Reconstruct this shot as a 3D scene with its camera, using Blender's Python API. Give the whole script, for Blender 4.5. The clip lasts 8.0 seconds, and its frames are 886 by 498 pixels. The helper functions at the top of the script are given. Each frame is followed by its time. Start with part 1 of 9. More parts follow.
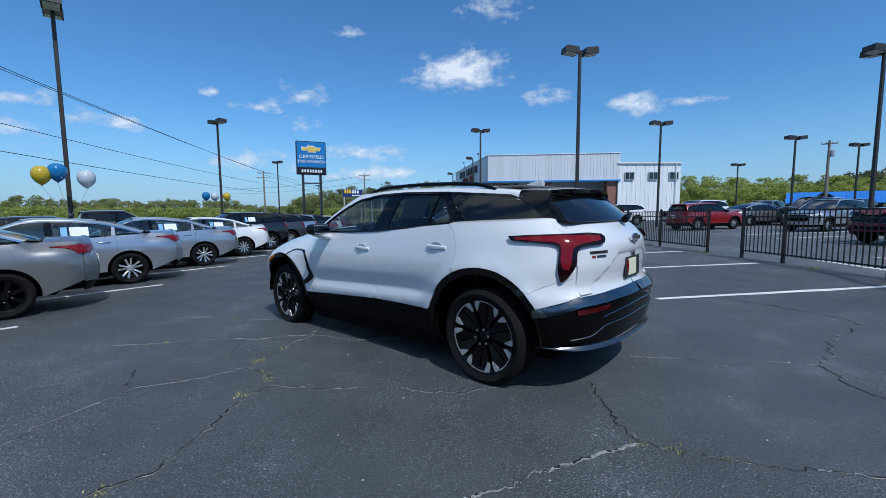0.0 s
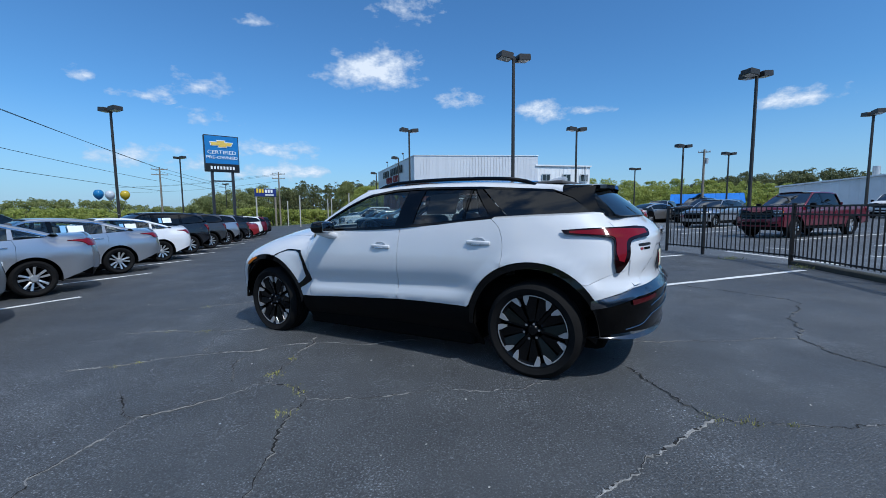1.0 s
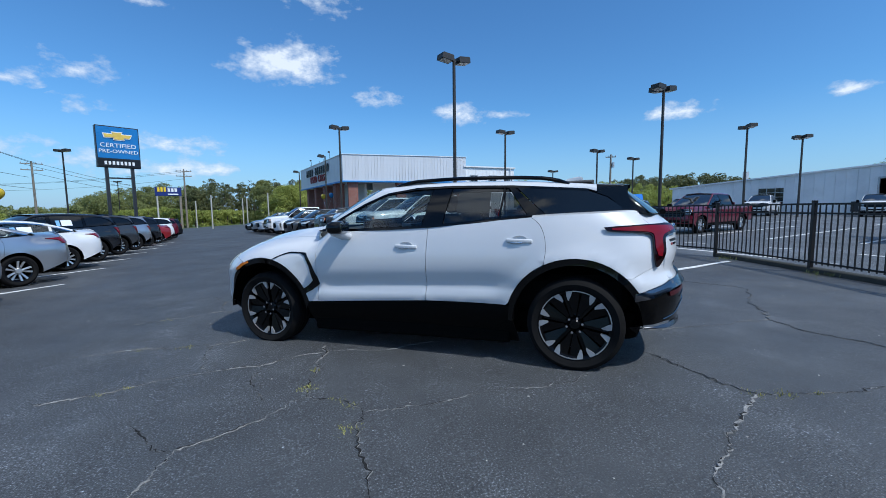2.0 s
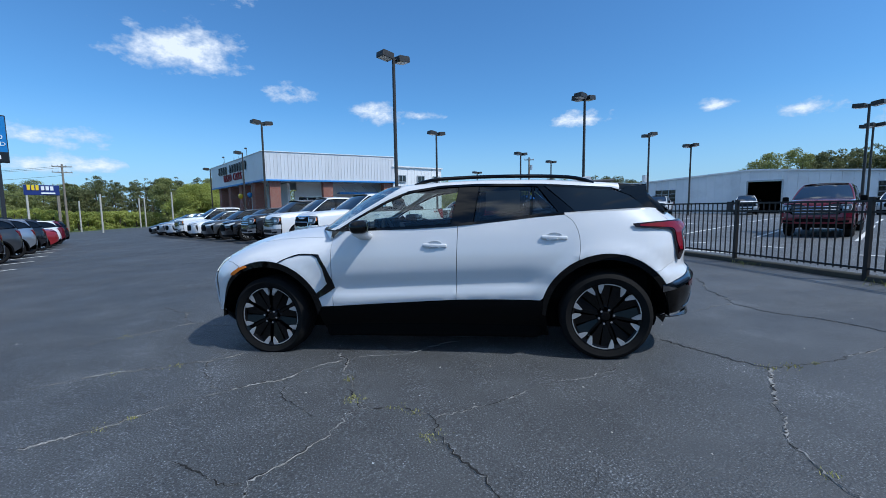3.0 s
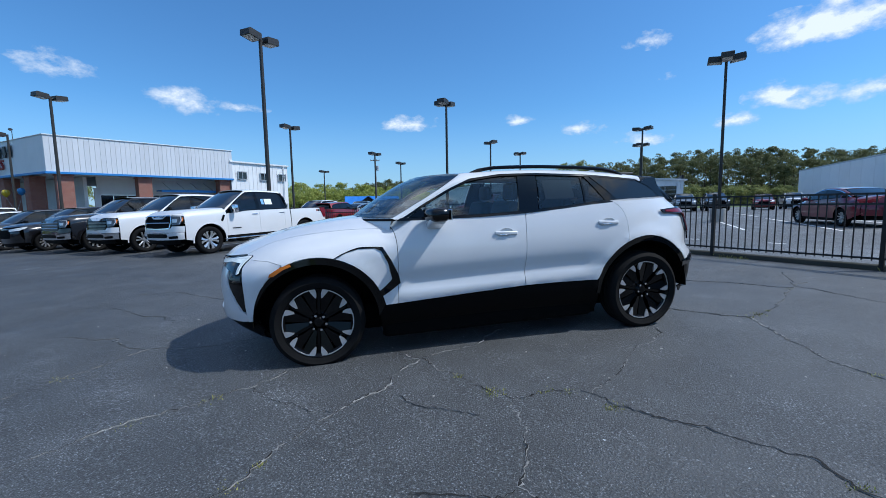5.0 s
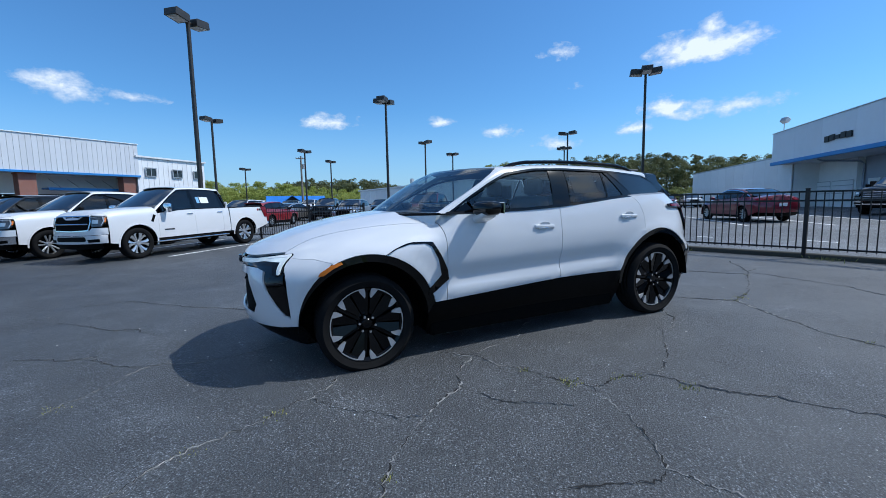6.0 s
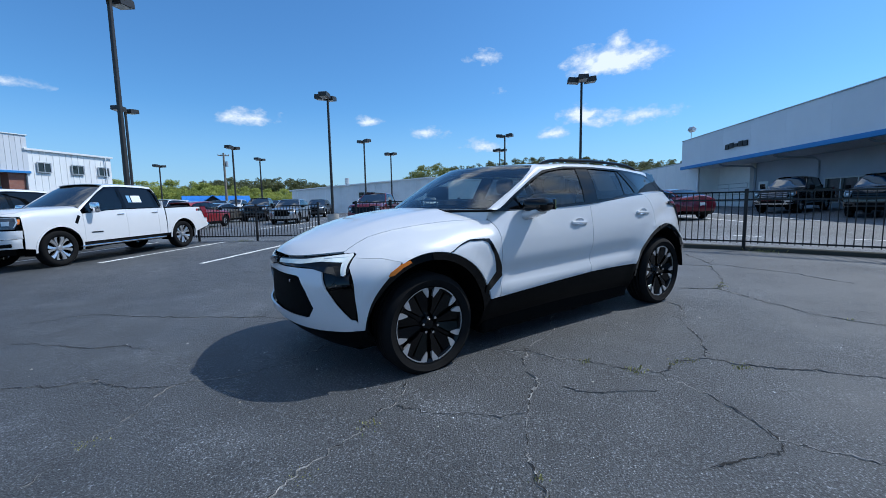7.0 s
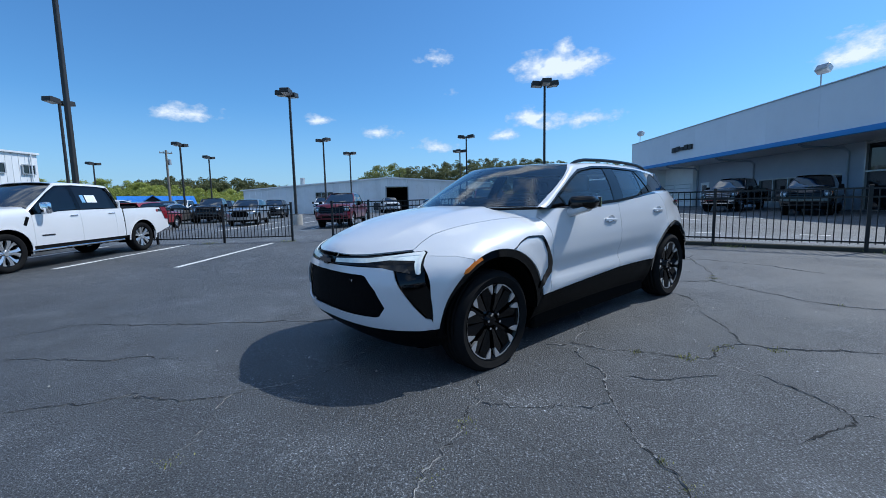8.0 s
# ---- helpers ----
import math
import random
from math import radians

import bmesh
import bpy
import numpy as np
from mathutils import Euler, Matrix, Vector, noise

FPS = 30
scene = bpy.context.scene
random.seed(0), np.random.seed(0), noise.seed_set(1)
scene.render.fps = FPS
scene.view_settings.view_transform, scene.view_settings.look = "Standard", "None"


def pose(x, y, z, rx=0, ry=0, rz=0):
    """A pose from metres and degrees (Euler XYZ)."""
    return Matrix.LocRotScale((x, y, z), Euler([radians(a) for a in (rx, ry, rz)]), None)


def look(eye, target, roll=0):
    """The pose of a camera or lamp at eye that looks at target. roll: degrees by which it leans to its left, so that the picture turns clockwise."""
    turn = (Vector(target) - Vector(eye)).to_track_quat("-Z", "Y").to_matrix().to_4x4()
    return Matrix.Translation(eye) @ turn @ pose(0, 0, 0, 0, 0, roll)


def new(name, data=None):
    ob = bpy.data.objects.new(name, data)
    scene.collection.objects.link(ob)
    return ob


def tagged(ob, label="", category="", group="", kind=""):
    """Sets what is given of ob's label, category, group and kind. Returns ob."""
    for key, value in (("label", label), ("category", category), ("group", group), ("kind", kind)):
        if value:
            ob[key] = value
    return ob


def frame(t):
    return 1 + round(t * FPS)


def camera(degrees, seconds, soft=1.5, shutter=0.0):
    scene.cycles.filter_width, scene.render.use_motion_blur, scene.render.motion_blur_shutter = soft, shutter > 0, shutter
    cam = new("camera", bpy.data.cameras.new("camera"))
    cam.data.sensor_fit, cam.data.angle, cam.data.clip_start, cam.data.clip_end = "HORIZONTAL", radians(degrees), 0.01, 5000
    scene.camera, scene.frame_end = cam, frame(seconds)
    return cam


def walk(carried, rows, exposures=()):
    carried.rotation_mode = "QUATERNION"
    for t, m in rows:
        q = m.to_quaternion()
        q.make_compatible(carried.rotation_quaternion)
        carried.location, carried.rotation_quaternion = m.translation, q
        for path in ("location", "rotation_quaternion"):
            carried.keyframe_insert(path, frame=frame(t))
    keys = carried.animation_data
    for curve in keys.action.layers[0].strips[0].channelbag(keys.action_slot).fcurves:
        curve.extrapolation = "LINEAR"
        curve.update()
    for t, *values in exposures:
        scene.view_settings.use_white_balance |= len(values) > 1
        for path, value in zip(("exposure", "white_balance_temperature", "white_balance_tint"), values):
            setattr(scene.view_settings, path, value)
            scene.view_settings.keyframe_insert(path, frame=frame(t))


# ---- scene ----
cam = camera(94.0, 8.0, soft=0.8)
METRES, EYE, TILT, LEAN, TURN = 7.82, 1.41, 0.0, 0.0, 0.0
ROWS = [
    (0.0, 0.0, 0.0, 0.0, -0.04, -5.48, 0.42),
    (0.5, -0.0632, 0.0086, -0.0023, -5.78, -5.5, 0.48),
    (1.0, -0.1269, 0.0246, -0.0045, -11.46, -5.53, 0.55),
    (1.5, -0.1866, 0.0435, -0.0048, -16.95, -5.57, 0.61),
    (3.0, -0.3494, 0.1303, -0.006, -33.29, -5.7, 0.83),
    (3.5, -0.3982, 0.1697, -0.0082, -39.16, -5.74, 0.88),
    (4.0, -0.4443, 0.216, -0.0111, -44.96, -5.78, 0.92),
    (4.5, -0.4903, 0.2659, -0.0139, -50.5, -5.83, 0.92),
    (6.0, -0.5844, 0.4384, -0.0222, -66.19, -6.02, 1.05),
    (6.5, -0.6018, 0.5, -0.0224, -71.25, -6.09, 1.07),
    (7.0, -0.6193, 0.5602, -0.0241, -75.83, -6.13, 1.09),
    (7.5, -0.6315, 0.6148, -0.0259, -79.53, -6.16, 1.13),
    (8.0, -0.6397, 0.6607, -0.0248, -82.23, -6.2, 1.21),
]
walk(cam, [(t, pose(0, 0, EYE, TILT, LEAN, TURN) @ pose(METRES * x, METRES * y, METRES * z, 90 + pitch, roll, yaw)) for t, x, y, z, yaw, pitch, roll in ROWS],
     exposures=[(0.0, 0.05, 5950, 8), (1.5, 0.16, 5950, 8), (3.0, 0.25, 5950, 8), (6.5, 0.28, 5950, 8), (8.0, 0.24, 5950, 8)])

# ---- world, sun ----
SUN = Vector((0.36, -0.645, 1.0)).normalized()
SUN_EL = math.asin(SUN.z)
world = bpy.data.worlds.new("world")
scene.world = world
world.use_nodes = True
wn, wl = world.node_tree.nodes, world.node_tree.links
wn.clear()


def wnode(kind, **inputs):
    n = wn.new(kind)
    for k, v in inputs.items():
        n.inputs[int(k[1:])].default_value = v
    return n


def wmath(op, a, b=None, c=None, clamp=False):
    n = wn.new("ShaderNodeMath")
    n.operation, n.use_clamp = op, clamp
    for i, v in enumerate((a, b, c)):
        if v is None:
            continue
        if isinstance(v, (int, float)):
            n.inputs[i].default_value = v
        else:
            wl.new(v, n.inputs[i])
    return n.outputs[0]


sky = wn.new("ShaderNodeTexSky")
sky.sky_type, sky.sun_disc = "NISHITA", False
sky.sun_elevation, sky.sun_rotation = SUN_EL, math.atan2(SUN.x, SUN.y)
sky.altitude, sky.air_density, sky.dust_density, sky.ozone_density = 200, 1.05, 0.6, 1.6
coord = wn.new("ShaderNodeTexCoord").outputs["Generated"]
sep = wn.new("ShaderNodeSeparateXYZ")
wl.new(coord, sep.inputs[0])
azim = wmath("ARCTAN2", sep.outputs[0], sep.outputs[1])      # clockwise from +y
elev = wmath("ARCSINE", sep.outputs[2])
cn = wn.new("ShaderNodeTexNoise")
cn.inputs["Scale"].default_value, cn.inputs["Detail"].default_value, cn.inputs["Roughness"].default_value = 22.0, 6.0, 0.62
stretch = wn.new("ShaderNodeMapping")
stretch.inputs["Scale"].default_value = (1, 1, 1.7)
wl.new(coord, stretch.inputs[0])
wl.new(stretch.outputs[0], cn.inputs["Vector"])
puff = cn.outputs[0]
cn2 = wn.new("ShaderNodeTexNoise")
cn2.inputs["Scale"].default_value, cn2.inputs["Detail"].default_value = 9.0, 3.0
wl.new(stretch.outputs[0], cn2.inputs["Vector"])
# each cloud: azimuth, elevation, half width, half height in degrees, thickness
CLOUDS_NORTH = [
    (1.8, 17.5, 6.2, 3.0, 1.3), (13.7, 13.8, 2.6, 1.4, 1), (25.1, 12.2, 3.2, 1.6, 1.1), (30.5, 12.1, 2.4, 0.7, 1),
    (6.6, 24.6, 2.5, 1.6, 0.35), (-23.8, 12.5, 2.2, 0.8, 0.75), (-18.3, 14.1, 2.4, 1.2, 0.55), (-28.8, 13.6, 1.4, 0.7, 0.6),
    (-44.5, 10.9, 2.3, 1.0, 0.7), (-44.9, 8.1, 2.3, 1.1, 0.95), (-37.6, 9.2, 1.5, 0.7, 0.6), (-41.3, 9.5, 1.4, 0.7, 0.5),
    (-11.6, 21.7, 1.5, 0.6, 0.5), (-16.9, 10.8, 1.8, 0.7, 0.35),
]
CLOUDS_EAST = [
    (-10.9, 7.4, 4.8, 1.0, 0.6), (-24.8, 5.9, 3.0, 1.3, 0.75), (-12.4, 4.5, 5.2, 1.1, 0.7), (-6.8, 4.6, 1.9, 0.9, 0.8),
    (-19.5, 5.3, 3.6, 1.2, 0.6), (51.0, 10.8, 2.8, 1.0, 1.1), (-28.2, 13.7, 1.1, 0.7, 0.7), (50.7, 10.8, 2.8, 0.9, 0.9),
    (65.3, 10.8, 1.3, 0.7, 0.9), (73.3, 9.6, 2.2, 0.7, 0.8), (80.5, 7.6, 1.8, 0.6, 0.7), (-6.2, 4.8, 1.8, 0.8, 0.9),
    (90.2, 8.8, 1.7, 0.8, 0.9), (94.6, 10.9, 2.6, 1.2, 1),
]
CLOUDS_REST = [
    (94.6, 16.8, 2.5, 1.5, 1.1), (81.3, 18.5, 1.5, 0.7, 0.6), (82.9, 14.3, 1.1, 0.5, 0.5), (97.6, 16.3, 5.2, 1.9, 1.3),
    (98.4, 18.5, 0.9, 1.1, 0.5), (99.5, 10.1, 5.8, 1.4, 1), (90.6, 8.8, 2.0, 0.9, 0.8), (81.9, 18.3, 1.5, 0.6, 0.5),
    (52.1, 10.9, 3.3, 0.9, 1), (66.2, 10.9, 1.4, 0.7, 0.8), (74.4, 9.6, 2.3, 0.8, 0.7), (81.7, 7.7, 1.9, 0.7, 0.5),
    (126.2, 13.4, 2.9, 1.7, 1.2),
]
CLOUDS = CLOUDS_NORTH + CLOUDS_EAST + CLOUDS_REST
total = None
for az, el, wa, ha, thick in CLOUDS:
    dx = wmath("MULTIPLY", wmath("SUBTRACT", azim, radians(az)), 1 / radians(wa))
    dy = wmath("MULTIPLY", wmath("SUBTRACT", elev, radians(el)), 1 / radians(ha))
    low = wmath("MINIMUM", dy, 0.0)
    r = wmath("ADD", wmath("MULTIPLY", dx, dx), wmath("ADD", wmath("MULTIPLY", dy, dy), wmath("MULTIPLY", wmath("MULTIPLY", low, low), 1.5)))
    body = wmath("MULTIPLY", wmath("SUBTRACT", 1.0, wmath("SQRT", r)), thick)
    total = body if total is None else wmath("MAXIMUM", total, body)
lump = wmath("ADD", wmath("MULTIPLY", wmath("SUBTRACT", puff, 0.5), 3.6), wmath("MULTIPLY", wmath("SUBTRACT", cn2.outputs[0], 0.5), 1.6))
cover = wmath("MULTIPLY_ADD", wmath("ADD", total, lump), 0.85, 0.12, clamp=True)
cover = wmath("MULTIPLY", cover, wmath("GREATER_THAN", total, -0.5))
# unseen cloud added overhead and behind, denser than the puffs, to raise fill light
drift = wn.new("ShaderNodeTexNoise")
drift.inputs["Scale"].default_value, drift.inputs["Detail"].default_value, drift.inputs["Roughness"].default_value = 3.4, 6.0, 0.58
wl.new(coord, drift.inputs["Vector"])
field = wmath("MULTIPLY", wmath("SUBTRACT", drift.outputs[0], 0.49), 9.0, clamp=True)
high = wmath("MULTIPLY", wmath("SUBTRACT", elev, radians(29.0)), 1 / radians(9.0), clamp=True)
behind = wmath("MULTIPLY", wmath("SUBTRACT", wmath("ABSOLUTE", wmath("SUBTRACT", azim, radians(44.0))), radians(100.0)), 1 / radians(12.0), clamp=True)
behind = wmath("MULTIPLY", behind, wmath("MULTIPLY", wmath("SUBTRACT", elev, radians(16.0)), 1 / radians(10.0), clamp=True))
cover = wmath("MAXIMUM", cover, wmath("MULTIPLY", field, wmath("MAXIMUM", high, behind)))
cover = wmath("MULTIPLY", cover, 0.93)
shade = wn.new("ShaderNodeMixRGB")
shade.inputs[1].default_value, shade.inputs[2].default_value = (4.9, 5.6, 6.7, 1), (8.3, 8.7, 9.3, 1)
wl.new(cover, shade.inputs[0])
mix = wn.new("ShaderNodeMixRGB")
wl.new(cover, mix.inputs[0])
tone = wn.new("ShaderNodeMixRGB")
tone.blend_type = "MULTIPLY"
tone.inputs[0].default_value, tone.inputs[2].default_value = 1.0, (0.575, 0.965, 1.28, 1)
wl.new(sky.outputs[0], tone.inputs[1])
# pale haze low over the horizon
haze = wn.new("ShaderNodeMixRGB")
low_air = wmath("SUBTRACT", 1.0, wmath("MULTIPLY", elev, 1 / radians(13.0)), clamp=True)
wl.new(wmath("MULTIPLY", wmath("POWER", low_air, 1.6), 0.75), haze.inputs[0])
wl.new(tone.outputs[0], haze.inputs[1])
haze.inputs[2].default_value = (3.6, 5.0, 6.9, 1)
wl.new(haze.outputs[0], mix.inputs[1])
wl.new(shade.outputs[0], mix.inputs[2])
back = wn.new("ShaderNodeBackground")
back.inputs["Strength"].default_value = 0.096
wl.new(mix.outputs[0], back.inputs[0])
out = wn.new("ShaderNodeOutputWorld")
wl.new(back.outputs[0], out.inputs[0])

sun_lamp = bpy.data.lights.new("sun", "SUN")
sun_lamp.energy, sun_lamp.angle, sun_lamp.color = 3.0, radians(0.55), (1.0, 0.96, 0.90)
sun_ob = new("sun", sun_lamp)
sun_ob.matrix_world = look(SUN * 50, (0, 0, 0))

# ---- materials ----
def material(name, color, rough=0.5, metal=0.0, vary=0.0, scale=8.0, grain=0.0, grain_scale=120.0, bump=0.0, bump_scale=60.0,
             coat=0.0, spec=0.5, transmission=0.0, ior=1.45, emission=0.0, stain=None, stain_scale=0.6, stain_amount=0.0, rand=0.0, island=0.0):
    m = bpy.data.materials.new(name)
    m.use_nodes = True
    nt = m.node_tree
    b = nt.nodes["Principled BSDF"]
    b.inputs["Base Color"].default_value = (*color, 1)
    b.inputs["Roughness"].default_value = rough
    b.inputs["Metallic"].default_value = metal
    b.inputs["IOR"].default_value = ior
    b.inputs["Specular IOR Level"].default_value = spec
    b.inputs["Coat Weight"].default_value = coat
    b.inputs["Coat Roughness"].default_value = 0.04
    b.inputs["Transmission Weight"].default_value = transmission
    if emission:
        b.inputs["Emission Color"].default_value = (*color, 1)
        b.inputs["Emission Strength"].default_value = emission
    pos = nt.nodes.new("ShaderNodeTexCoord").outputs["Object"]
    col = nt.nodes.new("ShaderNodeRGB").outputs[0]
    col.default_value = (*color, 1)

    def noise_tex(s, detail=4.0, rg=0.6):
        n = nt.nodes.new("ShaderNodeTexNoise")
        n.inputs["Scale"].default_value, n.inputs["Detail"].default_value, n.inputs["Roughness"].default_value = s, detail, rg
        nt.links.new(pos, n.inputs["Vector"])
        return n.outputs[0]

    def scaled(c, fac_out, amount):
        mr = nt.nodes.new("ShaderNodeMapRange")
        mr.inputs[1].default_value, mr.inputs[2].default_value = 0.25, 0.75
        mr.inputs[3].default_value, mr.inputs[4].default_value = 1 - amount, 1 + amount
        nt.links.new(fac_out, mr.inputs[0])
        hv = nt.nodes.new("ShaderNodeHueSaturation")
        nt.links.new(mr.outputs[0], hv.inputs["Value"])
        nt.links.new(c, hv.inputs["Color"])
        return hv.outputs[0]

    touched = False
    if stain_amount:
        mx = nt.nodes.new("ShaderNodeMixRGB")
        mr = nt.nodes.new("ShaderNodeMapRange")
        mr.inputs[1].default_value, mr.inputs[2].default_value, mr.inputs[4].default_value = 0.5, 0.72, stain_amount
        nt.links.new(noise_tex(stain_scale, 6.0), mr.inputs[0])
        nt.links.new(mr.outputs[0], mx.inputs[0])
        nt.links.new(col, mx.inputs[1])
        mx.inputs[2].default_value = (*stain, 1)
        col, touched = mx.outputs[0], True
    if vary:
        col, touched = scaled(col, noise_tex(scale), vary), True
    if grain:
        col, touched = scaled(col, noise_tex(grain_scale, 2.0), grain), True
    if rand:
        oi = nt.nodes.new("ShaderNodeObjectInfo")
        col, touched = scaled(col, oi.outputs["Random"], rand), True
    if island:
        gi = nt.nodes.new("ShaderNodeNewGeometry")
        col, touched = scaled(col, gi.outputs["Random Per Island"], island), True
    if touched:
        nt.links.new(col, b.inputs["Base Color"])
    if bump:
        bp = nt.nodes.new("ShaderNodeBump")
        bp.inputs["Strength"].default_value, bp.inputs["Distance"].default_value = bump, 0.01
        nt.links.new(noise_tex(bump_scale, 3.0), bp.inputs["Height"])
        nt.links.new(bp.outputs[0], b.inputs["Normal"])
    return m


M_LINE = material("road_paint", (0.72, 0.72, 0.70), 0.75, vary=0.18, scale=5, stain=(0.16, 0.16, 0.16), stain_scale=9, stain_amount=0.55, bump=0.3, bump_scale=90)
# pale crumbs, with the sunlit groove walls put into the same colour
M_CRACK = material("crack_pale_edge", (0.23, 0.23, 0.225), 0.95, vary=0.5, scale=9, grain=0.4, grain_scale=90, bump=0.6)
M_CRACK_DARK = material("crack_open", (0.014, 0.014, 0.014), 0.95, vary=0.3, scale=6)
M_GRASS = material("grass_blades", (0.34, 0.34, 0.11), 0.8, vary=0.3, scale=3, island=0.35)
M_GROUND_GRASS = material("grass_ground", (0.085, 0.125, 0.04), 0.95, vary=0.35, scale=0.6, grain=0.3, grain_scale=14, bump=0.6, bump_scale=20)
# kerb base tone lowered to hold the shade on its face; stain on top
M_KERB = material("kerb_concrete", (0.042, 0.042, 0.035), 0.9, vary=0.3, scale=4, grain=0.2, bump=0.5, stain=(0.022, 0.025, 0.014), stain_scale=2, stain_amount=0.8)
M_CONCRETE = material("concrete", (0.42, 0.41, 0.38), 0.9, vary=0.2, scale=3, grain=0.15, bump=0.4)
M_FENCE = material("black_fence_paint", (0.010, 0.010, 0.011), 0.38, vary=0.3, scale=6, spec=0.5)
M_BRONZE = material("bronze_pole_paint", (0.034, 0.030, 0.026), 0.45, vary=0.25, scale=3, bump=0.1)
M_LENS = material("lamp_lens", (0.55, 0.55, 0.52), 0.25, vary=0.1)
M_SIDING = material("white_metal_siding", (0.80, 0.81, 0.81), 0.5, vary=0.05, scale=0.8, stain=(0.55, 0.55, 0.53), stain_scale=0.5, stain_amount=0.35, rand=0.03)
M_GREYPANEL = material("grey_blue_panel", (0.74, 0.78, 0.82), 0.6, vary=0.05, scale=0.5, bump=0.15, bump_scale=30, rand=0.025)
M_GREYDARK = material("grey_wall_paint", (0.36, 0.41, 0.48), 0.7, vary=0.08, scale=0.7, bump=0.2)
M_OFFWHITE = material("off_white_wall", (0.78, 0.79, 0.78), 0.7, vary=0.08, scale=0.7)
M_FASCIA = material("pale_grey_fascia", (0.66, 0.675, 0.70), 0.5, vary=0.05, scale=0.8, rand=0.03)
M_BLUE = material("blue_metal_trim", (0.04, 0.23, 0.55), 0.45, vary=0.08, scale=1.0)
M_BLUEROOF = material("blue_metal_roof", (0.03, 0.18, 0.55), 0.45, vary=0.1, scale=0.6, rand=0.05)
M_GLASS_DARK = material("dark_window_glass", (0.012, 0.015, 0.018), 0.04, spec=0.8, vary=0.3, scale=0.8)
M_FRAME = material("dark_aluminium", (0.05, 0.05, 0.055), 0.4, metal=0.6, vary=0.15)
M_FRAME_LIGHT = material("light_aluminium", (0.45, 0.46, 0.47), 0.4, metal=0.5, vary=0.1)
M_DARKIN = material("dark_interior", (0.02, 0.02, 0.022), 0.8, vary=0.3, scale=1)
M_BARK = material("bark", (0.09, 0.07, 0.05), 0.95, vary=0.3, scale=4, bump=0.8, bump_scale=20)
M_WOODPOLE = material("weathered_pole_wood", (0.22, 0.19, 0.155), 0.9, vary=0.25, scale=3, bump=0.5)
M_POLE_GREY = material("pale_bollard_pole", (0.45, 0.43, 0.38), 0.8, vary=0.2, scale=2)
M_CABLE = material("black_cable", (0.015, 0.015, 0.015), 0.6)
M_SIGNBLUE = material("sign_blue_plastic", (0.015, 0.17, 0.45), 0.3, vary=0.06, scale=1, coat=0.3)
M_SIGNBLACK = material("sign_black", (0.008, 0.008, 0.01), 0.35)
M_SIGNNAVY = material("sign_navy", (0.015, 0.03, 0.16), 0.4, vary=0.08)
M_SIGNYELLOW = material("sign_yellow", (0.80, 0.55, 0.02), 0.4)
M_SIGNGOLD = material("sign_gold", (0.72, 0.50, 0.10), 0.35, vary=0.15, scale=2)
M_SIGNWHITE = material("sign_white", (0.80, 0.80, 0.80), 0.4)
M_LETTERBLACK = material("letter_black", (0.012, 0.012, 0.013), 0.5)
M_LETTERRED = material("letter_red", (0.24, 0.02, 0.025), 0.5)
M_PAPER = material("printed_paper", (0.78, 0.80, 0.82), 0.7, vary=0.05, scale=6)
M_PAPERBLUE = material("paper_blue_print", (0.20, 0.42, 0.65), 0.7)


def foliage(name, a, b):
    m = material(name, a, 0.6, spec=0.25)
    nt = m.node_tree
    p = nt.nodes["Principled BSDF"]
    g = nt.nodes.new("ShaderNodeNewGeometry")
    n = nt.nodes.new("ShaderNodeTexNoise")
    n.inputs["Scale"].default_value = 0.12
    nt.links.new(nt.nodes.new("ShaderNodeTexCoord").outputs["Object"], n.inputs["Vector"])
    s = nt.nodes.new("ShaderNodeMath")
    s.operation = "MULTIPLY_ADD"
    s.inputs[1].default_value = 0.55
    nt.links.new(g.outputs["Random Per Island"], s.inputs[0])
    k = nt.nodes.new("ShaderNodeMapRange")
    k.inputs[1].default_value, k.inputs[2].default_value, k.inputs[3].default_value, k.inputs[4].default_value = 0.3, 0.7, 0.0, 0.5
    nt.links.new(n.outputs[0], k.inputs[0])
    nt.links.new(k.outputs[0], s.inputs[2])
    mx = nt.nodes.new("ShaderNodeMixRGB")
    mx.inputs[1].default_value, mx.inputs[2].default_value = (*a, 1), (*b, 1)
    nt.links.new(s.outputs[0], mx.inputs[0])
    nt.links.new(mx.outputs[0], p.inputs["Base Color"])
    tr = nt.nodes.new("ShaderNodeBsdfTranslucent")
    nt.links.new(mx.outputs[0], tr.inputs[0])
    ms = nt.nodes.new("ShaderNodeMixShader")
    ms.inputs[0].default_value = 0.42
    nt.links.new(p.outputs[0], ms.inputs[1])
    nt.links.new(tr.outputs[0], ms.inputs[2])
    nt.links.new(ms.outputs[0], nt.nodes["Material Output"].inputs[0])
    return m


M_LEAF_BRIGHT = foliage("spring_leaves", (0.22, 0.26, 0.055), (0.47, 0.50, 0.14))
M_LEAF_MID = foliage("mixed_leaves", (0.15, 0.175, 0.065), (0.35, 0.37, 0.14))
M_LEAF_PINE = foliage("pine_needles", (0.085, 0.097, 0.045), (0.21, 0.222, 0.10))


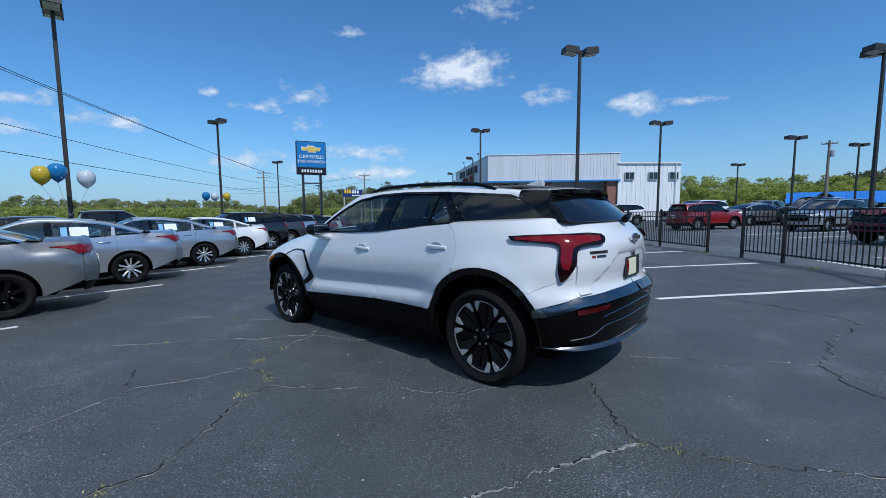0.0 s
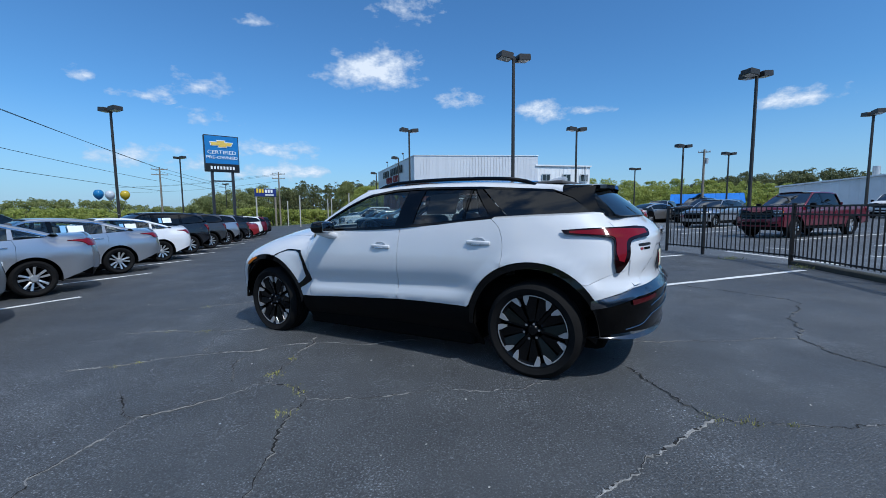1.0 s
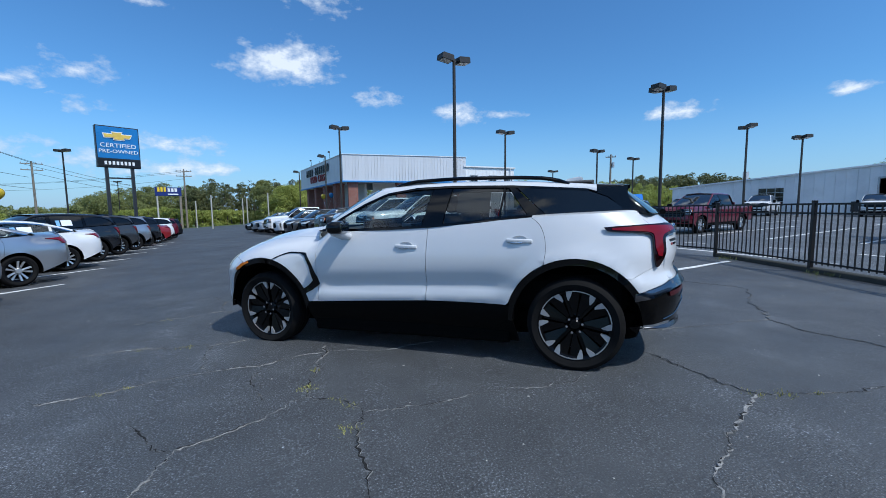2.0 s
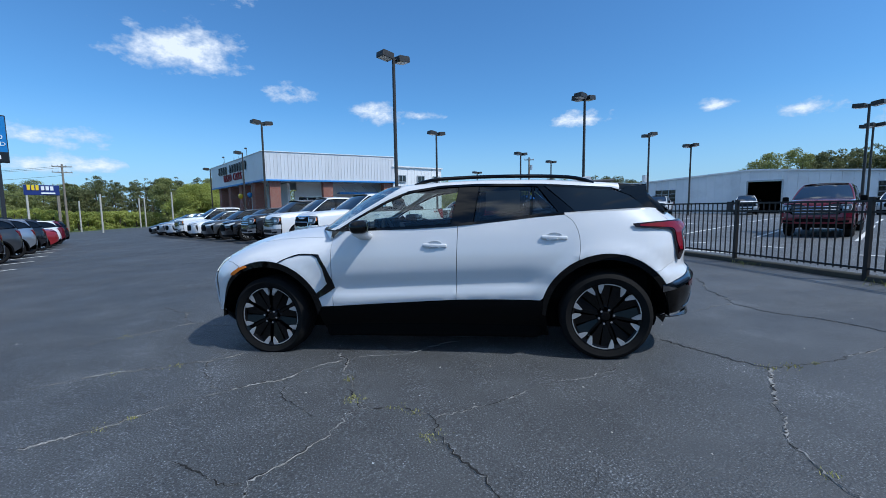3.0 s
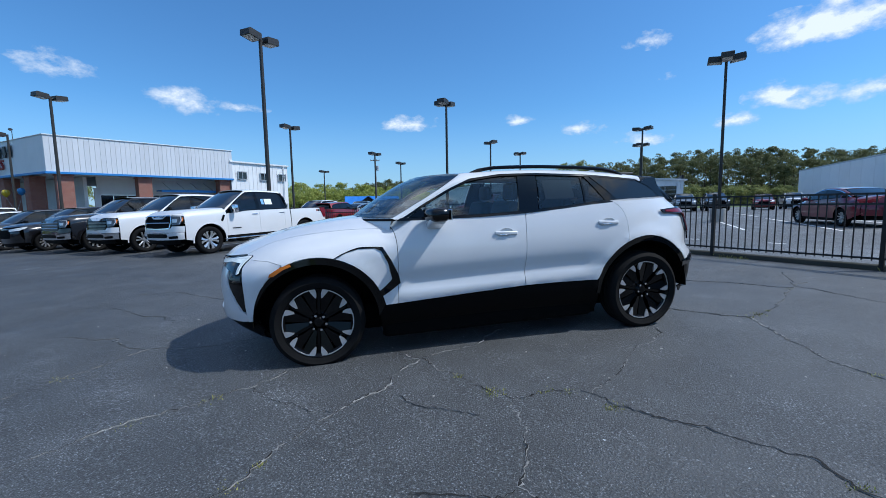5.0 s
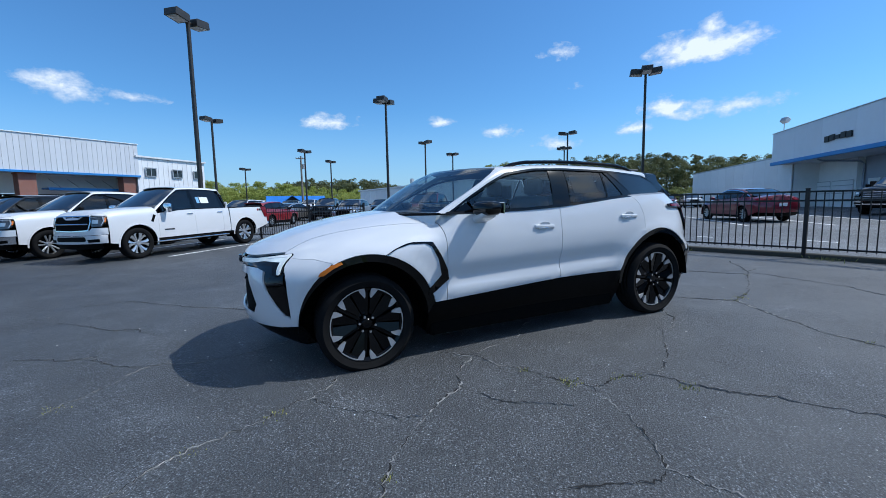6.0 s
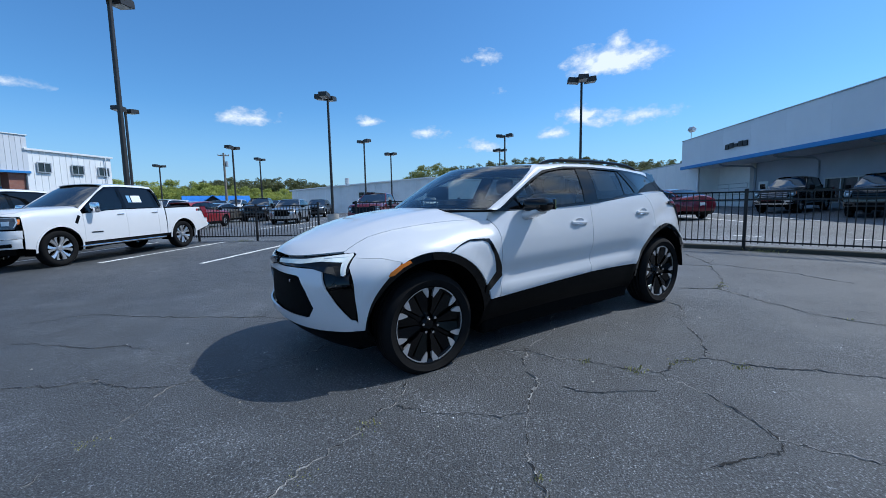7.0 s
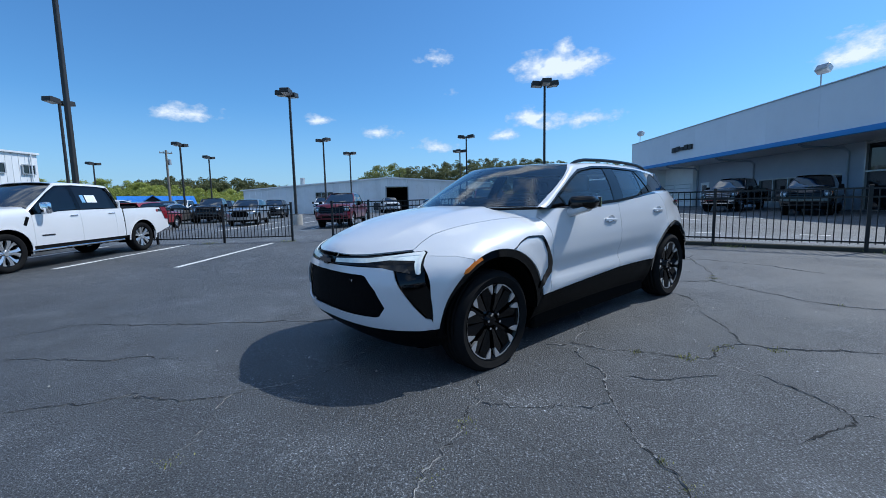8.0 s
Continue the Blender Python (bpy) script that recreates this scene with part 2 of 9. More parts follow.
def asphalt_material(name="asphalt", pale=1.0, worn_to=0.16):
    """Sealed asphalt; pale: factor on the base tone, worn_to: how much stone shows where the seal is whole."""
    m = material(name, (0.05, 0.05, 0.052), 0.7, spec=1.0)
    nt = m.node_tree
    p = nt.nodes["Principled BSDF"]
    pos = nt.nodes.new("ShaderNodeTexCoord").outputs["Object"]

    def tex(scale, detail, rg=0.6):
        n = nt.nodes.new("ShaderNodeTexNoise")
        n.inputs["Scale"].default_value, n.inputs["Detail"].default_value, n.inputs["Roughness"].default_value = scale, detail, rg
        nt.links.new(pos, n.inputs["Vector"])
        return n.outputs[0]

    def ramp(src, stops):
        r = nt.nodes.new("ShaderNodeValToRGB")
        while len(r.color_ramp.elements) < len(stops):
            r.color_ramp.elements.new(0.5)
        for e, (at, c) in zip(r.color_ramp.elements, stops):
            e.position, e.color = at, (c, c, c, 1)
        nt.links.new(src, r.inputs[0])
        return r.outputs[0]

    broad = ramp(tex(0.22, 6), [(0.30, 0.044 * pale), (0.52, 0.063 * pale), (0.68, 0.092 * pale)])
    patch = ramp(tex(1.7, 5), [(0.30, 0.72), (0.58, 1.0), (0.74, 1.55)])
    stones = ramp(tex(92, 2), [(0.30, 0.25), (0.46, 0.8), (0.60, 1.6), (0.71, 5.4)])
    # the seal coat is worn off most towards the north-west
    xyz = nt.nodes.new("ShaderNodeSeparateXYZ")
    nt.links.new(pos, xyz.inputs[0])
    away = nt.nodes.new("ShaderNodeMath")
    away.operation = "SUBTRACT"
    nt.links.new(xyz.outputs[1], away.inputs[0])
    nt.links.new(xyz.outputs[0], away.inputs[1])
    lean = nt.nodes.new("ShaderNodeMapRange")
    lean.inputs[1].default_value, lean.inputs[2].default_value, lean.inputs[3].default_value, lean.inputs[4].default_value = 0.5, 6.5, -0.08, 0.14
    nt.links.new(away.outputs[0], lean.inputs[0])
    # beyond that the asphalt turns darker and smoother before the used car rows
    fringe = nt.nodes.new("ShaderNodeMapRange")
    fringe.inputs[1].default_value, fringe.inputs[2].default_value = 9.5, 15.0
    nt.links.new(away.outputs[0], fringe.inputs[0])
    less = nt.nodes.new("ShaderNodeMath")
    less.operation = "MULTIPLY_ADD"
    less.inputs[1].default_value = -0.22
    nt.links.new(fringe.outputs[0], less.inputs[0])
    nt.links.new(lean.outputs[0], less.inputs[2])
    wear = nt.nodes.new("ShaderNodeMath")
    wear.operation = "ADD"
    nt.links.new(tex(0.55, 5, 0.65), wear.inputs[0])
    nt.links.new(less.outputs[0], wear.inputs[1])
    worn = ramp(wear.outputs[0], [(0.36, worn_to), (0.52, 0.8), (0.62, 1.0)])
    sealed = nt.nodes.new("ShaderNodeMixRGB")
    sealed.inputs[1].default_value = (0.95, 0.95, 0.95, 1)
    nt.links.new(worn, sealed.inputs[0])
    nt.links.new(stones, sealed.inputs[2])
    specks = ramp(tex(38, 1), [(0.745, 1.0), (0.77, 3.2)])
    c = broad
    for o in (patch, sealed.outputs[0], specks, ramp(fringe.outputs[0], [(0.0, 1.0), (1.0, 0.72)])):
        mm = nt.nodes.new("ShaderNodeMixRGB")
        mm.blend_type = "MULTIPLY"
        mm.inputs[0].default_value = 1
        nt.links.new(c, mm.inputs[1])
        nt.links.new(o, mm.inputs[2])
        c = mm.outputs[0]
    cool = nt.nodes.new("ShaderNodeMixRGB")
    cool.blend_type = "MULTIPLY"
    cool.inputs[0].default_value, cool.inputs[2].default_value = 1, (0.99, 1.08, 1.17, 1)
    nt.links.new(c, cool.inputs[1])
    nt.links.new(cool.outputs[0], p.inputs["Base Color"])
    bp = nt.nodes.new("ShaderNodeBump")
    bp.inputs["Strength"].default_value, bp.inputs["Distance"].default_value = 1.0, 0.020
    bh = nt.nodes.new("ShaderNodeMath")
    bh.operation = "MULTIPLY"
    nt.links.new(tex(100, 3), bh.inputs[0])
    nt.links.new(worn, bh.inputs[1])
    nt.links.new(bh.outputs[0], bp.inputs["Height"])
    nt.links.new(bp.outputs[0], p.inputs["Normal"])
    rr = nt.nodes.new("ShaderNodeMapRange")
    rr.inputs[1].default_value, rr.inputs[2].default_value, rr.inputs[3].default_value, rr.inputs[4].default_value = 0.3, 0.7, 0.58, 0.72
    nt.links.new(tex(0.9, 4), rr.inputs[0])
    nt.links.new(rr.outputs[0], p.inputs["Roughness"])
    return m


M_ASPHALT = asphalt_material(worn_to=0.25)
# second lot: a paler tone, part of it sun glint put into the colour
M_ASPHALT_PALE = asphalt_material("pale_asphalt", 1.4, 0.6)


def brick_material():
    m = material("red_brick", (0.25, 0.09, 0.06), 0.9)
    nt = m.node_tree
    t = nt.nodes.new("ShaderNodeTexBrick")
    t.inputs["Color1"].default_value, t.inputs["Color2"].default_value, t.inputs["Mortar"].default_value = (0.33, 0.125, 0.085, 1), (0.22, 0.08, 0.06, 1), (0.38, 0.35, 0.31, 1)
    t.inputs["Scale"].default_value = 4.4
    t.inputs["Mortar Size"].default_value = 0.012
    tc = nt.nodes.new("ShaderNodeTexCoord").outputs["Object"]
    s = nt.nodes.new("ShaderNodeSeparateXYZ")
    nt.links.new(tc, s.inputs[0])
    a = nt.nodes.new("ShaderNodeMath")
    nt.links.new(s.outputs[0], a.inputs[0])
    nt.links.new(s.outputs[1], a.inputs[1])
    cb = nt.nodes.new("ShaderNodeCombineXYZ")
    nt.links.new(a.outputs[0], cb.inputs[0])
    nt.links.new(s.outputs[2], cb.inputs[1])
    nt.links.new(cb.outputs[0], t.inputs["Vector"])
    nt.links.new(t.outputs[0], nt.nodes["Principled BSDF"].inputs["Base Color"])
    return m


M_BRICK = brick_material()

# ---- building helpers ----
def ground_z(x, y):
    """Height of the gently sloping lot."""
    a, b = 25 * np.tanh(np.asarray(x) / 25), 40 * np.tanh(np.asarray(y) / 40)
    return (0.0555085 + 0.02302466 * a - 0.00167155 * b - 0.000110306 * a * a - 0.000647935 * a * b - 0.000469148 * b * b
            - 2.3388e-06 * a * a * b + 3.860707e-05 * a * b * b)


def gz(x, y):
    return float(ground_z(x, y))


def mesh_of(bm, name, smooth=None):
    me = bpy.data.meshes.new(name)
    bm.normal_update()
    bm.to_mesh(me)
    bm.free()
    if smooth is not None:
        me.shade_smooth()
        me.set_sharp_from_angle(angle=radians(smooth))
    return me


def part(name, bm, mat, parent=None, label="", smooth=None):
    me = bm if isinstance(bm, bpy.types.Mesh) else mesh_of(bm, name, smooth)
    if mat and not me.materials:
        for m in (mat if isinstance(mat, (list, tuple)) else [mat]):
            me.materials.append(m)
    ob = new(name, me)
    ob.parent = parent
    if label:
        ob["label"] = label
    return ob


def thing(name, label, category, m=None, group="", kind=""):
    ob = new(name)
    ob.empty_display_size = 0.2
    ob.matrix_basis = m if m is not None else Matrix()
    return tagged(ob, label, category, group, kind)


def box(bm, c, s, rz=0.0, bevel=0.0, m=None):
    """Adds a box with centre c and size s, turned by rz degrees."""
    mm = Matrix.Translation(c) @ Matrix.Rotation(radians(rz), 4, "Z") @ Matrix.Diagonal((*s, 1))
    if m is not None:
        mm = m @ mm
    made = bmesh.ops.create_cube(bm, size=1.0, matrix=mm)
    if bevel:
        es = {e for v in made["verts"] for e in v.link_edges}
        bmesh.ops.bevel(bm, geom=list(es), offset=bevel, segments=1, affect="EDGES", profile=0.5)
    return bm


def boxes(*items, bevel=0.0):
    bm = bmesh.new()
    for c, s, *r in items:
        box(bm, c, s, r[0] if r else 0.0, bevel)
    return bm


def tube(bm, pts, r, n=8, r_end=None, caps=True):
    """Adds a round tube along the points."""
    pts = [Vector(p) for p in pts]
    rings = []
    for i, p in enumerate(pts):
        d = (pts[min(i + 1, len(pts) - 1)] - pts[max(i - 1, 0)]).normalized()
        a = d.orthogonal().normalized() if abs(d.z) > 0.95 else d.cross(Vector((0, 0, 1))).normalized()
        b = d.cross(a)
        k = r if r_end is None else r + (r_end - r) * i / (len(pts) - 1)
        rings.append([bm.verts.new(p + (a * math.cos(6.28319 * j / n) + b * math.sin(6.28319 * j / n)) * k) for j in range(n)])
    for A, B in zip(rings, rings[1:]):
        for j in range(n):
            bm.faces.new((A[j], A[(j + 1) % n], B[(j + 1) % n], B[j]))
    if caps:
        bm.faces.new(rings[0][::-1])
        bm.faces.new(rings[-1])
    return bm


def prism(bm, outline, depth, m):
    """Adds a plate with the outline in its own x, z plane, extruded along y; m places it."""
    a = [bm.verts.new(m @ Vector((x, -depth / 2, z))) for x, z in outline]
    b = [bm.verts.new(m @ Vector((x, depth / 2, z))) for x, z in outline]
    n = len(outline)
    bm.faces.new(a)
    bm.faces.new(b[::-1])
    for i in range(n):
        bm.faces.new((a[i], b[i], b[(i + 1) % n], a[(i + 1) % n]))
    return bm


def lettering(name, body, size, depth, m, mat, parent, label=""):
    """Raised letters in the built-in font, as a mesh in the plane x, z of m."""
    cu = bpy.data.curves.new(name, "FONT")
    cu.body, cu.size, cu.extrude, cu.align_x, cu.align_y = body, size, depth / 2, "CENTER", "CENTER"
    cu.resolution_u = 2
    tmp = bpy.data.objects.new(name, cu)
    me = bpy.data.meshes.new_from_object(tmp)
    bpy.data.objects.remove(tmp)
    me.transform(m @ Matrix.Rotation(radians(90), 4, "X"))
    me.materials.clear()
    me.materials.append(mat)
    return part(name, me, None, parent, label)


def facing(x0, y0, x1, y1, z=0.0):
    """Pose whose x axis runs from the first to the second place on plan."""
    return Matrix.Translation((x0, y0, z)) @ Matrix.Rotation(math.atan2(y1 - y0, x1 - x0), 4, "Z")


# ---- ground ----
def ground_sheet():
    def steps(lo, hi, fine_lo, fine_hi, fine):
        out, s, x = [], fine, fine_lo
        while x > lo:
            s *= 1.25
            x -= s
            out.append(x)
        out = out[::-1] + list(np.arange(fine_lo, fine_hi, fine))
        s, x = fine, fine_hi
        while x < hi:
            out.append(x)
            s *= 1.25
            x += s
        return np.array(out)
    xs, ys = steps(-2500, 2500, -20, 62, 1.0), steps(-2500, 2500, -40, 92, 1.0)
    xs = np.sort(np.concatenate([xs, np.arange(0.25, 10, 0.25)[np.arange(39) % 4 != 3]]))
    ys = np.sort(np.concatenate([ys, np.arange(-10.75, 20, 0.25)[np.arange(123) % 4 != 3]]))
    X, Y = np.meshgrid(xs, ys)
    Z = ground_z(X, Y)
    nx, ny = len(xs), len(ys)
    idx = np.arange(nx * ny).reshape(ny, nx)
    F = np.stack([idx[:-1, :-1], idx[:-1, 1:], idx[1:, 1:], idx[1:, :-1]], -1).reshape(-1, 4)
    me = bpy.data.meshes.new("ground")
    me.from_pydata(np.stack([X, Y, Z], -1).reshape(-1, 3).tolist(), [], F.tolist())
    cx, cy = (xs[:-1] + xs[1:]) / 2, (ys[:-1] + ys[1:]) / 2
    CX, CY = np.meshgrid(cx, cy)
    lot = (CX > -17.0 - 0.10 * CY) & (CX < 62) & (CY > -40) & (CY < 84 - 0.5 * np.minimum(CX, 0) * 0)
    me.materials.append(M_ASPHALT)
    me.materials.append(M_GROUND_GRASS)
    me.materials.append(M_ASPHALT_PALE)
    edge = np.interp(CY, [-40, -10.05, -5.85, -1.65, 2.68, 7.04, 10.5, 25, 40], [-18, -1.0, 1.4, 3.8, 6.05, 7.76, 7.7, 7.3, 7.0])
    me.polygons.foreach_set("material_index", np.where(lot, np.where((CX > edge) & (CY < 36), 2, 0), 1).reshape(-1).astype(np.int32))
    me.shade_smooth()
    return tagged(new("ground", me), "dark sealed asphalt car lot with cracks and worn patches", "asphalt", kind="structure")


ground_sheet()


def painted_line(x0, y0, x1, y1, width=0.11):
    """A painted parking line that follows the slope of the ground."""
    a, b = Vector((x0, y0, 0)), Vector((x1, y1, 0))
    n = max(2, int((b - a).length / 0.4))
    d = (b - a).normalized()
    s = Vector((-d.y, d.x, 0)) * width / 2
    bm = bmesh.new()
    prev = None
    for i in range(n + 1):
        p = a.lerp(b, i / n)
        row = []
        for q, dz in ((p + s, 0.0), (p + s, 0.005), (p - s, 0.005), (p - s, 0.0)):
            j = random.uniform(-0.006, 0.006)
            row.append(bm.verts.new((q.x + j * d.y, q.y - j * d.x, gz(q.x, q.y) + 0.002 + dz)))
        if prev:
            for k in range(3):
                bm.faces.new((prev[k], prev[k + 1], row[k + 1], row[k]))
        else:
            bm.faces.new(row)
        prev = row
    bm.faces.new(prev[::-1])
    bmesh.ops.recalc_face_normals(bm, faces=bm.faces)
    return tagged(part("parking_line", bm, M_LINE), "worn white painted parking line on the asphalt", "parking line", "parking lines", "structure")


# stalls along the fence
for k in range(5):
    y = 6.1 + 2.95 * k
    painted_line(2.6 if k else 3.1, y + (2.6 - 5) * 0.08 - 0.02, 7.15, y + (7.15 - 5) * 0.08 + 0.1)
# stalls of the used car row on the other side
for k in range(9):
    bx, by = -5.58 - 0.27 * k, 5.30 + 3.2 * k
    painted_line(bx, by, bx - 3.6, by - 3.6 * 1.07)
# stalls and short stop marks of the second lot behind the fence
for k in range(-2, 9):
    y = -0.4 + 2.4 * k
    painted_line(13.2, y - 0.12, 21.8, y + 1.17)
for k in range(6):
    painted_line(24.5, 1.0 + 5.0 * k, 30.0, 1.8 + 5.0 * k)
for x0, y0, x1, y1 in ((10.35, 9.85, 10.48, 9.28), (10.45, 7.5, 10.55, 7.0), (10.35, 5.56, 10.21, 5.03), (9.5, 3.5, 9.55, 3.06), (8.91, 1.57, 8.72, 1.25), (8.05, -0.55, 7.62, -1.02), (6.93, -2.6, 6.6, -3.09)):
    painted_line(x0, y0, x1, y1, 0.10)


# ---- cracks with weeds ----
def crack(places, width=0.018, dark=False, wander=0.05):
    """A jagged open seam through the given places; pale edges are crumbs plus sunlit walls in colour."""
    width *= 0.95 if dark else 0.88
    pts = [Vector((*places[0], 0))]
    for a, b in zip(places, places[1:]):
        a, b = Vector((*a, 0)), Vector((*b, 0))
        n = max(2, int((b - a).length / 0.022))
        side = Vector((-(b - a).y, (b - a).x, 0)).normalized()
        off = 0.0
        for i in range(1, n + 1):
            off = (off + random.gauss(0, wander * 0.22)) * (0.9 if i < n else 0)
            pts.append(a.lerp(b, i / n) + side * (off + random.gauss(0, 0.006)) * min(1, (n - i) / 5 + 0.1))
    bm = bmesh.new()
    prev = None
    swell, crumb, gape = 1.0, 0.5, 0.0
    for i, p in enumerate(pts):
        d = (pts[min(i + 1, len(pts) - 1)] - pts[max(i - 1, 0)]).normalized()
        s = Vector((-d.y, d.x, 0))
        swell = min(1.7, max(0.3, swell + random.gauss(0, 0.30)))
        crumb = min(1.0, max(0.0, crumb + random.gauss(0, 0.25)))
        gape = gape * 0.7 + random.gauss(0, 0.5)
        end = 0.25 if i in (0, len(pts) - 1) else 1
        core = width * swell * end * (0.62 if dark else 0.44) * random.uniform(0.45, 1.4)
        rim = core / 2 + width * end * crumb * random.uniform(0.1, 0.6) * (0.4 if dark else 0.75)
        rim2 = core / 2 + width * end * crumb * random.uniform(0.1, 0.6) * (0.4 if dark else 0.75)
        lip = 0.003 + 0.005 * crumb * end
        row = [bm.verts.new((q.x, q.y, gz(q.x, q.y) + dz)) for q, dz in ((p + s * rim, 0.002), (p + s * core / 2, lip), (p - s * core / 2, lip), (p - s * rim2, 0.002))]
        if prev:
            for k in range(3):
                f = bm.faces.new((prev[k], prev[k + 1], row[k + 1], row[k]))
                f.material_index = 0 if k == 1 and (dark or gape > -0.25) else 1
        prev = row
    bm.normal_update()
    for f in bm.faces:
        if f.normal.z < 0:
            f.normal_flip()
    ob = part("asphalt_crack", bm, M_CRACK_DARK)
    ob.data.materials.append(M_CRACK)
    tagged(ob, "jagged crack in the old asphalt", "crack", "asphalt cracks", "structure")


def weeds(x, y, n=26, spread=0.05, tall=0.05):
    bm = bmesh.new()
    for _ in range(n):
        px, py = x + random.gauss(0, spread), y + random.gauss(0, spread)
        a, h, w = random.uniform(0, 6.28), tall * random.uniform(0.4, 1.2), random.uniform(0.002, 0.0045)
        lean = Vector((math.cos(a), math.sin(a), 0)) * h * random.uniform(0.2, 0.9)
        s = Vector((-math.sin(a), math.cos(a), 0)) * w
        b = Vector((px, py, gz(px, py) - 0.003))
        v = [bm.verts.new(q) for q in (b - s, b + s, b + s * 0.7 + lean * 0.5 + Vector((0, 0, h * 0.7)), b + lean + Vector((0, 0, h)), b - s * 0.7 + lean * 0.5 + Vector((0, 0, h * 0.7)))]
        bm.faces.new(v)
    tagged(part("weed_tuft", bm, M_GRASS), "small green weed tuft growing in a crack", "weed", "weed tufts", "stuff")


crack([(-1.5, 4.83), (-1.49, 4.56), (-1.62, 4.08), (-1.72, 3.8), (-1.74, 3.6), (-2.01, 3.43), (-2.25, 3.3), (-2.5, 3.23)], 0.025)
crack([(-2.5, 3.23), (-2.56, 3.08), (-2.66, 2.75), (-2.72, 2.4), (-2.95, 1.6), (-2.9, 0.6)], 0.020)
crack([(-2.52, 3.23), (-2.7, 3.46), (-2.84, 3.68)], 0.012, True)
crack([(-1.49, 4.56), (-1.18, 4.41), (-0.87, 4.31), (-0.4, 4.3)], 0.012)
crack([(-1.74, 3.6), (-1.54, 3.47), (-1.41, 3.19), (-1.5, 3.0), (-1.53, 2.7), (-1.54, 2.4), (-1.55, 2.1), (-1.76, 1.92), (-1.9, 1.2)], 0.018, True)
crack([(-1.4, 3.18), (-0.97, 3.1), (-0.62, 3.1), (-0.27, 3.05), (0.16, 2.95), (0.45, 3.05)], 0.011)
crack([(1.1, 3.35), (1.1, 2.64), (1.12, 2.24)], 0.016, True)
crack([(1.12, 2.24), (0.85, 2.15), (0.63, 2.06), (0.37, 1.93), (0.0, 1.77), (-0.14, 1.6), (-0.3, 1.35), (-0.5, 0.8)], 0.025, wander=0.035)
crack([(1.12, 2.24), (1.47, 2.07), (1.74, 1.97), (2.17, 1.87), (2.88, 1.75), (3.12, 1.69), (3.5, 1.5)], 0.014)
crack([(4.11, 5.84), (4.39, 5.11), (4.57, 4.6), (4.5, 4.38), (3.72, 3.87), (3.41, 3.5), (3.09, 3.29), (2.95, 2.89), (3.03, 2.45), (2.99, 1.68)], 0.013, True)
crack([(1.37, 3.67), (1.83, 3.56), (2.27, 3.46), (2.75, 3.39), (3.09, 3.29)], 0.012)
crack([(-3.81, 5.55), (-3.34, 5.55), (-2.84, 5.37), (-2.52, 5.3), (-2.23, 5.33)], 0.016)
crack([(-2.54, 5.29), (-2.57, 4.95), (-2.49, 4.51)], 0.010, True)
crack([(-3.6, 4.36), (-3.22, 4.37), (-3.04, 4.42), (-2.75, 4.47), (-2.3, 4.49), (-2.07, 4.43), (-1.9, 4.52), (-1.5, 4.55)], 0.017)
crack([(-2.09, 4.28), (-2.13, 4.05), (-2.07, 3.84), (-2.03, 3.68)], 0.009, True)
crack([(-2.92, 8.31), (-2.77, 8.0), (-2.74, 7.81), (-2.6, 7.68), (-2.67, 7.55)], 0.010, True)
crack([(-3.6, 6.75), (-3.28, 6.81), (-3.07, 6.83), (-2.62, 6.97), (-2.36, 6.62), (-1.95, 6.36), (-1.5, 6.2)], 0.012)
crack([(-2.65, 7.61), (-2.66, 7.3), (-2.60, 6.99)], 0.013, True)
crack([(-1.6, 10.17), (-1.12, 9.73), (-1.08, 8.39), (-0.94, 7.11), (-0.6, 6.3)], 0.014, True)
crack([(-2.12, 9.43), (-2.08, 8.54), (-1.97, 8.22), (-2.03, 7.74)], 0.012, True)
crack([(3.4, 9.2), (2.6, 8.3), (2.2, 7.2), (2.6, 6.4)], 0.010, True)
crack([(4.3, 1.7), (3.1, 1.68), (2.4, 0.9), (1.6, 0.5)], 0.010, True)


def grit(n, seed):
    """Loose pale chips of stone on the asphalt."""
    r = random.Random(seed)
    bm = bmesh.new()
    for _ in range(n):
        x, y, k = r.uniform(-7, 7), r.uniform(-1, 10), r.uniform(0.003, 0.010) * r.uniform(0.5, 1.4)
        z = gz(x, y) + k * 0.3
        v = [bm.verts.new((x + k * math.cos(q) * r.uniform(0.6, 1.3), y + k * math.sin(q) * r.uniform(0.6, 1.3), z)) for q in (0, 1.3, 2.5, 3.8, 5.0)]
        t, b = bm.verts.new((x, y, z + k * 0.6)), bm.verts.new((x, y, z - k * 0.6))
        for i in range(5):
            bm.faces.new((v[i], v[(i + 1) % 5], t))
            bm.faces.new((v[(i + 1) % 5], v[i], b))
    tagged(part("loose_grit", bm, M_CONCRETE), "loose pale stone chips scattered on the asphalt", "grit", kind="stuff")


grit(420, 5)
for x, y in ((-1.72, 3.8), (-1.54, 3.46), (-1.46, 3.33), (-1.5, 3.0), (-3.22, 4.37), (-2.8, 5.37), (-3.24, 5.5), (-0.16, 1.57), (-1.73, 3.74), (-1.55, 3.03), (1.11, 2.24), (1.27, 2.16), (1.48, 2.07), (-1.73, 1.95), (-3.05, 4.41), (-3.26, 6.82), (2.85, 1.76), (-1.63, 4.1)):
    weeds(x, y, random.randint(22, 50), random.uniform(0.02, 0.045), random.uniform(0.010, 0.026))
for x, y in ((7.5, 6.6), (6.75, 4.5), (5.8, 2.3), (4.75, 0.2), (3.5, -1.9), (7.55, 8.2), (7.3, 14.5), (7.6, 11.9)):
    weeds(x - 0.1, y, 60, 0.14, 0.07)


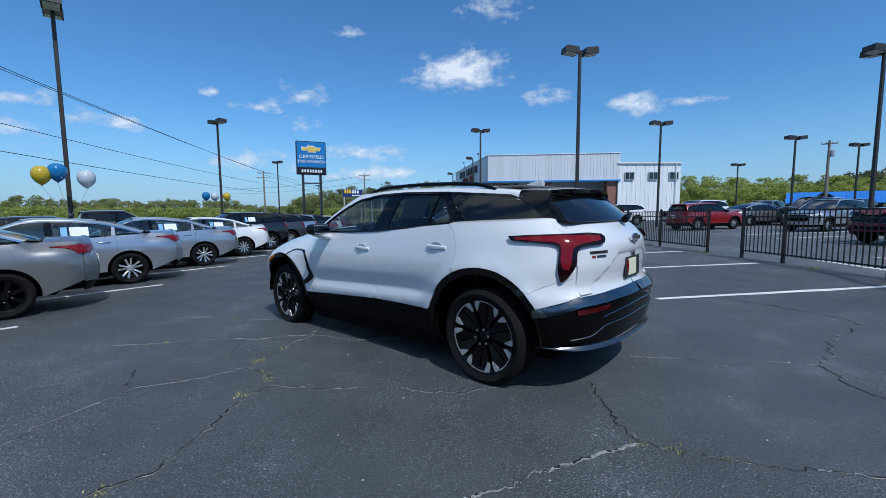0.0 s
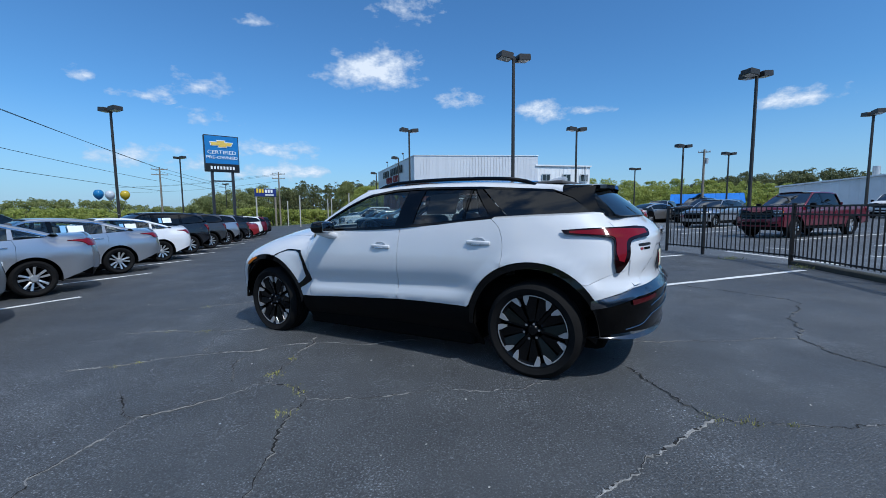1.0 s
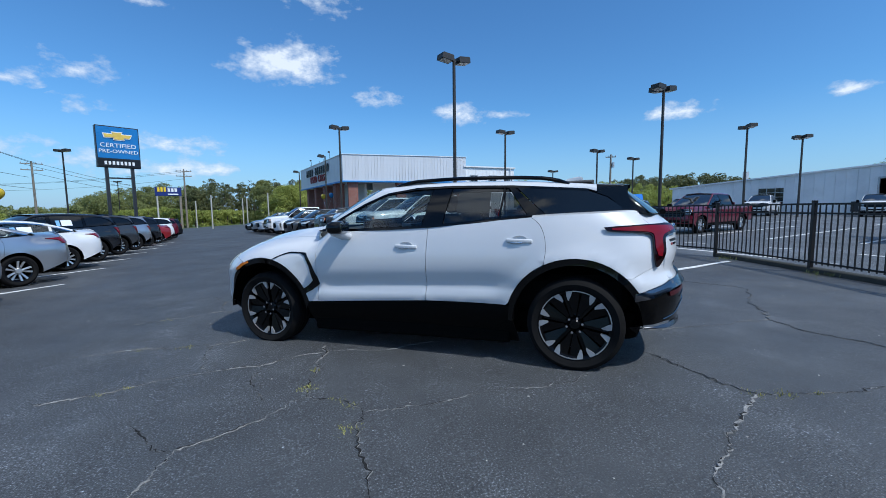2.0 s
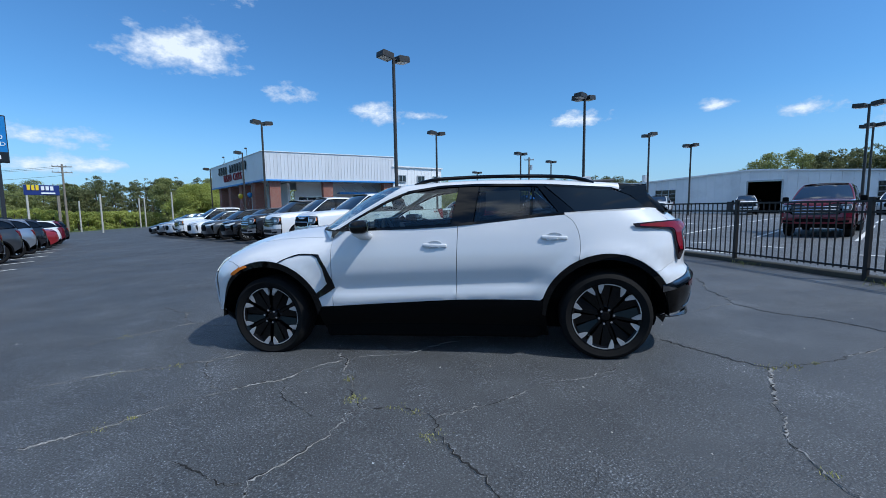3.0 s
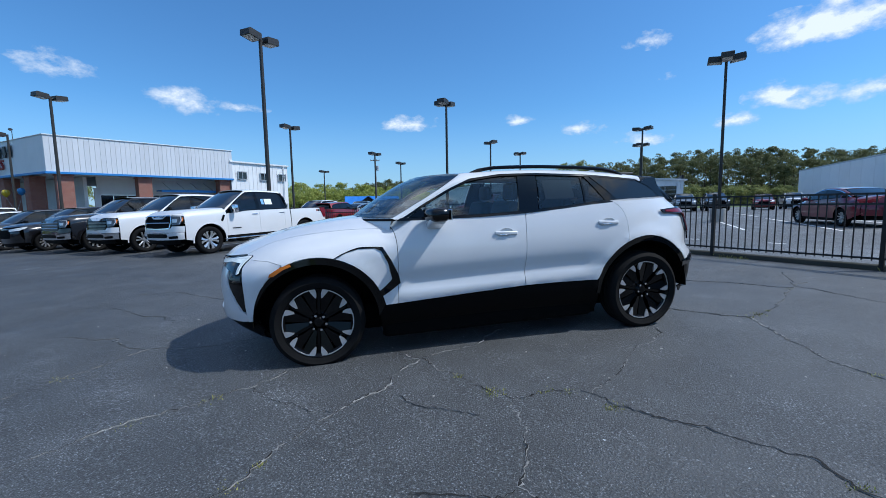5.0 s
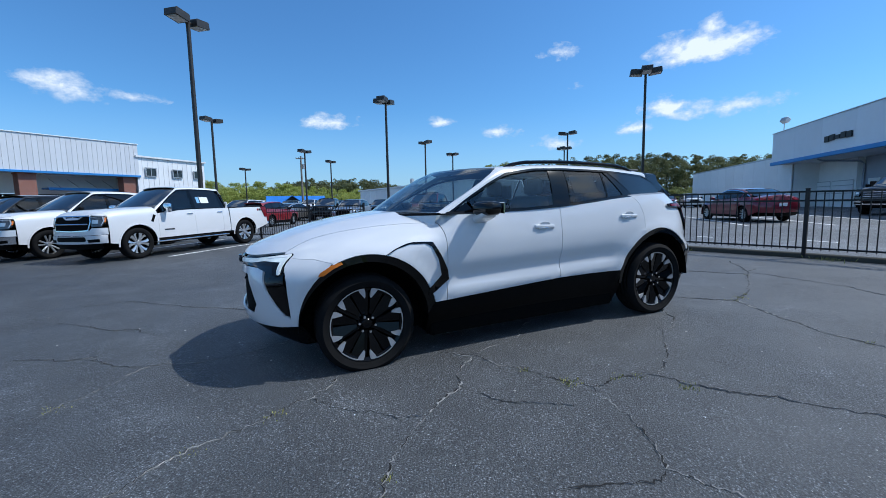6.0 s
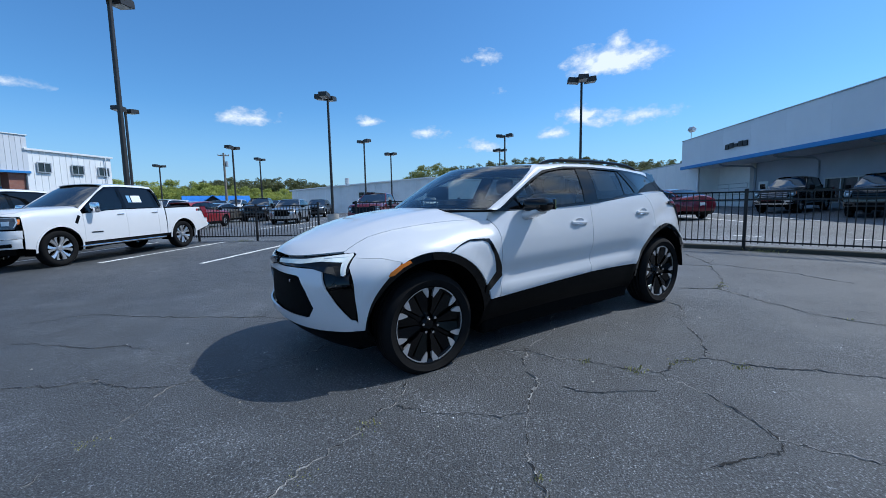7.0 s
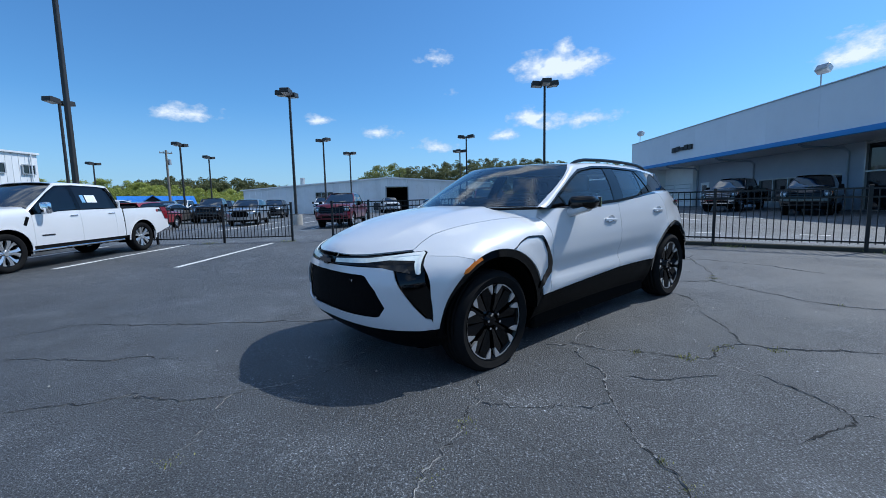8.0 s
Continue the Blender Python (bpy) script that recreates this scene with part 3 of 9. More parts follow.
# ---- fence ----
def rail_at(a, b, z0, z1, w=0.032, h=0.032):
    """A rail between two posts, each end at its own height."""
    bm = bmesh.new()
    d = Vector((b[0] - a[0], b[1] - a[1], 0)).normalized()
    s = Vector((-d.y, d.x, 0)) * w / 2
    v = []
    for (x, y), z in ((a, z0), (b, z1)):
        p = Vector((x, y, z))
        v.append([bm.verts.new(p + s * i + Vector((0, 0, h / 2 * j))) for i, j in ((1, 1), (-1, 1), (-1, -1), (1, -1))])
    for k in range(4):
        bm.faces.new((v[0][k], v[0][(k + 1) % 4], v[1][(k + 1) % 4], v[1][k]))
    bm.faces.new(v[0][::-1])
    bm.faces.new(v[1])
    return bm


def unit_box(name, sx, sy, sz, mat, cap=0.0):
    bm = boxes(((0, 0, sz / 2), (sx, sy, sz)))
    if cap:
        box(bm, (0, 0, sz + 0.012), (sx + cap, sy + cap, 0.024), bevel=0.008)
    me = mesh_of(bm, name)
    me.materials.append(mat)
    return me


POST_ME = unit_box("post", 0.058, 0.058, 1.26, M_FENCE, 0.014)
PICKET_ME = unit_box("picket", 0.0165, 0.0165, 1.04, M_FENCE)


def fence_run(fence, a, b, kerb):
    """One bay of a fence: rails, pickets and the post at its first end."""
    ln = math.hypot(b[0] - a[0], b[1] - a[1])
    rz = math.atan2(b[1] - a[1], b[0] - a[0])
    za, zb = gz(*a) + kerb, gz(*b) + kerb
    for h in (0.17, 1.02, 1.18):
        part("rail", rail_at(a, b, za + h, zb + h), M_FENCE, fence)
    n = max(3, round(ln / 0.116))
    for i in range(1, n):
        k = i / n
        o = part("picket", PICKET_ME, None, fence)
        o.matrix_basis = Matrix.Translation((a[0] + (b[0] - a[0]) * k, a[1] + (b[1] - a[1]) * k, za + (zb - za) * k + 0.13)) @ Matrix.Rotation(rz + random.uniform(-0.03, 0.03), 4, "Z")
    fence_post(fence, a, rz)


def fence_post(fence, a, rz):
    p = part("post", POST_ME, None, fence)
    p.matrix_basis = Matrix.Translation((a[0], a[1], gz(*a) - 0.02)) @ Matrix.Rotation(rz, 4, "Z")


FENCE_EAST = [(7.61, 10.46), (7.69, 9.28), (7.68, 7.04), (6.85, 4.77), (5.97, 2.68), (4.92, 0.45), (3.72, -1.65), (2.5, -3.75), (1.3, -5.85), (0.1, -7.95), (-1.1, -10.05)]
FENCE_GATE = [(7.62, 11.85), (7.46, 14.15), (7.40, 16.55), (7.32, 18.95), (7.25, 21.35), (7.18, 23.75)]
for places, kerb, label in ((FENCE_EAST, 0.02, "long black steel picket fence on a low kerb"), (FENCE_GATE, 0.0, "black steel picket fence beside the gate opening")):
    fence = thing("picket_fence", label, "fence", None, "picket fences")
    for a, b in zip(places, places[1:]):
        fence_run(fence, a, b, kerb)
    fence_post(fence, places[-1], 0.0)


def kerb_strip(places, width, height, name, mat, label):
    """A low kerb with rounded top edges along the places."""
    bm = bmesh.new()
    prev = None
    pts = []
    for a, b in zip(places, places[1:]):
        n = max(1, int(math.hypot(b[0] - a[0], b[1] - a[1]) / 0.5))
        pts += [(a[0] + (b[0] - a[0]) * i / n, a[1] + (b[1] - a[1]) * i / n) for i in range(n)]
    pts.append(places[-1])
    for i, (x, y) in enumerate(pts):
        q, p = pts[min(i + 1, len(pts) - 1)], pts[max(i - 1, 0)]
        d = Vector((q[0] - p[0], q[1] - p[1], 0)).normalized()
        s = Vector((-d.y, d.x, 0))
        z = gz(x, y)
        e = random.uniform(-0.012, 0.012)
        row = [bm.verts.new(Vector((x, y, z)) + s * (k * width / 2 + e) + Vector((0, 0, h))) for k, h in ((1.05, -0.05), (1, height - 0.02), (0.8, height), (-0.8, height), (-1, height - 0.02), (-1.05, -0.05))]
        if prev:
            for k in range(5):
                bm.faces.new((prev[k], row[k], row[k + 1], prev[k + 1]))
        prev = row
    bmesh.ops.recalc_face_normals(bm, faces=bm.faces)
    return tagged(part(name, bm, mat, smooth=50), label, "kerb", kind="structure")


kerb_strip([(7.76, 7.0), (7.7, 6.8), (6.93, 4.77), (6.05, 2.68), (5.0, 0.45), (3.8, -1.65), (2.58, -3.75), (-1.0, -10.05)], 0.2, 0.085, "kerb", M_KERB, "dark concrete kerb under the fence")
painted_line(8.75, 9.6, 8.48, 7.0, 0.12)
painted_line(8.48, 7.0, 8.22, 5.0, 0.12)

# ---- lot lamps ----
def lamp_head_mesh():
    bm = bmesh.new()
    prof = [(-0.28, -0.11), (-0.28, 0.10), (-0.24, 0.13), (0.24, 0.13), (0.28, 0.10), (0.28, -0.11)]
    prism(bm, prof, 0.48, Matrix())
    bmesh.ops.recalc_face_normals(bm, faces=bm.faces)
    return mesh_of(bm, "lamp_head")


HEAD_ME = lamp_head_mesh()
HEAD_ME.materials.append(M_BRONZE)
LENS_ME = mesh_of(boxes(((0, 0, -0.115), (0.46, 0.38, 0.02)), bevel=0.004), "lens")
LENS_ME.materials.append(M_LENS)


def lot_lamp(x, y, top, turn, heads=(0, 180), thick=0.13, base=False, spread=0.42):
    z = gz(x, y)
    h = top - z
    L = thing("lot_lamp", "dark bronze lot lamp with %d box heads on a square pole" % len(heads), "street lamp", pose(x, y, z), "lot lamps")
    bm = bmesh.new()
    v = []
    for zz, w in ((0 if not base else 0.6, thick), (h, thick * 0.8)):
        v.append([bm.verts.new((i * w / 2, j * w / 2, zz)) for i, j in ((1, 1), (-1, 1), (-1, -1), (1, -1))])
    for k in range(4):
        bm.faces.new((v[0][k], v[0][(k + 1) % 4], v[1][(k + 1) % 4], v[1][k]))
    bm.faces.new(v[1])
    bmesh.ops.bevel(bm, geom=[e for e in bm.edges if abs(e.verts[0].co.z - e.verts[1].co.z) > 1], offset=0.012, segments=1, affect="EDGES")
    bmesh.ops.recalc_face_normals(bm, faces=bm.faces)
    pole = part("pole", bm, M_BRONZE, L)
    pole.rotation_euler.z = radians(turn)
    part("base_plate", boxes(((0, 0, (0.61 if base else 0.015)), (0.32, 0.32, 0.03)), bevel=0.006), M_BRONZE, L)
    if base:
        bm = bmesh.new()
        bmesh.ops.create_cone(bm, cap_ends=True, segments=20, radius1=0.34, radius2=0.33, depth=0.75, matrix=Matrix.Translation((0, 0, 0.22)))
        part("concrete_base", bm, M_CONCRETE, L, "round concrete lamp footing", smooth=40)
    for a in heads:
        A = radians(turn + a)
        d = Vector((math.cos(A), math.sin(A), 0))
        arm = bmesh.new()
        tube(arm, [d * 0.04 + Vector((0, 0, h - 0.12)), d * (spread - 0.2) + Vector((0, 0, h - 0.08))], 0.035, 6)
        part("arm", arm, M_BRONZE, L)
        hd = part("lamp_head", HEAD_ME, None, L)
        hd.matrix_basis = Matrix.Translation(d * spread + Vector((0, 0, h - 0.04))) @ Matrix.Rotation(A, 4, "Z") @ Matrix.Rotation(radians(-6), 4, "Y")
        part("lens", LENS_ME, None, hd, "pale glass lens")
    return L


lot_lamp(5.59, 17.36, 7.75, 10, (0, 180))
lot_lamp(17.07, 16.55, 7.45, 5, (0, 90, 180), base=True)
lot_lamp(18.62, 2.73, 7.55, 95, (0, 90, 180), base=True)
lot_lamp(-14.95, 28.14, 7.35, 150, (0, 180))
lot_lamp(-11.85, 13.23, 7.65, 130, (0, 180))
lot_lamp(-20.1, 51.1, 7.3, 150, (0, 180))
lot_lamp(-29.5, 99.4, 7.3, 150, (0, 180))
lot_lamp(2.95, 32.5, 7.45, 15, (0, 180))
lot_lamp(3.2, 44.0, 6.75, 190, (0,))
lot_lamp(1.4, 56.2, 6.2, 190, (0,))
lot_lamp(14.6, 28.2, 7.05, 5, (0, 180))
lot_lamp(25.5, 30.4, 6.4, 5, (0, 180))
lot_lamp(34.1, 34.4, 6.45, 5, (0, 180))
lot_lamp(32.6, 46.2, 6.1, 5, (0, 180))
lot_lamp(30.0, 20.35, 7.0, 65, (0, 180))
lot_lamp(37.4, 20.7, 6.7, 65, (0, 90, 180))
lot_lamp(31.5, 8.0, 7.0, 80, (0, 180))
lot_lamp(39.3, 9.3, 6.75, 80, (0, 90, 180))

# ---- used car showroom ----
def siding(parent, name, length, z0, z1, m, step, mat, depth=0.06, rib=0.03):
    """A wall of separate metal panels with raised seams."""
    n = round(length / step)
    w = length / n
    bm = bmesh.new()
    box(bm, (0, depth / 2, (z0 + z1) / 2), (w - 0.012, depth, z1 - z0))
    if rib:
        box(bm, (-w / 2 + 0.03, -rib / 2 + 0.002, (z0 + z1) / 2), (0.05, rib, z1 - z0 - 0.02))
    me = mesh_of(bm, name)
    me.materials.append(mat)
    for i in range(n):
        o = part(name, me, None, parent)
        o.matrix_basis = m @ Matrix.Translation(((i + 0.5) * w, 0, 0))


def quad_block(bm, corners, z0, z1):
    a = [bm.verts.new((x, y, z0)) for x, y in corners]
    b = [bm.verts.new((x, y, z1)) for x, y in corners]
    n = len(corners)
    bm.faces.new(a[::-1])
    bm.faces.new(b)
    for i in range(n):
        bm.faces.new((a[i], a[(i + 1) % n], b[(i + 1) % n], b[i]))
    bmesh.ops.recalc_face_normals(bm, faces=bm.faces)
    return bm


def showroom():
    c, e, f = Vector((4.6, 42.2)), Vector((17.4, 41.0)), Vector((1.95, 62.2))
    g = e + (f - c)
    base = gz(8, 46) - 0.3
    B = thing("used_car_showroom", "white metal clad used car showroom with blue trim and brick columns", "building")
    z0, z1 = 4.05, 6.75
    south, west = facing(*c, *e), facing(*f, *c)
    Ls, Lw = (e - c).length, (f - c).length
    part("canopy", quad_block(bmesh.new(), [c + (g - c) * 0.006, e + (f - e) * 0.004, g, f + (e - f) * 0.004], z0 + 0.1, z1 - 0.12), M_OFFWHITE, B)
    siding(B, "fascia_panel", Ls, z0 + 0.16, z1, south, 0.31, M_FASCIA, 0.06, 0.014)
    siding(B, "fascia_panel", Lw, z0 + 0.16, z1, west, 2.4, M_FASCIA, 0.06, 0)
    for m, L in ((south, Ls), (west, Lw)):
        bm = boxes(((L / 2, -0.03, z0 + 0.08), (L + 0.12, 0.12, 0.17)), bevel=0.02)
        o = part("blue_trim", bm, M_BLUE, B, "bright blue metal eave band")
        o.matrix_basis = m
        bm = boxes(((L / 2, 0.0, z1 + 0.03), (L + 0.1, 0.14, 0.06)), bevel=0.01)
        o = part("coping", bm, M_SIDING, B)
        o.matrix_basis = m
    col = mesh_of(boxes(((0, 0, (z0 + base) / 2), (0.95, 0.95, z0 - base)), ((0, 0, z0 - 0.03), (1.05, 1.05, 0.12)), bevel=0.01), "brick_column")
    col.materials.append(M_BRICK)
    for m, L, at in ((south, Ls, (1.0, 5.9, 12.2)), (west, Lw, (3.0, 7.3, 11.7, 16.2))):
        for k in at:
            o = part("brick_column", col, None, B, "red brick porch column")
            o.matrix_basis = m @ Matrix.Translation((k, 0.7, 0))
    # recessed shop front
    w = boxes(((Ls / 2 + 1.6, 3.1, (2.6 + z0) / 2 + 0.1), (Ls - 3.4, 0.25, z0 - 2.6)), ((Ls / 2 + 1.6, 3.1, (base + 0.5) / 2), (Ls - 3.4, 0.25, 0.5 - base)), ((3.3, 3.1, 1.5), (0.4, 0.25, 3.5)), ((Ls - 0.15, 3.1, 1.5), (0.4, 0.25, 3.5)))
    o = part("shop_wall", w, M_OFFWHITE, B)
    o.matrix_basis = south
    o = part("shop_wall", boxes(((9, 3.1, (base + z0) / 2), (18, 0.25, z0 - base))), M_OFFWHITE, B)
    o.matrix_basis = west
    for i in range(9):
        win = part("shop_window", boxes(((0, 0.1, 1.55), (0.86, 0.03, 2.1))), M_GLASS_DARK, B)
        win.matrix_basis = south @ Matrix.Translation((3.9 + i * 0.96, 3.05, 0))
        part("window_frame", boxes(((-0.45, 0.05, 1.55), (0.07, 0.12, 2.2)), ((0, 0.05, 2.62), (0.9, 0.12, 0.08)), ((0, 0.05, 0.52), (0.9, 0.12, 0.08))), M_FRAME, win)
    aw = boxes(((9.6, 1.9, 3.05), (4.6, 1.3, 0.12)), ((9.6, 1.22, 3.0), (4.6, 0.06, 0.2)))
    o = part("awning", aw, M_BLUE, B, "flat blue entrance awning on tie rods")
    o.matrix_basis = south
    for i in range(4):
        bm = bmesh.new()
        tube(bm, [(7.9 + i * 1.15, 2.95, 3.85), (8.1 + i * 1.15, 1.4, 3.1)], 0.02, 6)
        q = part("tie_rod", bm, M_FRAME_LIGHT, o)
    for x in (2.0, 7.0, 9.0):
        bm = bmesh.new()
        tube(bm, [(x, 1.0, z1), (x, 1.0, z1 + 0.75)], 0.025, 6)
        o = part("roof_vent_pipe", bm, M_FRAME, B)
        o.matrix_basis = west
    for x in (5.5, 14.5):
        fl = thing("roof_floodlight", "dark floodlight on a short post above the roof edge", "floodlight", west @ Matrix.Translation((x, 0.3, z1)), "roof floodlights")
        bm = bmesh.new()
        tube(bm, [(0, 0, 0), (0, 0, 0.8)], 0.025, 6)
        part("post", bm, M_FRAME, fl)
        o = part("lamp_head", boxes(((0, 0, 0), (0.24, 0.18, 0.15)), bevel=0.03), M_FRAME, fl)
        o.matrix_basis = pose(0.1, -0.1, 0.9, -30, 0, 20)
    # sign letters: the upper line is a person's name and stays as bars
    rnd = random.Random(4)
    for i in range(12):
        if i == 4:
            continue
        h = 0.86
        bm = boxes(((0, -0.10, 5.95), (0.42, 0.08, h)), ((rnd.uniform(-0.1, 0.1), -0.12, 5.95 + rnd.uniform(-0.2, 0.2)), (0.66, 0.06, 0.2)), bevel=0.01)
        o = part("letter_bar", bm, M_LETTERBLACK, B)
        o.matrix_basis = west @ Matrix.Translation((4.6 + i * 0.94, 0, 0))
    for i, ch in enumerate("USED CARS"):
        if ch != " ":
            lettering("sign_letter", ch, 1.12, 0.12, west @ Matrix.Translation((10.2 + (i - 4) * 0.80, -0.12, 4.98)), M_LETTERRED, B, "raised dark red letter")
    return B


showroom()


def white_block():
    B = thing("white_two_storey_block", "white metal sided two storey block with small windows", "building")
    a, b = (17.25, 41.05), (23.6, 41.4)
    base = gz(20, 42) - 0.4
    m = facing(*a, *b)
    L = math.hypot(b[0] - a[0], b[1] - a[1])
    part("wall", quad_block(bmesh.new(), [(17.3, 41.2), (23.55, 41.5), (23.0, 58), (17.0, 58)], base, 5.7), M_OFFWHITE, B)
    for k, (x, w) in enumerate(((1.1, 0.55), (3.5, 0.55), (5.6, 0.55))):
        wi = part("window", boxes(((x, -0.06, 4.55), (0.8, 0.06, 0.62))), M_GLASS_DARK, B)
        wi.matrix_basis = m
        part("frame", boxes(((x, -0.1, 4.9), (0.96, 0.06, 0.07)), ((x, -0.1, 4.2), (0.96, 0.08, 0.07)), ((x - 0.44, -0.1, 4.55), (0.07, 0.06, 0.64)), ((x + 0.44, -0.1, 4.55), (0.07, 0.06, 0.64)), ((x, -0.1, 4.55), (0.05, 0.06, 0.64))), M_FRAME_LIGHT, wi)
    siding(B, "wall_panel", L, base, 5.75, m, 0.45, M_SIDING, 0.05, 0.02)
    o = part("roof_edge", boxes(((L / 2, -0.06, 5.8), (L + 0.2, 0.2, 0.14)), ((L / 2, 8, 5.83), (L + 0.1, 16, 0.06)), bevel=0.01), M_SIDING, B)
    o.matrix_basis = m
    bm = bmesh.new()
    tube(bm, [(L - 0.55, -0.12, 5.75), (L - 0.55, -0.12, 0.2)], 0.05, 8)
    o = part("downpipe", bm, M_SIDING, B)
    o.matrix_basis = m


white_block()


# ---- main showroom with the deep eave ----
def main_showroom():
    B = thing("main_showroom", "grey panelled showroom with a blue eave band and deep overhang", "building")
    a, b = Vector((34.0, -6.4)), Vector((-8.0, -12.3))
    d = (b - a).normalized()
    n = Vector((-d.y, d.x))
    n = n if n.y < 0 else -n
    L = (b - a).length
    m = facing(*b, *a)          # x runs back towards the far corner; +y of this frame points out to the lot
    base = -0.5
    z0, z1 = 3.72, 6.0
    part("upper_wall", quad_block(bmesh.new(), [a - d * 0.02 + n * 0.1, b + n * 0.1, b + n * 14, a + n * 14 - d * 0.02], z0 + 0.3, z1 - 0.06), M_GREYPANEL, B)
    n_p = 14
    w = L / n_p
    me = mesh_of(boxes(((0, -0.05, (z0 + z1) / 2 + 0.12), (w - 0.006, 0.1, z1 - z0 - 0.22))), "fascia_panel")
    me.materials.append(M_GREYPANEL)
    for i in range(n_p):
        o = part("fascia_panel", me, None, B)
        o.matrix_basis = m @ Matrix.Translation(((i + 0.5) * w, 0, 0))
    o = part("blue_trim", boxes(((L / 2, 0.02, z0 + 0.1), (L + 0.06, 0.16, 0.24)), bevel=0.02), M_BLUE, B, "bright blue eave band")
    o.matrix_basis = m
    o = part("coping", boxes(((L / 2, -0.1, z1 + 0.03), (L + 0.08, 0.3, 0.06)), bevel=0.01), M_FRAME_LIGHT, B)
    o.matrix_basis = m
    part("soffit", quad_block(bmesh.new(), [a + n * 0.2, b + n * 0.2, b + n * 4, a + n * 4], z0 + 0.02, z0 + 0.12), M_OFFWHITE, B)
    # recessed walls: pale service bay beyond, grey showroom nearer
    k = 37.4
    o = part("bay_wall", boxes((((k + L) / 2 - 0.1, -2.6, (base + z0) / 2), (L - k - 0.2, 0.3, z0 - base))), M_OFFWHITE, B, "pale painted service bay wall")
    o.matrix_basis = m
    for x in (k + 1.15, k + 3.45):
        dr = part("bay_door", boxes(((x, -2.42, 1.3), (2.0, 0.08, 2.1))), M_SIDING, B, "white panelled service door")
        dr.matrix_basis = m
        for zz in (0.55, 1.05, 1.55, 2.05, 2.36):
            part("door_rib", boxes(((x, -2.37, zz), (2.04, 0.03, 0.05))), M_FRAME_LIGHT, dr)
    w0, w1, g0, g1 = 25.9, 31.3, 17.3, 24.85      # ribbon window and tall entrance glazing
    for x0, x1, za, zb in ((w1, k, base, z0), (w0, w1, 2.32, z0), (w0, w1, base, 0.9), (g1, w0, base, z0), (0, g0, base, z0)):
        o = part("front_wall", boxes((((x0 + x1) / 2, -3.0, (za + zb) / 2), (x1 - x0, 0.3, zb - za))), M_GREYDARK, B, "grey painted showroom wall")
        o.matrix_basis = m
    dr = part("wall_door", boxes(((k - 0.9, -2.83, 1.45), (0.95, 0.06, 1.9)), bevel=0.01), M_OFFWHITE, B, "small white steel door")
    dr.matrix_basis = m
    part("pane", boxes(((k - 0.9, -2.79, 1.9), (0.5, 0.03, 0.6))), M_GLASS_DARK, dr)
    for i in range(5):
        x = w1 - 0.54 - i * 1.08
        wi = part("window", boxes(((x, -3.0, 1.61), (1.07, 0.05, 1.41))), M_GLASS_DARK, B)
        wi.matrix_basis = m
        part("frame", boxes(((x + 0.51, -2.92, 1.61), (0.07, 0.14, 1.40)), ((x, -2.925, 2.28), (1.07, 0.14, 0.07)), ((x, -2.925, 0.94), (1.07, 0.14, 0.07))), M_FRAME_LIGHT, wi)
    for x in (k - 0.05, 31.67, 25.6):
        bm = bmesh.new()
        tube(bm, [(x, -0.35, z0 - 0.02), (x, -0.6, z0 - 0.12), (x, -2.55, z0 - 0.22), (x, -2.76, z0 - 0.4), (x, -2.76, 0.1)], 0.06, 8)
        o = part("downpipe", bm, M_GREYDARK, B)
        o.matrix_basis = m
    # tall glazing of the entrance
    for i in range(5):
        x = g1 - 0.755 - i * 1.51
        wi = part("tall_window", boxes(((x, -2.95, 1.93), (1.49, 0.05, 3.5))), M_GLASS_DARK, B)
        wi.matrix_basis = m
        part("frame", boxes(((x + 0.71, -2.87, 1.93), (0.08, 0.14, 3.48)), ((x, -2.875, 2.32), (1.49, 0.12, 0.07)), ((x, -2.875, 3.62), (1.49, 0.12, 0.09)), ((x, -2.875, 0.5), (1.49, 0.12, 0.09))), M_FRAME_LIGHT, wi)
    # small raised logo plate on the fascia, drawn as bars
    for i in range(5):
        o = part("logo_bar", boxes(((33.7 + i * 0.5, 0.06, 4.70 + 0.03 * (i % 2)), (0.42, 0.08, 0.34 if i != 2 else 0.22)), bevel=0.01), M_LETTERBLACK, B)
        o.matrix_basis = m
    for x in (L - 0.8, L - 17.8):
        f = thing("roof_floodlight", "grey floodlight on a short post above the roof edge", "floodlight", m @ Matrix.Translation((x, -0.3, z1)), "roof floodlights")
        bm = bmesh.new()
        tube(bm, [(0, 0, 0), (0, 0, 0.75)], 0.03, 6)
        part("post", bm, M_FRAME_LIGHT, f)
        hd = boxes(((0, 0, 0), (0.55, 0.36, 0.34)), bevel=0.05)
        o = part("lamp_head", hd, M_FRAME_LIGHT, f)
        o.matrix_basis = pose(-0.1, 0, 0.85, 35, 0, 15)
    # lower white wing running on behind
    W = thing("white_wing", "long white metal wing behind the showroom", "building")
    wa, wb = (33.0, -7.4), (54.5, -3.98)
    wm = facing(*wa, *wb)
    wl_ = math.hypot(wb[0] - wa[0], wb[1] - wa[1])
    part("wall", quad_block(bmesh.new(), [(33.0, -7.5), (54.5, -4.08), (56, -14), (34.5, -17)], base, 4.32), M_OFFWHITE, W)
    siding(W, "wall_panel", wl_, base, 4.36, wm, 1.95, M_SIDING, 0.05, 0.02)
    o = part("roof_edge", boxes(((wl_ / 2, -0.06, 4.41), (wl_ + 0.1, 0.2, 0.16))), M_FRAME_LIGHT, W)
    o.matrix_basis = wm


main_showroom()


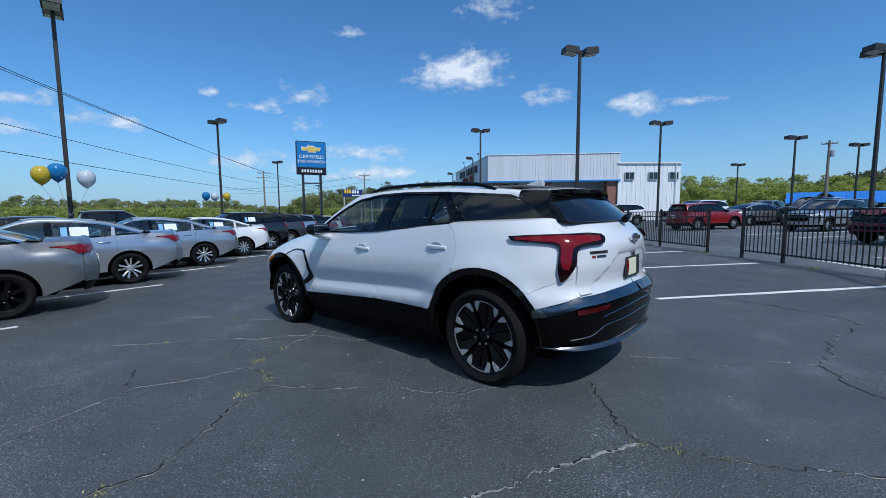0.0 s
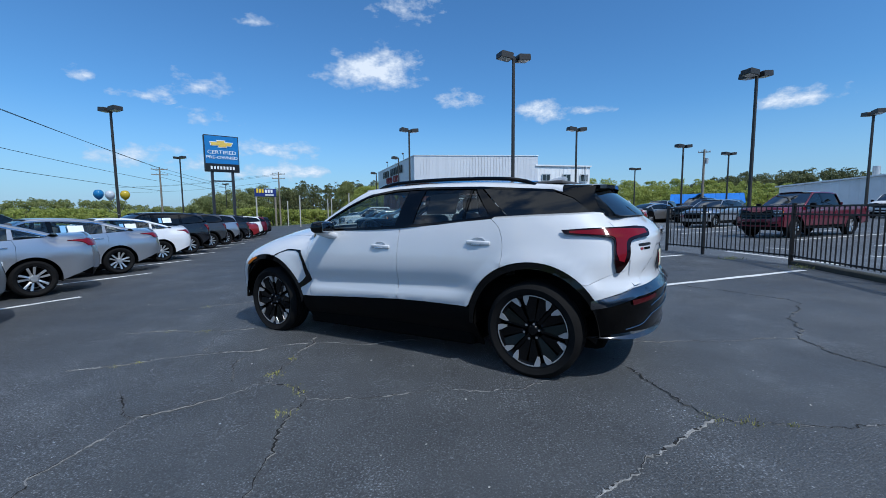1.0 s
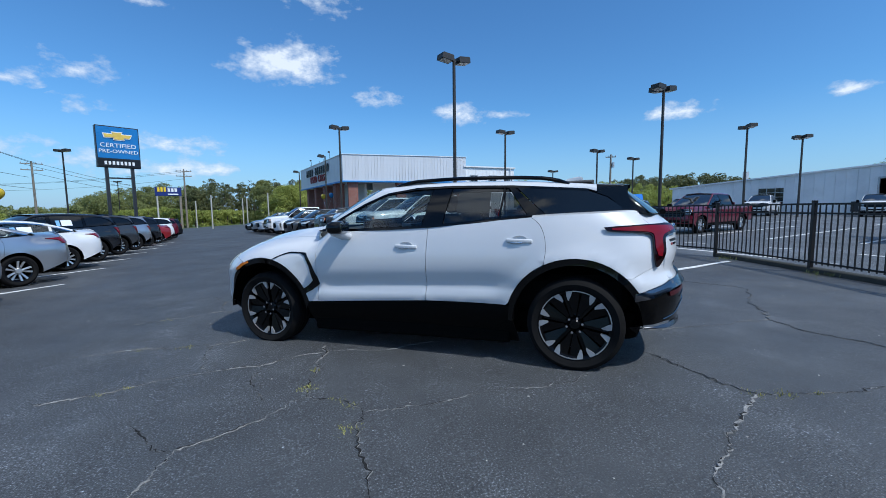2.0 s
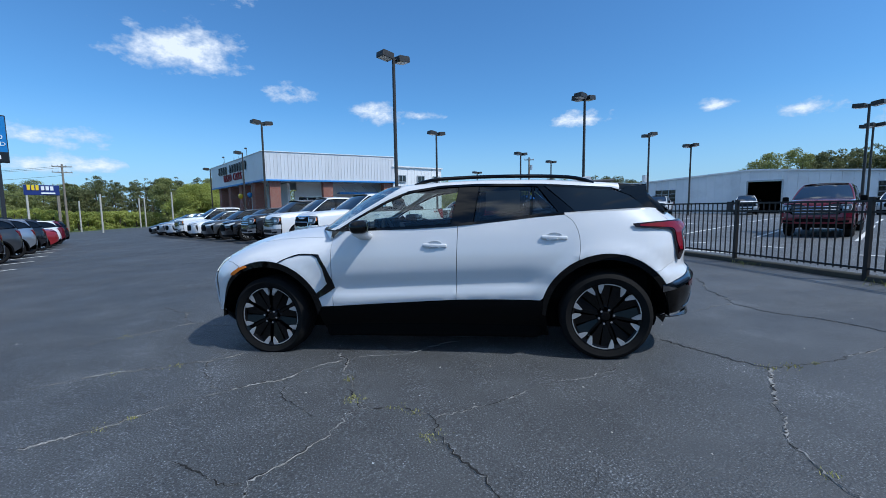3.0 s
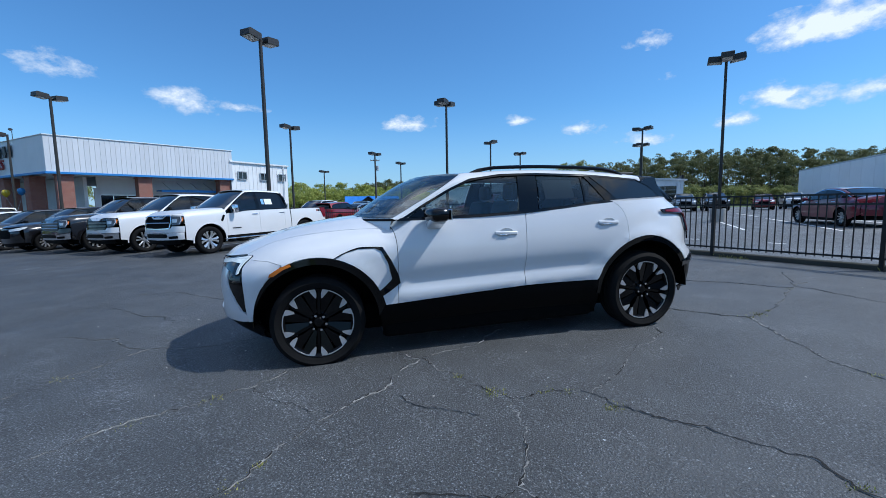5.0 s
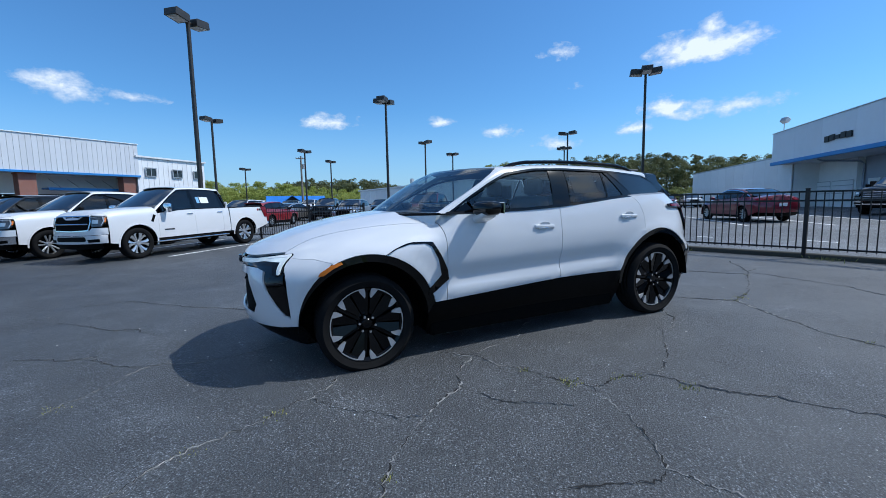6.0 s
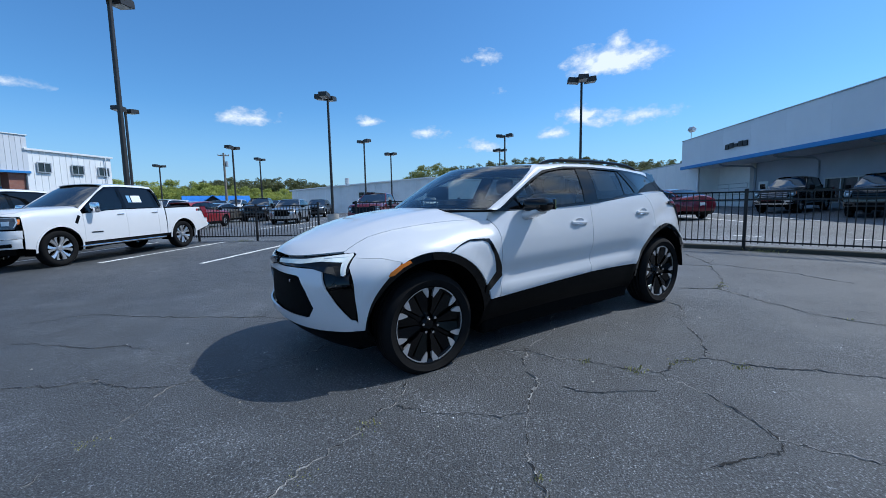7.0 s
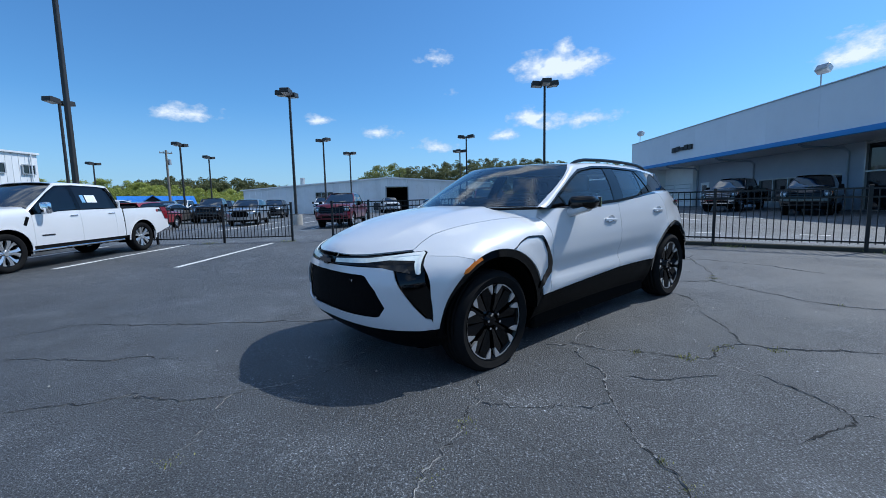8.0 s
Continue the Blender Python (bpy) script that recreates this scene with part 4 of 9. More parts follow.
# ---- service shop ----
def service_shop():
    S = thing("service_shop", "white metal service shop with a gable roof and an open bay", "building")
    a, b = Vector((43.4, 37.0)), Vector((48.0, 6.3))
    m = facing(*a, *b)
    L = (b - a).length
    base = 0.0
    y_pk = 18.2
    top = lambda x: 3.35 + (4.6 - 3.35) * x / y_pk if x < y_pk else 4.6 - 0.95 * (x - y_pk) / (L - y_pk)
    doors = [(17.9, 20.6, base, 3.5), (27.0, 30.4, 1.35, 3.1), (9.0, 11.2, 1.2, 3.0)]
    xs = sorted({0.0, y_pk, L, *[v for d_ in doors for v in d_[:2]], *np.arange(0.75, L, 0.75)})
    for x0, x1 in zip(xs, xs[1:]):
        cuts = [d_ for d_ in doors if d_[0] < (x0 + x1) / 2 < d_[1]]
        spans = [(base, cuts[0][2]), (cuts[0][3], None)] if cuts else [(base, None)]
        for lo, hi in spans:
            if hi is not None and hi - lo < 0.05:
                continue
            t0, t1 = (top(x0), top(x1)) if hi is None else (hi, hi)
            bm = bmesh.new()
            prism(bm, [(x0, lo), (x1 - 0.012, lo), (x1 - 0.012, t1), (x0, t0)], 0.16, Matrix.Translation((0, 0.1, 0)))
            prism(bm, [(x0, lo), (x0 + 0.03, lo), (x0 + 0.03, t0 - 0.02), (x0, t0 - 0.02)], 0.012, Matrix.Translation((0, 0.014, 0)))
            bmesh.ops.recalc_face_normals(bm, faces=bm.faces)
            o = part("wall_panel", bm, M_SIDING, S)
            o.matrix_basis = m
    bm = bmesh.new()
    for x0, x1 in ((-0.3, y_pk), (y_pk, L + 0.3)):
        prism(bm, [(x0, top(max(x0, 0)) + 0.0), (x1, top(min(x1, L)) + 0.0), (x1, top(min(x1, L)) + 0.14), (x0, top(max(x0, 0)) + 0.14)], 16, Matrix.Translation((0, 7.8, 0)))
    o = part("roof", bm, M_SIDING, S)
    o.matrix_basis = m
    o = part("back_wall", boxes(((L / 2, 15.5, 2), (L, 0.2, 4.2)), ((L - 0.1, 8, 2.1), (0.2, 15, 4.3)), ((0.1, 8, 1.7), (0.2, 15, 3.4)), ((L / 2, 8, base + 0.03), (L, 15, 0.06))), M_DARKIN, S)
    o.matrix_basis = m
    for x0, x1, lo, hi in doors[1:]:
        wi = part("window", boxes((((x0 + x1) / 2, 0.12, (lo + hi) / 2), (x1 - x0, 0.04, hi - lo))), M_GLASS_DARK, S)
        wi.matrix_basis = m
        bars = [(((x0 + x1) / 2, 0.06, lo + (hi - lo) * k / 4), (x1 - x0, 0.08, 0.05)) for k in range(5)]
        bars += [((x0 + (x1 - x0) * k / 3, 0.06, (lo + hi) / 2), (0.06, 0.08, hi - lo)) for k in range(4)]
        part("glazing_bars", boxes(*bars), M_FRAME_LIGHT, wi)
    o = part("door_frame", boxes(((17.85, 0.0, 1.75), (0.12, 0.22, 3.5)), ((20.65, 0.0, 1.75), (0.12, 0.22, 3.5)), ((19.25, 0.0, 3.55), (2.9, 0.22, 0.14))), M_FRAME_LIGHT, S)
    o.matrix_basis = m
    bm = bmesh.new()
    bmesh.ops.create_cone(bm, cap_ends=True, segments=14, radius1=0.28, radius2=0.28, depth=0.9, matrix=Matrix.Translation((6.5, 3, 4.6)))
    o = part("roof_vent", bm, M_FRAME_LIGHT, S, smooth=40)
    o.matrix_basis = m
    ac = part("wall_unit", boxes(((16.6, -0.25, 1.1), (0.6, 0.5, 0.9)), bevel=0.03), M_FRAME, S)
    ac.matrix_basis = m


service_shop()


def blue_roof_house():
    H = thing("blue_roofed_house", "low building with a bright blue metal roof", "house", pose(62, 66, gz(62, 66) - 0.2, 0, 0, -42) @ Matrix.Diagonal((0.72, 0.72, 0.84, 1)))
    part("wall", boxes(((0, 0, 1.0), (15, 7, 2.2))), material("dark_timber_wall", (0.06, 0.05, 0.045), 0.9, vary=0.2), H)
    for s in (-1, 1):
        n = 16
        for i in range(n):
            bm = bmesh.new()
            x = -8 + (i + 0.5)
            v = [bm.verts.new(p) for p in ((x - 0.49, s * 4.2, 1.9), (x + 0.49, s * 4.2, 1.9), (x + 0.49, 0, 4.0), (x - 0.49, 0, 4.0), (x - 0.49, s * 4.2, 1.98), (x + 0.49, s * 4.2, 1.98), (x + 0.49, 0, 4.08), (x - 0.49, 0, 4.08))]
            for f in ((0, 1, 2, 3), (7, 6, 5, 4), (0, 4, 5, 1), (1, 5, 6, 2), (3, 2, 6, 7), (0, 3, 7, 4)):
                bm.faces.new([v[k] for k in f])
            bmesh.ops.recalc_face_normals(bm, faces=bm.faces)
            part("roof_panel", bm, M_BLUEROOF, H, "blue metal roof panel")
    bm = bmesh.new()
    prism(bm, [(-3.2, 0.0), (3.2, 0.0), (3.4, 1.7), (0, 3.9), (-3.4, 1.7)], 4.0, Matrix.Translation((-1.5, -4.2, 0)))
    part("porch", bm, M_DARKIN, H)
    for s in (-1, 1):
        bm = bmesh.new()
        prism(bm, [(0, 3.95), (s * 3.8, 1.55), (s * 3.8, 1.67), (0, 4.1)], 4.6, Matrix.Translation((-1.5, -4.4, 0)))
        part("porch_roof", bm, M_BLUEROOF, H)


blue_roof_house()


# ---- pylon sign ----
def pylon_sign():
    a, b = Vector((-15.5, 44.6)), Vector((-12.75, 46.0))
    m = facing(*a, *b)
    W = (b - a).length
    S = thing("pylon_sign", "tall two post dealer sign with blue and black panels", "sign", m)
    base = gz(-14, 45) - 0.2
    top = 8.78
    part("post", boxes(((0.62, 0.2, (base + 5.4) / 2), (0.24, 0.24, 5.4 - base))), M_FRAME, S)
    part("post", boxes(((W - 0.62, 0.2, (base + 5.4) / 2), (0.24, 0.24, 5.4 - base))), M_FRAME, S)
    part("cross_bar", boxes(((W / 2, 0.2, 4.35), (W - 1.2, 0.18, 0.12))), M_FRAME, S)
    part("cabinet", boxes(((W / 2, 0.2, (5.25 + top) / 2), (W, 0.5, top - 5.25)), bevel=0.03), M_FRAME, S)
    part("blue_face", boxes(((W / 2, -0.06, 7.36), (W - 0.14, 0.04, 2.66)), bevel=0.01), M_SIGNBLUE, S, "blue sign face")
    part("black_face", boxes(((W / 2, -0.06, 5.63), (W - 0.14, 0.04, 0.66)), bevel=0.01), M_SIGNBLACK, S, "black sign face")
    bm = bmesh.new()
    prism(bm, [(-0.98, -0.2), (-0.30, -0.2), (-0.36, -0.36), (0.50, -0.36), (0.44, -0.2), (0.86, -0.2), (1.05, 0.2), (0.30, 0.2), (0.36, 0.36), (-0.46, 0.36), (-0.40, 0.2), (-1.06, 0.2)], 0.05, Matrix.Translation((W / 2, -0.10, 7.95)))
    part("emblem_border", bm, M_SIGNWHITE, S)
    bm = bmesh.new()
    prism(bm, [(-0.90, -0.14), (-0.24, -0.14), (-0.29, -0.29), (0.43, -0.29), (0.38, -0.14), (0.80, -0.14), (0.96, 0.14), (0.24, 0.14), (0.29, 0.29), (-0.39, 0.29), (-0.34, 0.14), (-0.98, 0.14)], 0.05, Matrix.Translation((W / 2, -0.13, 7.95)))
    part("emblem", bm, M_SIGNGOLD, S, "gold emblem")
    lettering("sign_letters", "CERTIFIED", 0.50, 0.04, Matrix.Translation((W / 2, -0.10, 7.12)) @ Matrix.Diagonal((1.12, 1, 1, 1)), M_SIGNWHITE, S)
    lettering("sign_letters", "PRE-OWNED", 0.42, 0.04, Matrix.Translation((W / 2, -0.10, 6.62)) @ Matrix.Diagonal((1.15, 1, 1, 1)), M_SIGNWHITE, S)
    for i in range(8):
        part("letter_bar", boxes(((W / 2 - 0.98 + i * 0.28, -0.1, 5.63), (0.17, 0.04, 0.3)), bevel=0.005), M_SIGNWHITE, S)


pylon_sign()


def far_sign():
    m = facing(-20.4, 85.2, -16.75, 86.6) @ Matrix.Diagonal((0.65, 1, 1, 1))
    S = thing("roadside_sign", "navy roadside sign with yellow and white bars on posts", "sign", m)
    part("post", boxes(((0.4, 0.2, 1.5), (0.35, 0.35, 8))), M_POLE_GREY, S)
    part("post", boxes(((5.7, 0.2, 1.5), (0.5, 0.35, 8))), M_WOODPOLE, S)
    part("cabinet", boxes(((3.0, 0.2, 4.85), (6.0, 0.5, 1.5)), bevel=0.03), M_SIGNNAVY, S)
    for i in range(3):
        part("letter_bar", boxes(((0.75 + i * 0.72, -0.1, 5.2), (0.52, 0.06, 0.75)), bevel=0.01), M_SIGNYELLOW, S)
    for i in range(3):
        part("letter_bar", boxes(((3.1 + i * 0.78, -0.1, 5.12), (0.56, 0.06, 0.6)), bevel=0.01), M_SIGNWHITE, S)
    part("letter_bar", boxes(((4.0, -0.1, 4.4), (2.4, 0.06, 0.22))), M_SIGNWHITE, S)


far_sign()


# ---- utility poles and cables ----
def utility_pole(x, y, top, turn=0.0, arms=2, transformer=False, reach=1.2):
    z = gz(x, y) - 0.4
    P = thing("utility_pole", "weathered wooden utility pole with cross arms", "utility pole", pose(x, y, z, 0, 0, turn), "utility poles")
    bm = bmesh.new()
    tube(bm, [(0, 0, 0), (0, 0, top - z)], 0.19, 10, 0.12)
    part("pole", bm, M_WOODPOLE, P, smooth=40)
    for k in range(arms):
        zz = top - z - 0.35 - 0.9 * k
        arm = part("cross_arm", boxes(((0, 0.14, zz), (2 * reach, 0.1, 0.12))), M_WOODPOLE, P)
        for i in (-0.92 * reach, -0.38 * reach, 0.38 * reach, 0.92 * reach):
            bm = bmesh.new()
            bmesh.ops.create_cone(bm, cap_ends=True, segments=8, radius1=0.06, radius2=0.04, depth=0.18, matrix=Matrix.Translation((i, 0.14, zz + 0.14)))
            part("insulator", bm, M_FRAME_LIGHT, arm)
    if transformer:
        bm = bmesh.new()
        bmesh.ops.create_cone(bm, cap_ends=True, segments=14, radius1=0.19, radius2=0.19, depth=0.7, matrix=Matrix.Translation((0.32, 0, top - z - 1.5)))
        part("transformer", bm, M_FRAME_LIGHT, P, "grey drum transformer", smooth=40)


utility_pole(43.8, 47.6, 8.85, -40, 1, True, 0.7)
utility_pole(-34.0, 79.5, 8.9, 25, 2)
utility_pole(-16.3, 87.3, 8.9, 15, 2)


def cable(a, b, sag, r=0.02):
    a, b = Vector(a), Vector(b)
    bm = bmesh.new()
    tube(bm, [a.lerp(b, i / 14) - Vector((0, 0, sag * 4 * (i / 14) * (1 - i / 14))) for i in range(15)], r, 5)
    tagged(part("overhead_cable", bm, M_CABLE), "black overhead cable sagging between poles", "cable", "overhead cables")


for z0, z1, dx in ((8.7, 13.6, 0.0), (8.6, 13.0, 0.6), (6.6, 8.9, -0.5), (4.9, 6.6, 0.3)):
    cable((-34.0 + dx, 79.5, z0), (-27.6 + dx, -1.0, z1), 0.5, 0.025)
for z0, dx in ((8.5, -1.0), (8.5, 1.0), (7.2, 0.2)):
    cable((-34.0 + dx, 79.5, z0), (-16.3 + dx, 130.0, z0 - 4.5), 0.6, 0.025)
    cable((-16.3 + dx * 0.8, 87.3, z0), (-60 + dx, 118.0, z0 - 1.0), 0.6, 0.02)


# ---- balloons on the lamp poles ----
def balloon(x, y, z, tie, mat, label):
    B = thing("balloon", label, "balloon", pose(x, y, z), "balloons on the lamp poles")
    prof = [(0.001, 0.29), (0.10, 0.275), (0.19, 0.22), (0.25, 0.12), (0.265, 0.02), (0.24, -0.10), (0.18, -0.20), (0.09, -0.29), (0.02, -0.33), (0.03, -0.36), (0.001, -0.36)]
    bm = lathe_z(prof, 20)
    bmesh.ops.scale(bm, vec=(0.9, 0.9, 0.9), verts=bm.verts)
    part("skin", bm, mat, B, smooth=60)
    bm = bmesh.new()
    tube(bm, [(0, 0, -0.35), (Vector(tie) - Vector((x, y, z))) * 0.5 + Vector((0, 0, -0.25)), Vector(tie) - Vector((x, y, z))], 0.006, 4)
    part("string", bm, M_PAPER, B)


def lathe_z(profile, n):
    bm = bmesh.new()
    rings = [[bm.verts.new((r * math.cos(6.28319 * i / n), r * math.sin(6.28319 * i / n), z)) for r, z in profile] for i in range(n)]
    for i in range(n):
        A, B = rings[i], rings[(i + 1) % n]
        for j in range(len(profile) - 1):
            bm.faces.new((A[j], A[j + 1], B[j + 1], B[j]))
    bmesh.ops.recalc_face_normals(bm, faces=bm.faces)
    return bm


M_BALLOON_GOLD = material("gold_balloon", (0.50, 0.36, 0.02), 0.22, coat=0.4)
M_BALLOON_BLUE = material("blue_balloon", (0.015, 0.16, 0.38), 0.18, coat=0.5)
M_BALLOON_WHITE = material("white_balloon", (0.50, 0.54, 0.58), 0.22, coat=0.4)
for x, y, z, mt, lb in ((-11.7, 12.2, 2.50, M_BALLOON_GOLD, "gold"), (-11.45, 12.45, 2.60, M_BALLOON_BLUE, "shiny blue"), (-10.98, 12.9, 2.44, M_BALLOON_WHITE, "pale silver")):
    balloon(x, y, z, (-11.8, 13.15, 1.3), mt, lb + " balloon tied to a lamp pole")
for x, y, z, mt, lb in ((-15.0, 26.4, 2.36, M_BALLOON_BLUE, "shiny blue"), (-14.55, 26.6, 2.32, M_BALLOON_WHITE, "pale silver"), (-14.0, 27.0, 2.34, M_BALLOON_GOLD, "gold")):
    balloon(x, y, z, (-14.9, 28.05, 1.2), mt, lb + " balloon tied to a lamp pole")
for x, y, z, mt, lb in ((3.1, 45.9, 2.77, M_BALLOON_GOLD, "gold"), (3.9, 45.8, 2.9, M_BALLOON_BLUE, "shiny blue")):
    balloon(x, y, z, (3.25, 44.1, 1.4), mt, lb + " balloon tied to a lamp pole")


# ---- bollard poles along the far hedge ----
for i, (x, y, h) in enumerate(((-14.0, 82, 4.6), (-10.1, 69, 4.9), (-6.9, 84, 4.7), (-6.2, 84, 4.7), (-2.5, 68, 4.8), (-1.2, 76, 4.2), (-27, 62, 3.0))):
    bm = bmesh.new()
    z = gz(x, y)
    tube(bm, [(0, 0, -0.2), (0, 0, h)], 0.10, 10)
    o = part("bare_pole", bm, M_POLE_GREY, smooth=40)
    o.matrix_basis = pose(x, y, z)
    tagged(o, "pale bare pole standing by the hedge", "pole", "bare poles")

# ---- woods and trees ----
def leaf_cloud(rng, centres, radii, dense, size):
    """Small leaf sprays over lumpy crowns, more of them on larger lumps; arrays of vertices and faces."""
    size = size * 0.78
    area = 1.25 * (radii[:, 0] * radii[:, 2]) / size ** 2
    n_each = np.maximum(6, (dense * area).astype(int))
    k = np.repeat(np.arange(len(centres)), n_each)
    n = len(k)
    d = rng.normal(size=(n, 3))
    d /= np.linalg.norm(d, axis=1)[:, None]
    d[:, 2] = np.where(d[:, 2] < -0.4, -d[:, 2], d[:, 2])
    rad = rng.uniform(0.45, 1.0, n) ** 0.5 * rng.uniform(0.8, 1.18, n)
    p = centres[k] + d * rad[:, None] * radii[k]
    nrm = d + rng.normal(scale=0.55, size=(n, 3)) + [0, 0, 0.25]
    nrm /= np.linalg.norm(nrm, axis=1)[:, None]
    a = np.cross(nrm, rng.normal(size=(n, 3)))
    a /= np.linalg.norm(a, axis=1)[:, None]
    b = np.cross(nrm, a)
    s = size * rng.uniform(0.5, 1.3, (n, 1))
    leaf = np.stack([p - a * s, p - b * s * rng.uniform(0.5, 1.1, (n, 1)) + nrm * s * 0.2, p + a * s * rng.uniform(0.5, 1.1, (n, 1)) - nrm * s * 0.2], 1)
    return leaf.reshape(-1, 3), np.arange(3 * n).reshape(-1, 3)


def mesh_from(name, V, F, mat):
    me = bpy.data.meshes.new(name)
    me.vertices.add(len(V))
    me.vertices.foreach_set("co", V.astype(np.float32).reshape(-1))
    me.loops.add(F.size)
    me.loops.foreach_set("vertex_index", F.astype(np.int32).reshape(-1))
    me.polygons.add(len(F))
    me.polygons.foreach_set("loop_start", (np.arange(len(F)) * F.shape[1]).astype(np.int32))
    me.materials.append(mat)
    me.update(calc_edges=True)
    me.validate()
    return me


CENTRE = (-2.0, 3.0)


def on_ring(az, dist):
    return CENTRE[0] + dist * math.sin(radians(az)), CENTRE[1] + dist * math.cos(radians(az))


def crown_lumps(rng, x, y, z0, top, w, pine=False):
    """Centres and radii of the lumps of one crown that ends at the height top."""
    h = top - z0
    n = 24 if pine else 18
    k = rng.uniform(0, 1, n) ** 0.75
    k[0] = 1.0
    turn = rng.uniform(0, 6.283, n)
    if pine:
        rr = w * rng.uniform(0.13, 0.23, n) * (1.15 - 0.5 * k)
        zz = z0 + h * (0.10 + 0.90 * k) - rr * 0.6
        reach = w * 0.58 * (1.04 - k) ** 0.5 * rng.uniform(0.15, 1.0, n)
        flat = 0.75
    else:
        rr = w * rng.uniform(0.14, 0.25, n)
        dome = np.sqrt(np.clip(1 - (k * 1.25 - 0.35) ** 2, 0.02, 1))
        zz = z0 + h * (0.16 + 0.84 * k) - rr * 0.85
        reach = np.maximum(0, w * 0.62 * dome - rr * 0.5) * rng.uniform(0.3, 1.0, n)
        reach[0] *= 0.4
        flat = 0.85
    cs = np.stack([x + np.cos(turn) * reach, y + np.sin(turn) * reach, zz], 1)
    return cs, np.stack([rr, rr, rr * flat], 1)


def woods(name, skyline, dist, depth, base, mat, label, dense, size, tree_w, rows=2, pine=False, seed=1, low=0.84):
    """A belt of trees whose tops follow the skyline: (bearing in degrees, height of the tops in metres)."""
    rng = np.random.default_rng(seed)
    cs, rs = [], []
    trunks = bmesh.new()
    az, tops = [p[0] for p in skyline], [p[1] for p in skyline]
    for r in range(rows):
        d = dist + depth * r / max(1, rows - 1)
        n = max(2, int(radians(abs(az[-1] - az[0])) * d / (tree_w * (0.34 if pine else 0.40))))
        for i in range(n):
            a = az[0] + (az[-1] - az[0]) * (i + rng.uniform(0, 0.9)) / n
            dd = d + rng.uniform(-0.3, 0.3) * tree_w
            x, y = on_ring(a, dd)
            rise = low + (1 - low) * r / max(1, rows - 1)
            top = 1.4 + (float(np.interp(a, az, tops)) - 1.4) * rise * (dd / dist) * rng.uniform(0.93, 1.04)
            c, q = crown_lumps(rng, x, y, base, top, tree_w * rng.uniform(0.75, 1.25), pine)
            cs.append(c)
            rs.append(q)
            if r == 0 or pine:
                tube(trunks, [(x, y, base - 0.5), (x + rng.uniform(-0.3, 0.3), y, base + (top - base) * 0.85)], 0.17, 5, 0.06)
    V, F = leaf_cloud(rng, np.concatenate(cs), np.concatenate(rs), dense, size)
    W = new(name, mesh_from(name, V, F, mat))
    tagged(W, label, "woods", kind="stuff")
    part("trunks", trunks, M_BARK, W)
    return W


RIDGE = [(-64, 6), (-47, 5.2), (-45.4, 8), (-43.8, 6.8), (-41.3, 5.9), (-38.4, 7.1), (-36, 5.4), (-33.3, 6.8), (-28.6, 6.2), (-26.8, 6.9), (-24.9, 4.4), (-20, 3.4), (-14, 3.6)]
RISE = [(-21, 0.6), (-19.1, 4.9), (-16.4, 6.8), (-14, 7.6), (-12, 8.2), (-9.5, 7.7), (-7.5, 7.0)]
PINES = [(-9.5, 7.2), (-8.3, 7.3), (-6.6, 8.9), (-5.5, 7.8), (-4, 7.6), (-2.4, 8.5), (-0.8, 9.2), (0.9, 8.7), (2.3, 9.0), (5, 8.2)]
BELT = [(22, 9.6), (33.7, 10.0), (36.4, 8.9), (39.9, 9.1), (43.1, 8.8), (45.2, 8.6), (50, 7.2), (56, 6.4), (66, 6.0)]
CREST = [(40, 9.0), (44, 10.5), (47.2, 13.4), (50.2, 12.6), (52.9, 13.6), (55.4, 13.2), (58.6, 11.4), (60.8, 10.2), (66, 9.0)]
EAST = [(75, 11.2), (77, 11.7), (80.1, 12.1), (82.4, 12.7), (85.1, 13.0), (87.7, 13.6), (89.2, 13.6), (90.2, 12.9), (92.4, 13.1), (94.5, 12.8), (97.2, 12.2), (99.8, 11.6), (101.7, 11.2), (104.2, 10.8), (116, 10)]
woods("far_woods", RIDGE, 210, 30, -6, M_LEAF_MID, "distant green wooded ridge beyond the lot", 5, 0.52, 7, 2, seed=2)
woods("far_woods", [(-64, 2.6), (-47, 3.0), (-36, 2.7), (-30, 2.6), (-25, 2.0)], 130, 15, -6, M_LEAF_BRIGHT, "lower belt of spring green trees beyond the lot", 5, 0.36, 5, 2, seed=12)
woods("hedge_woods", RISE, 118, 14, -2, M_LEAF_MID, "mixed green trees on the rise behind the lot", 5, 0.28, 6, 3, seed=3, low=0.7)
woods("hedge_woods", PINES, 110, 12, -2, M_LEAF_PINE, "dark green pines behind the lot hedge", 5.5, 0.25, 5.0, 3, True, seed=4, low=0.8)
woods("hedge_woods", [(4, 8.4), (14, 9.0)], 108, 10, -2, M_LEAF_MID, "green trees behind the used car showroom", 4.5, 0.32, 6, 2, seed=14)
woods("lot_hedge", [(-16, 1.7), (-12, 2.3), (-9.9, 1.8), (-7.7, 1.6), (-4.8, 1.7), (-1.7, 1.2), (4, 1.4)], 88, 3, -1.6, M_LEAF_BRIGHT, "long shaggy hedge at the end of the lot", 5, 0.18, 2.8, 2, seed=5)
woods("mid_woods", BELT, 130, 22, -1, M_LEAF_BRIGHT, "belt of spring green woodland beyond the second lot", 5, 0.34, 6.5, 3, seed=6, low=0.66)
woods("mid_woods", CREST, 180, 20, -1, M_LEAF_PINE, "darker wooded ridge behind the spring green belt", 5, 0.50, 7, 3, seed=16)
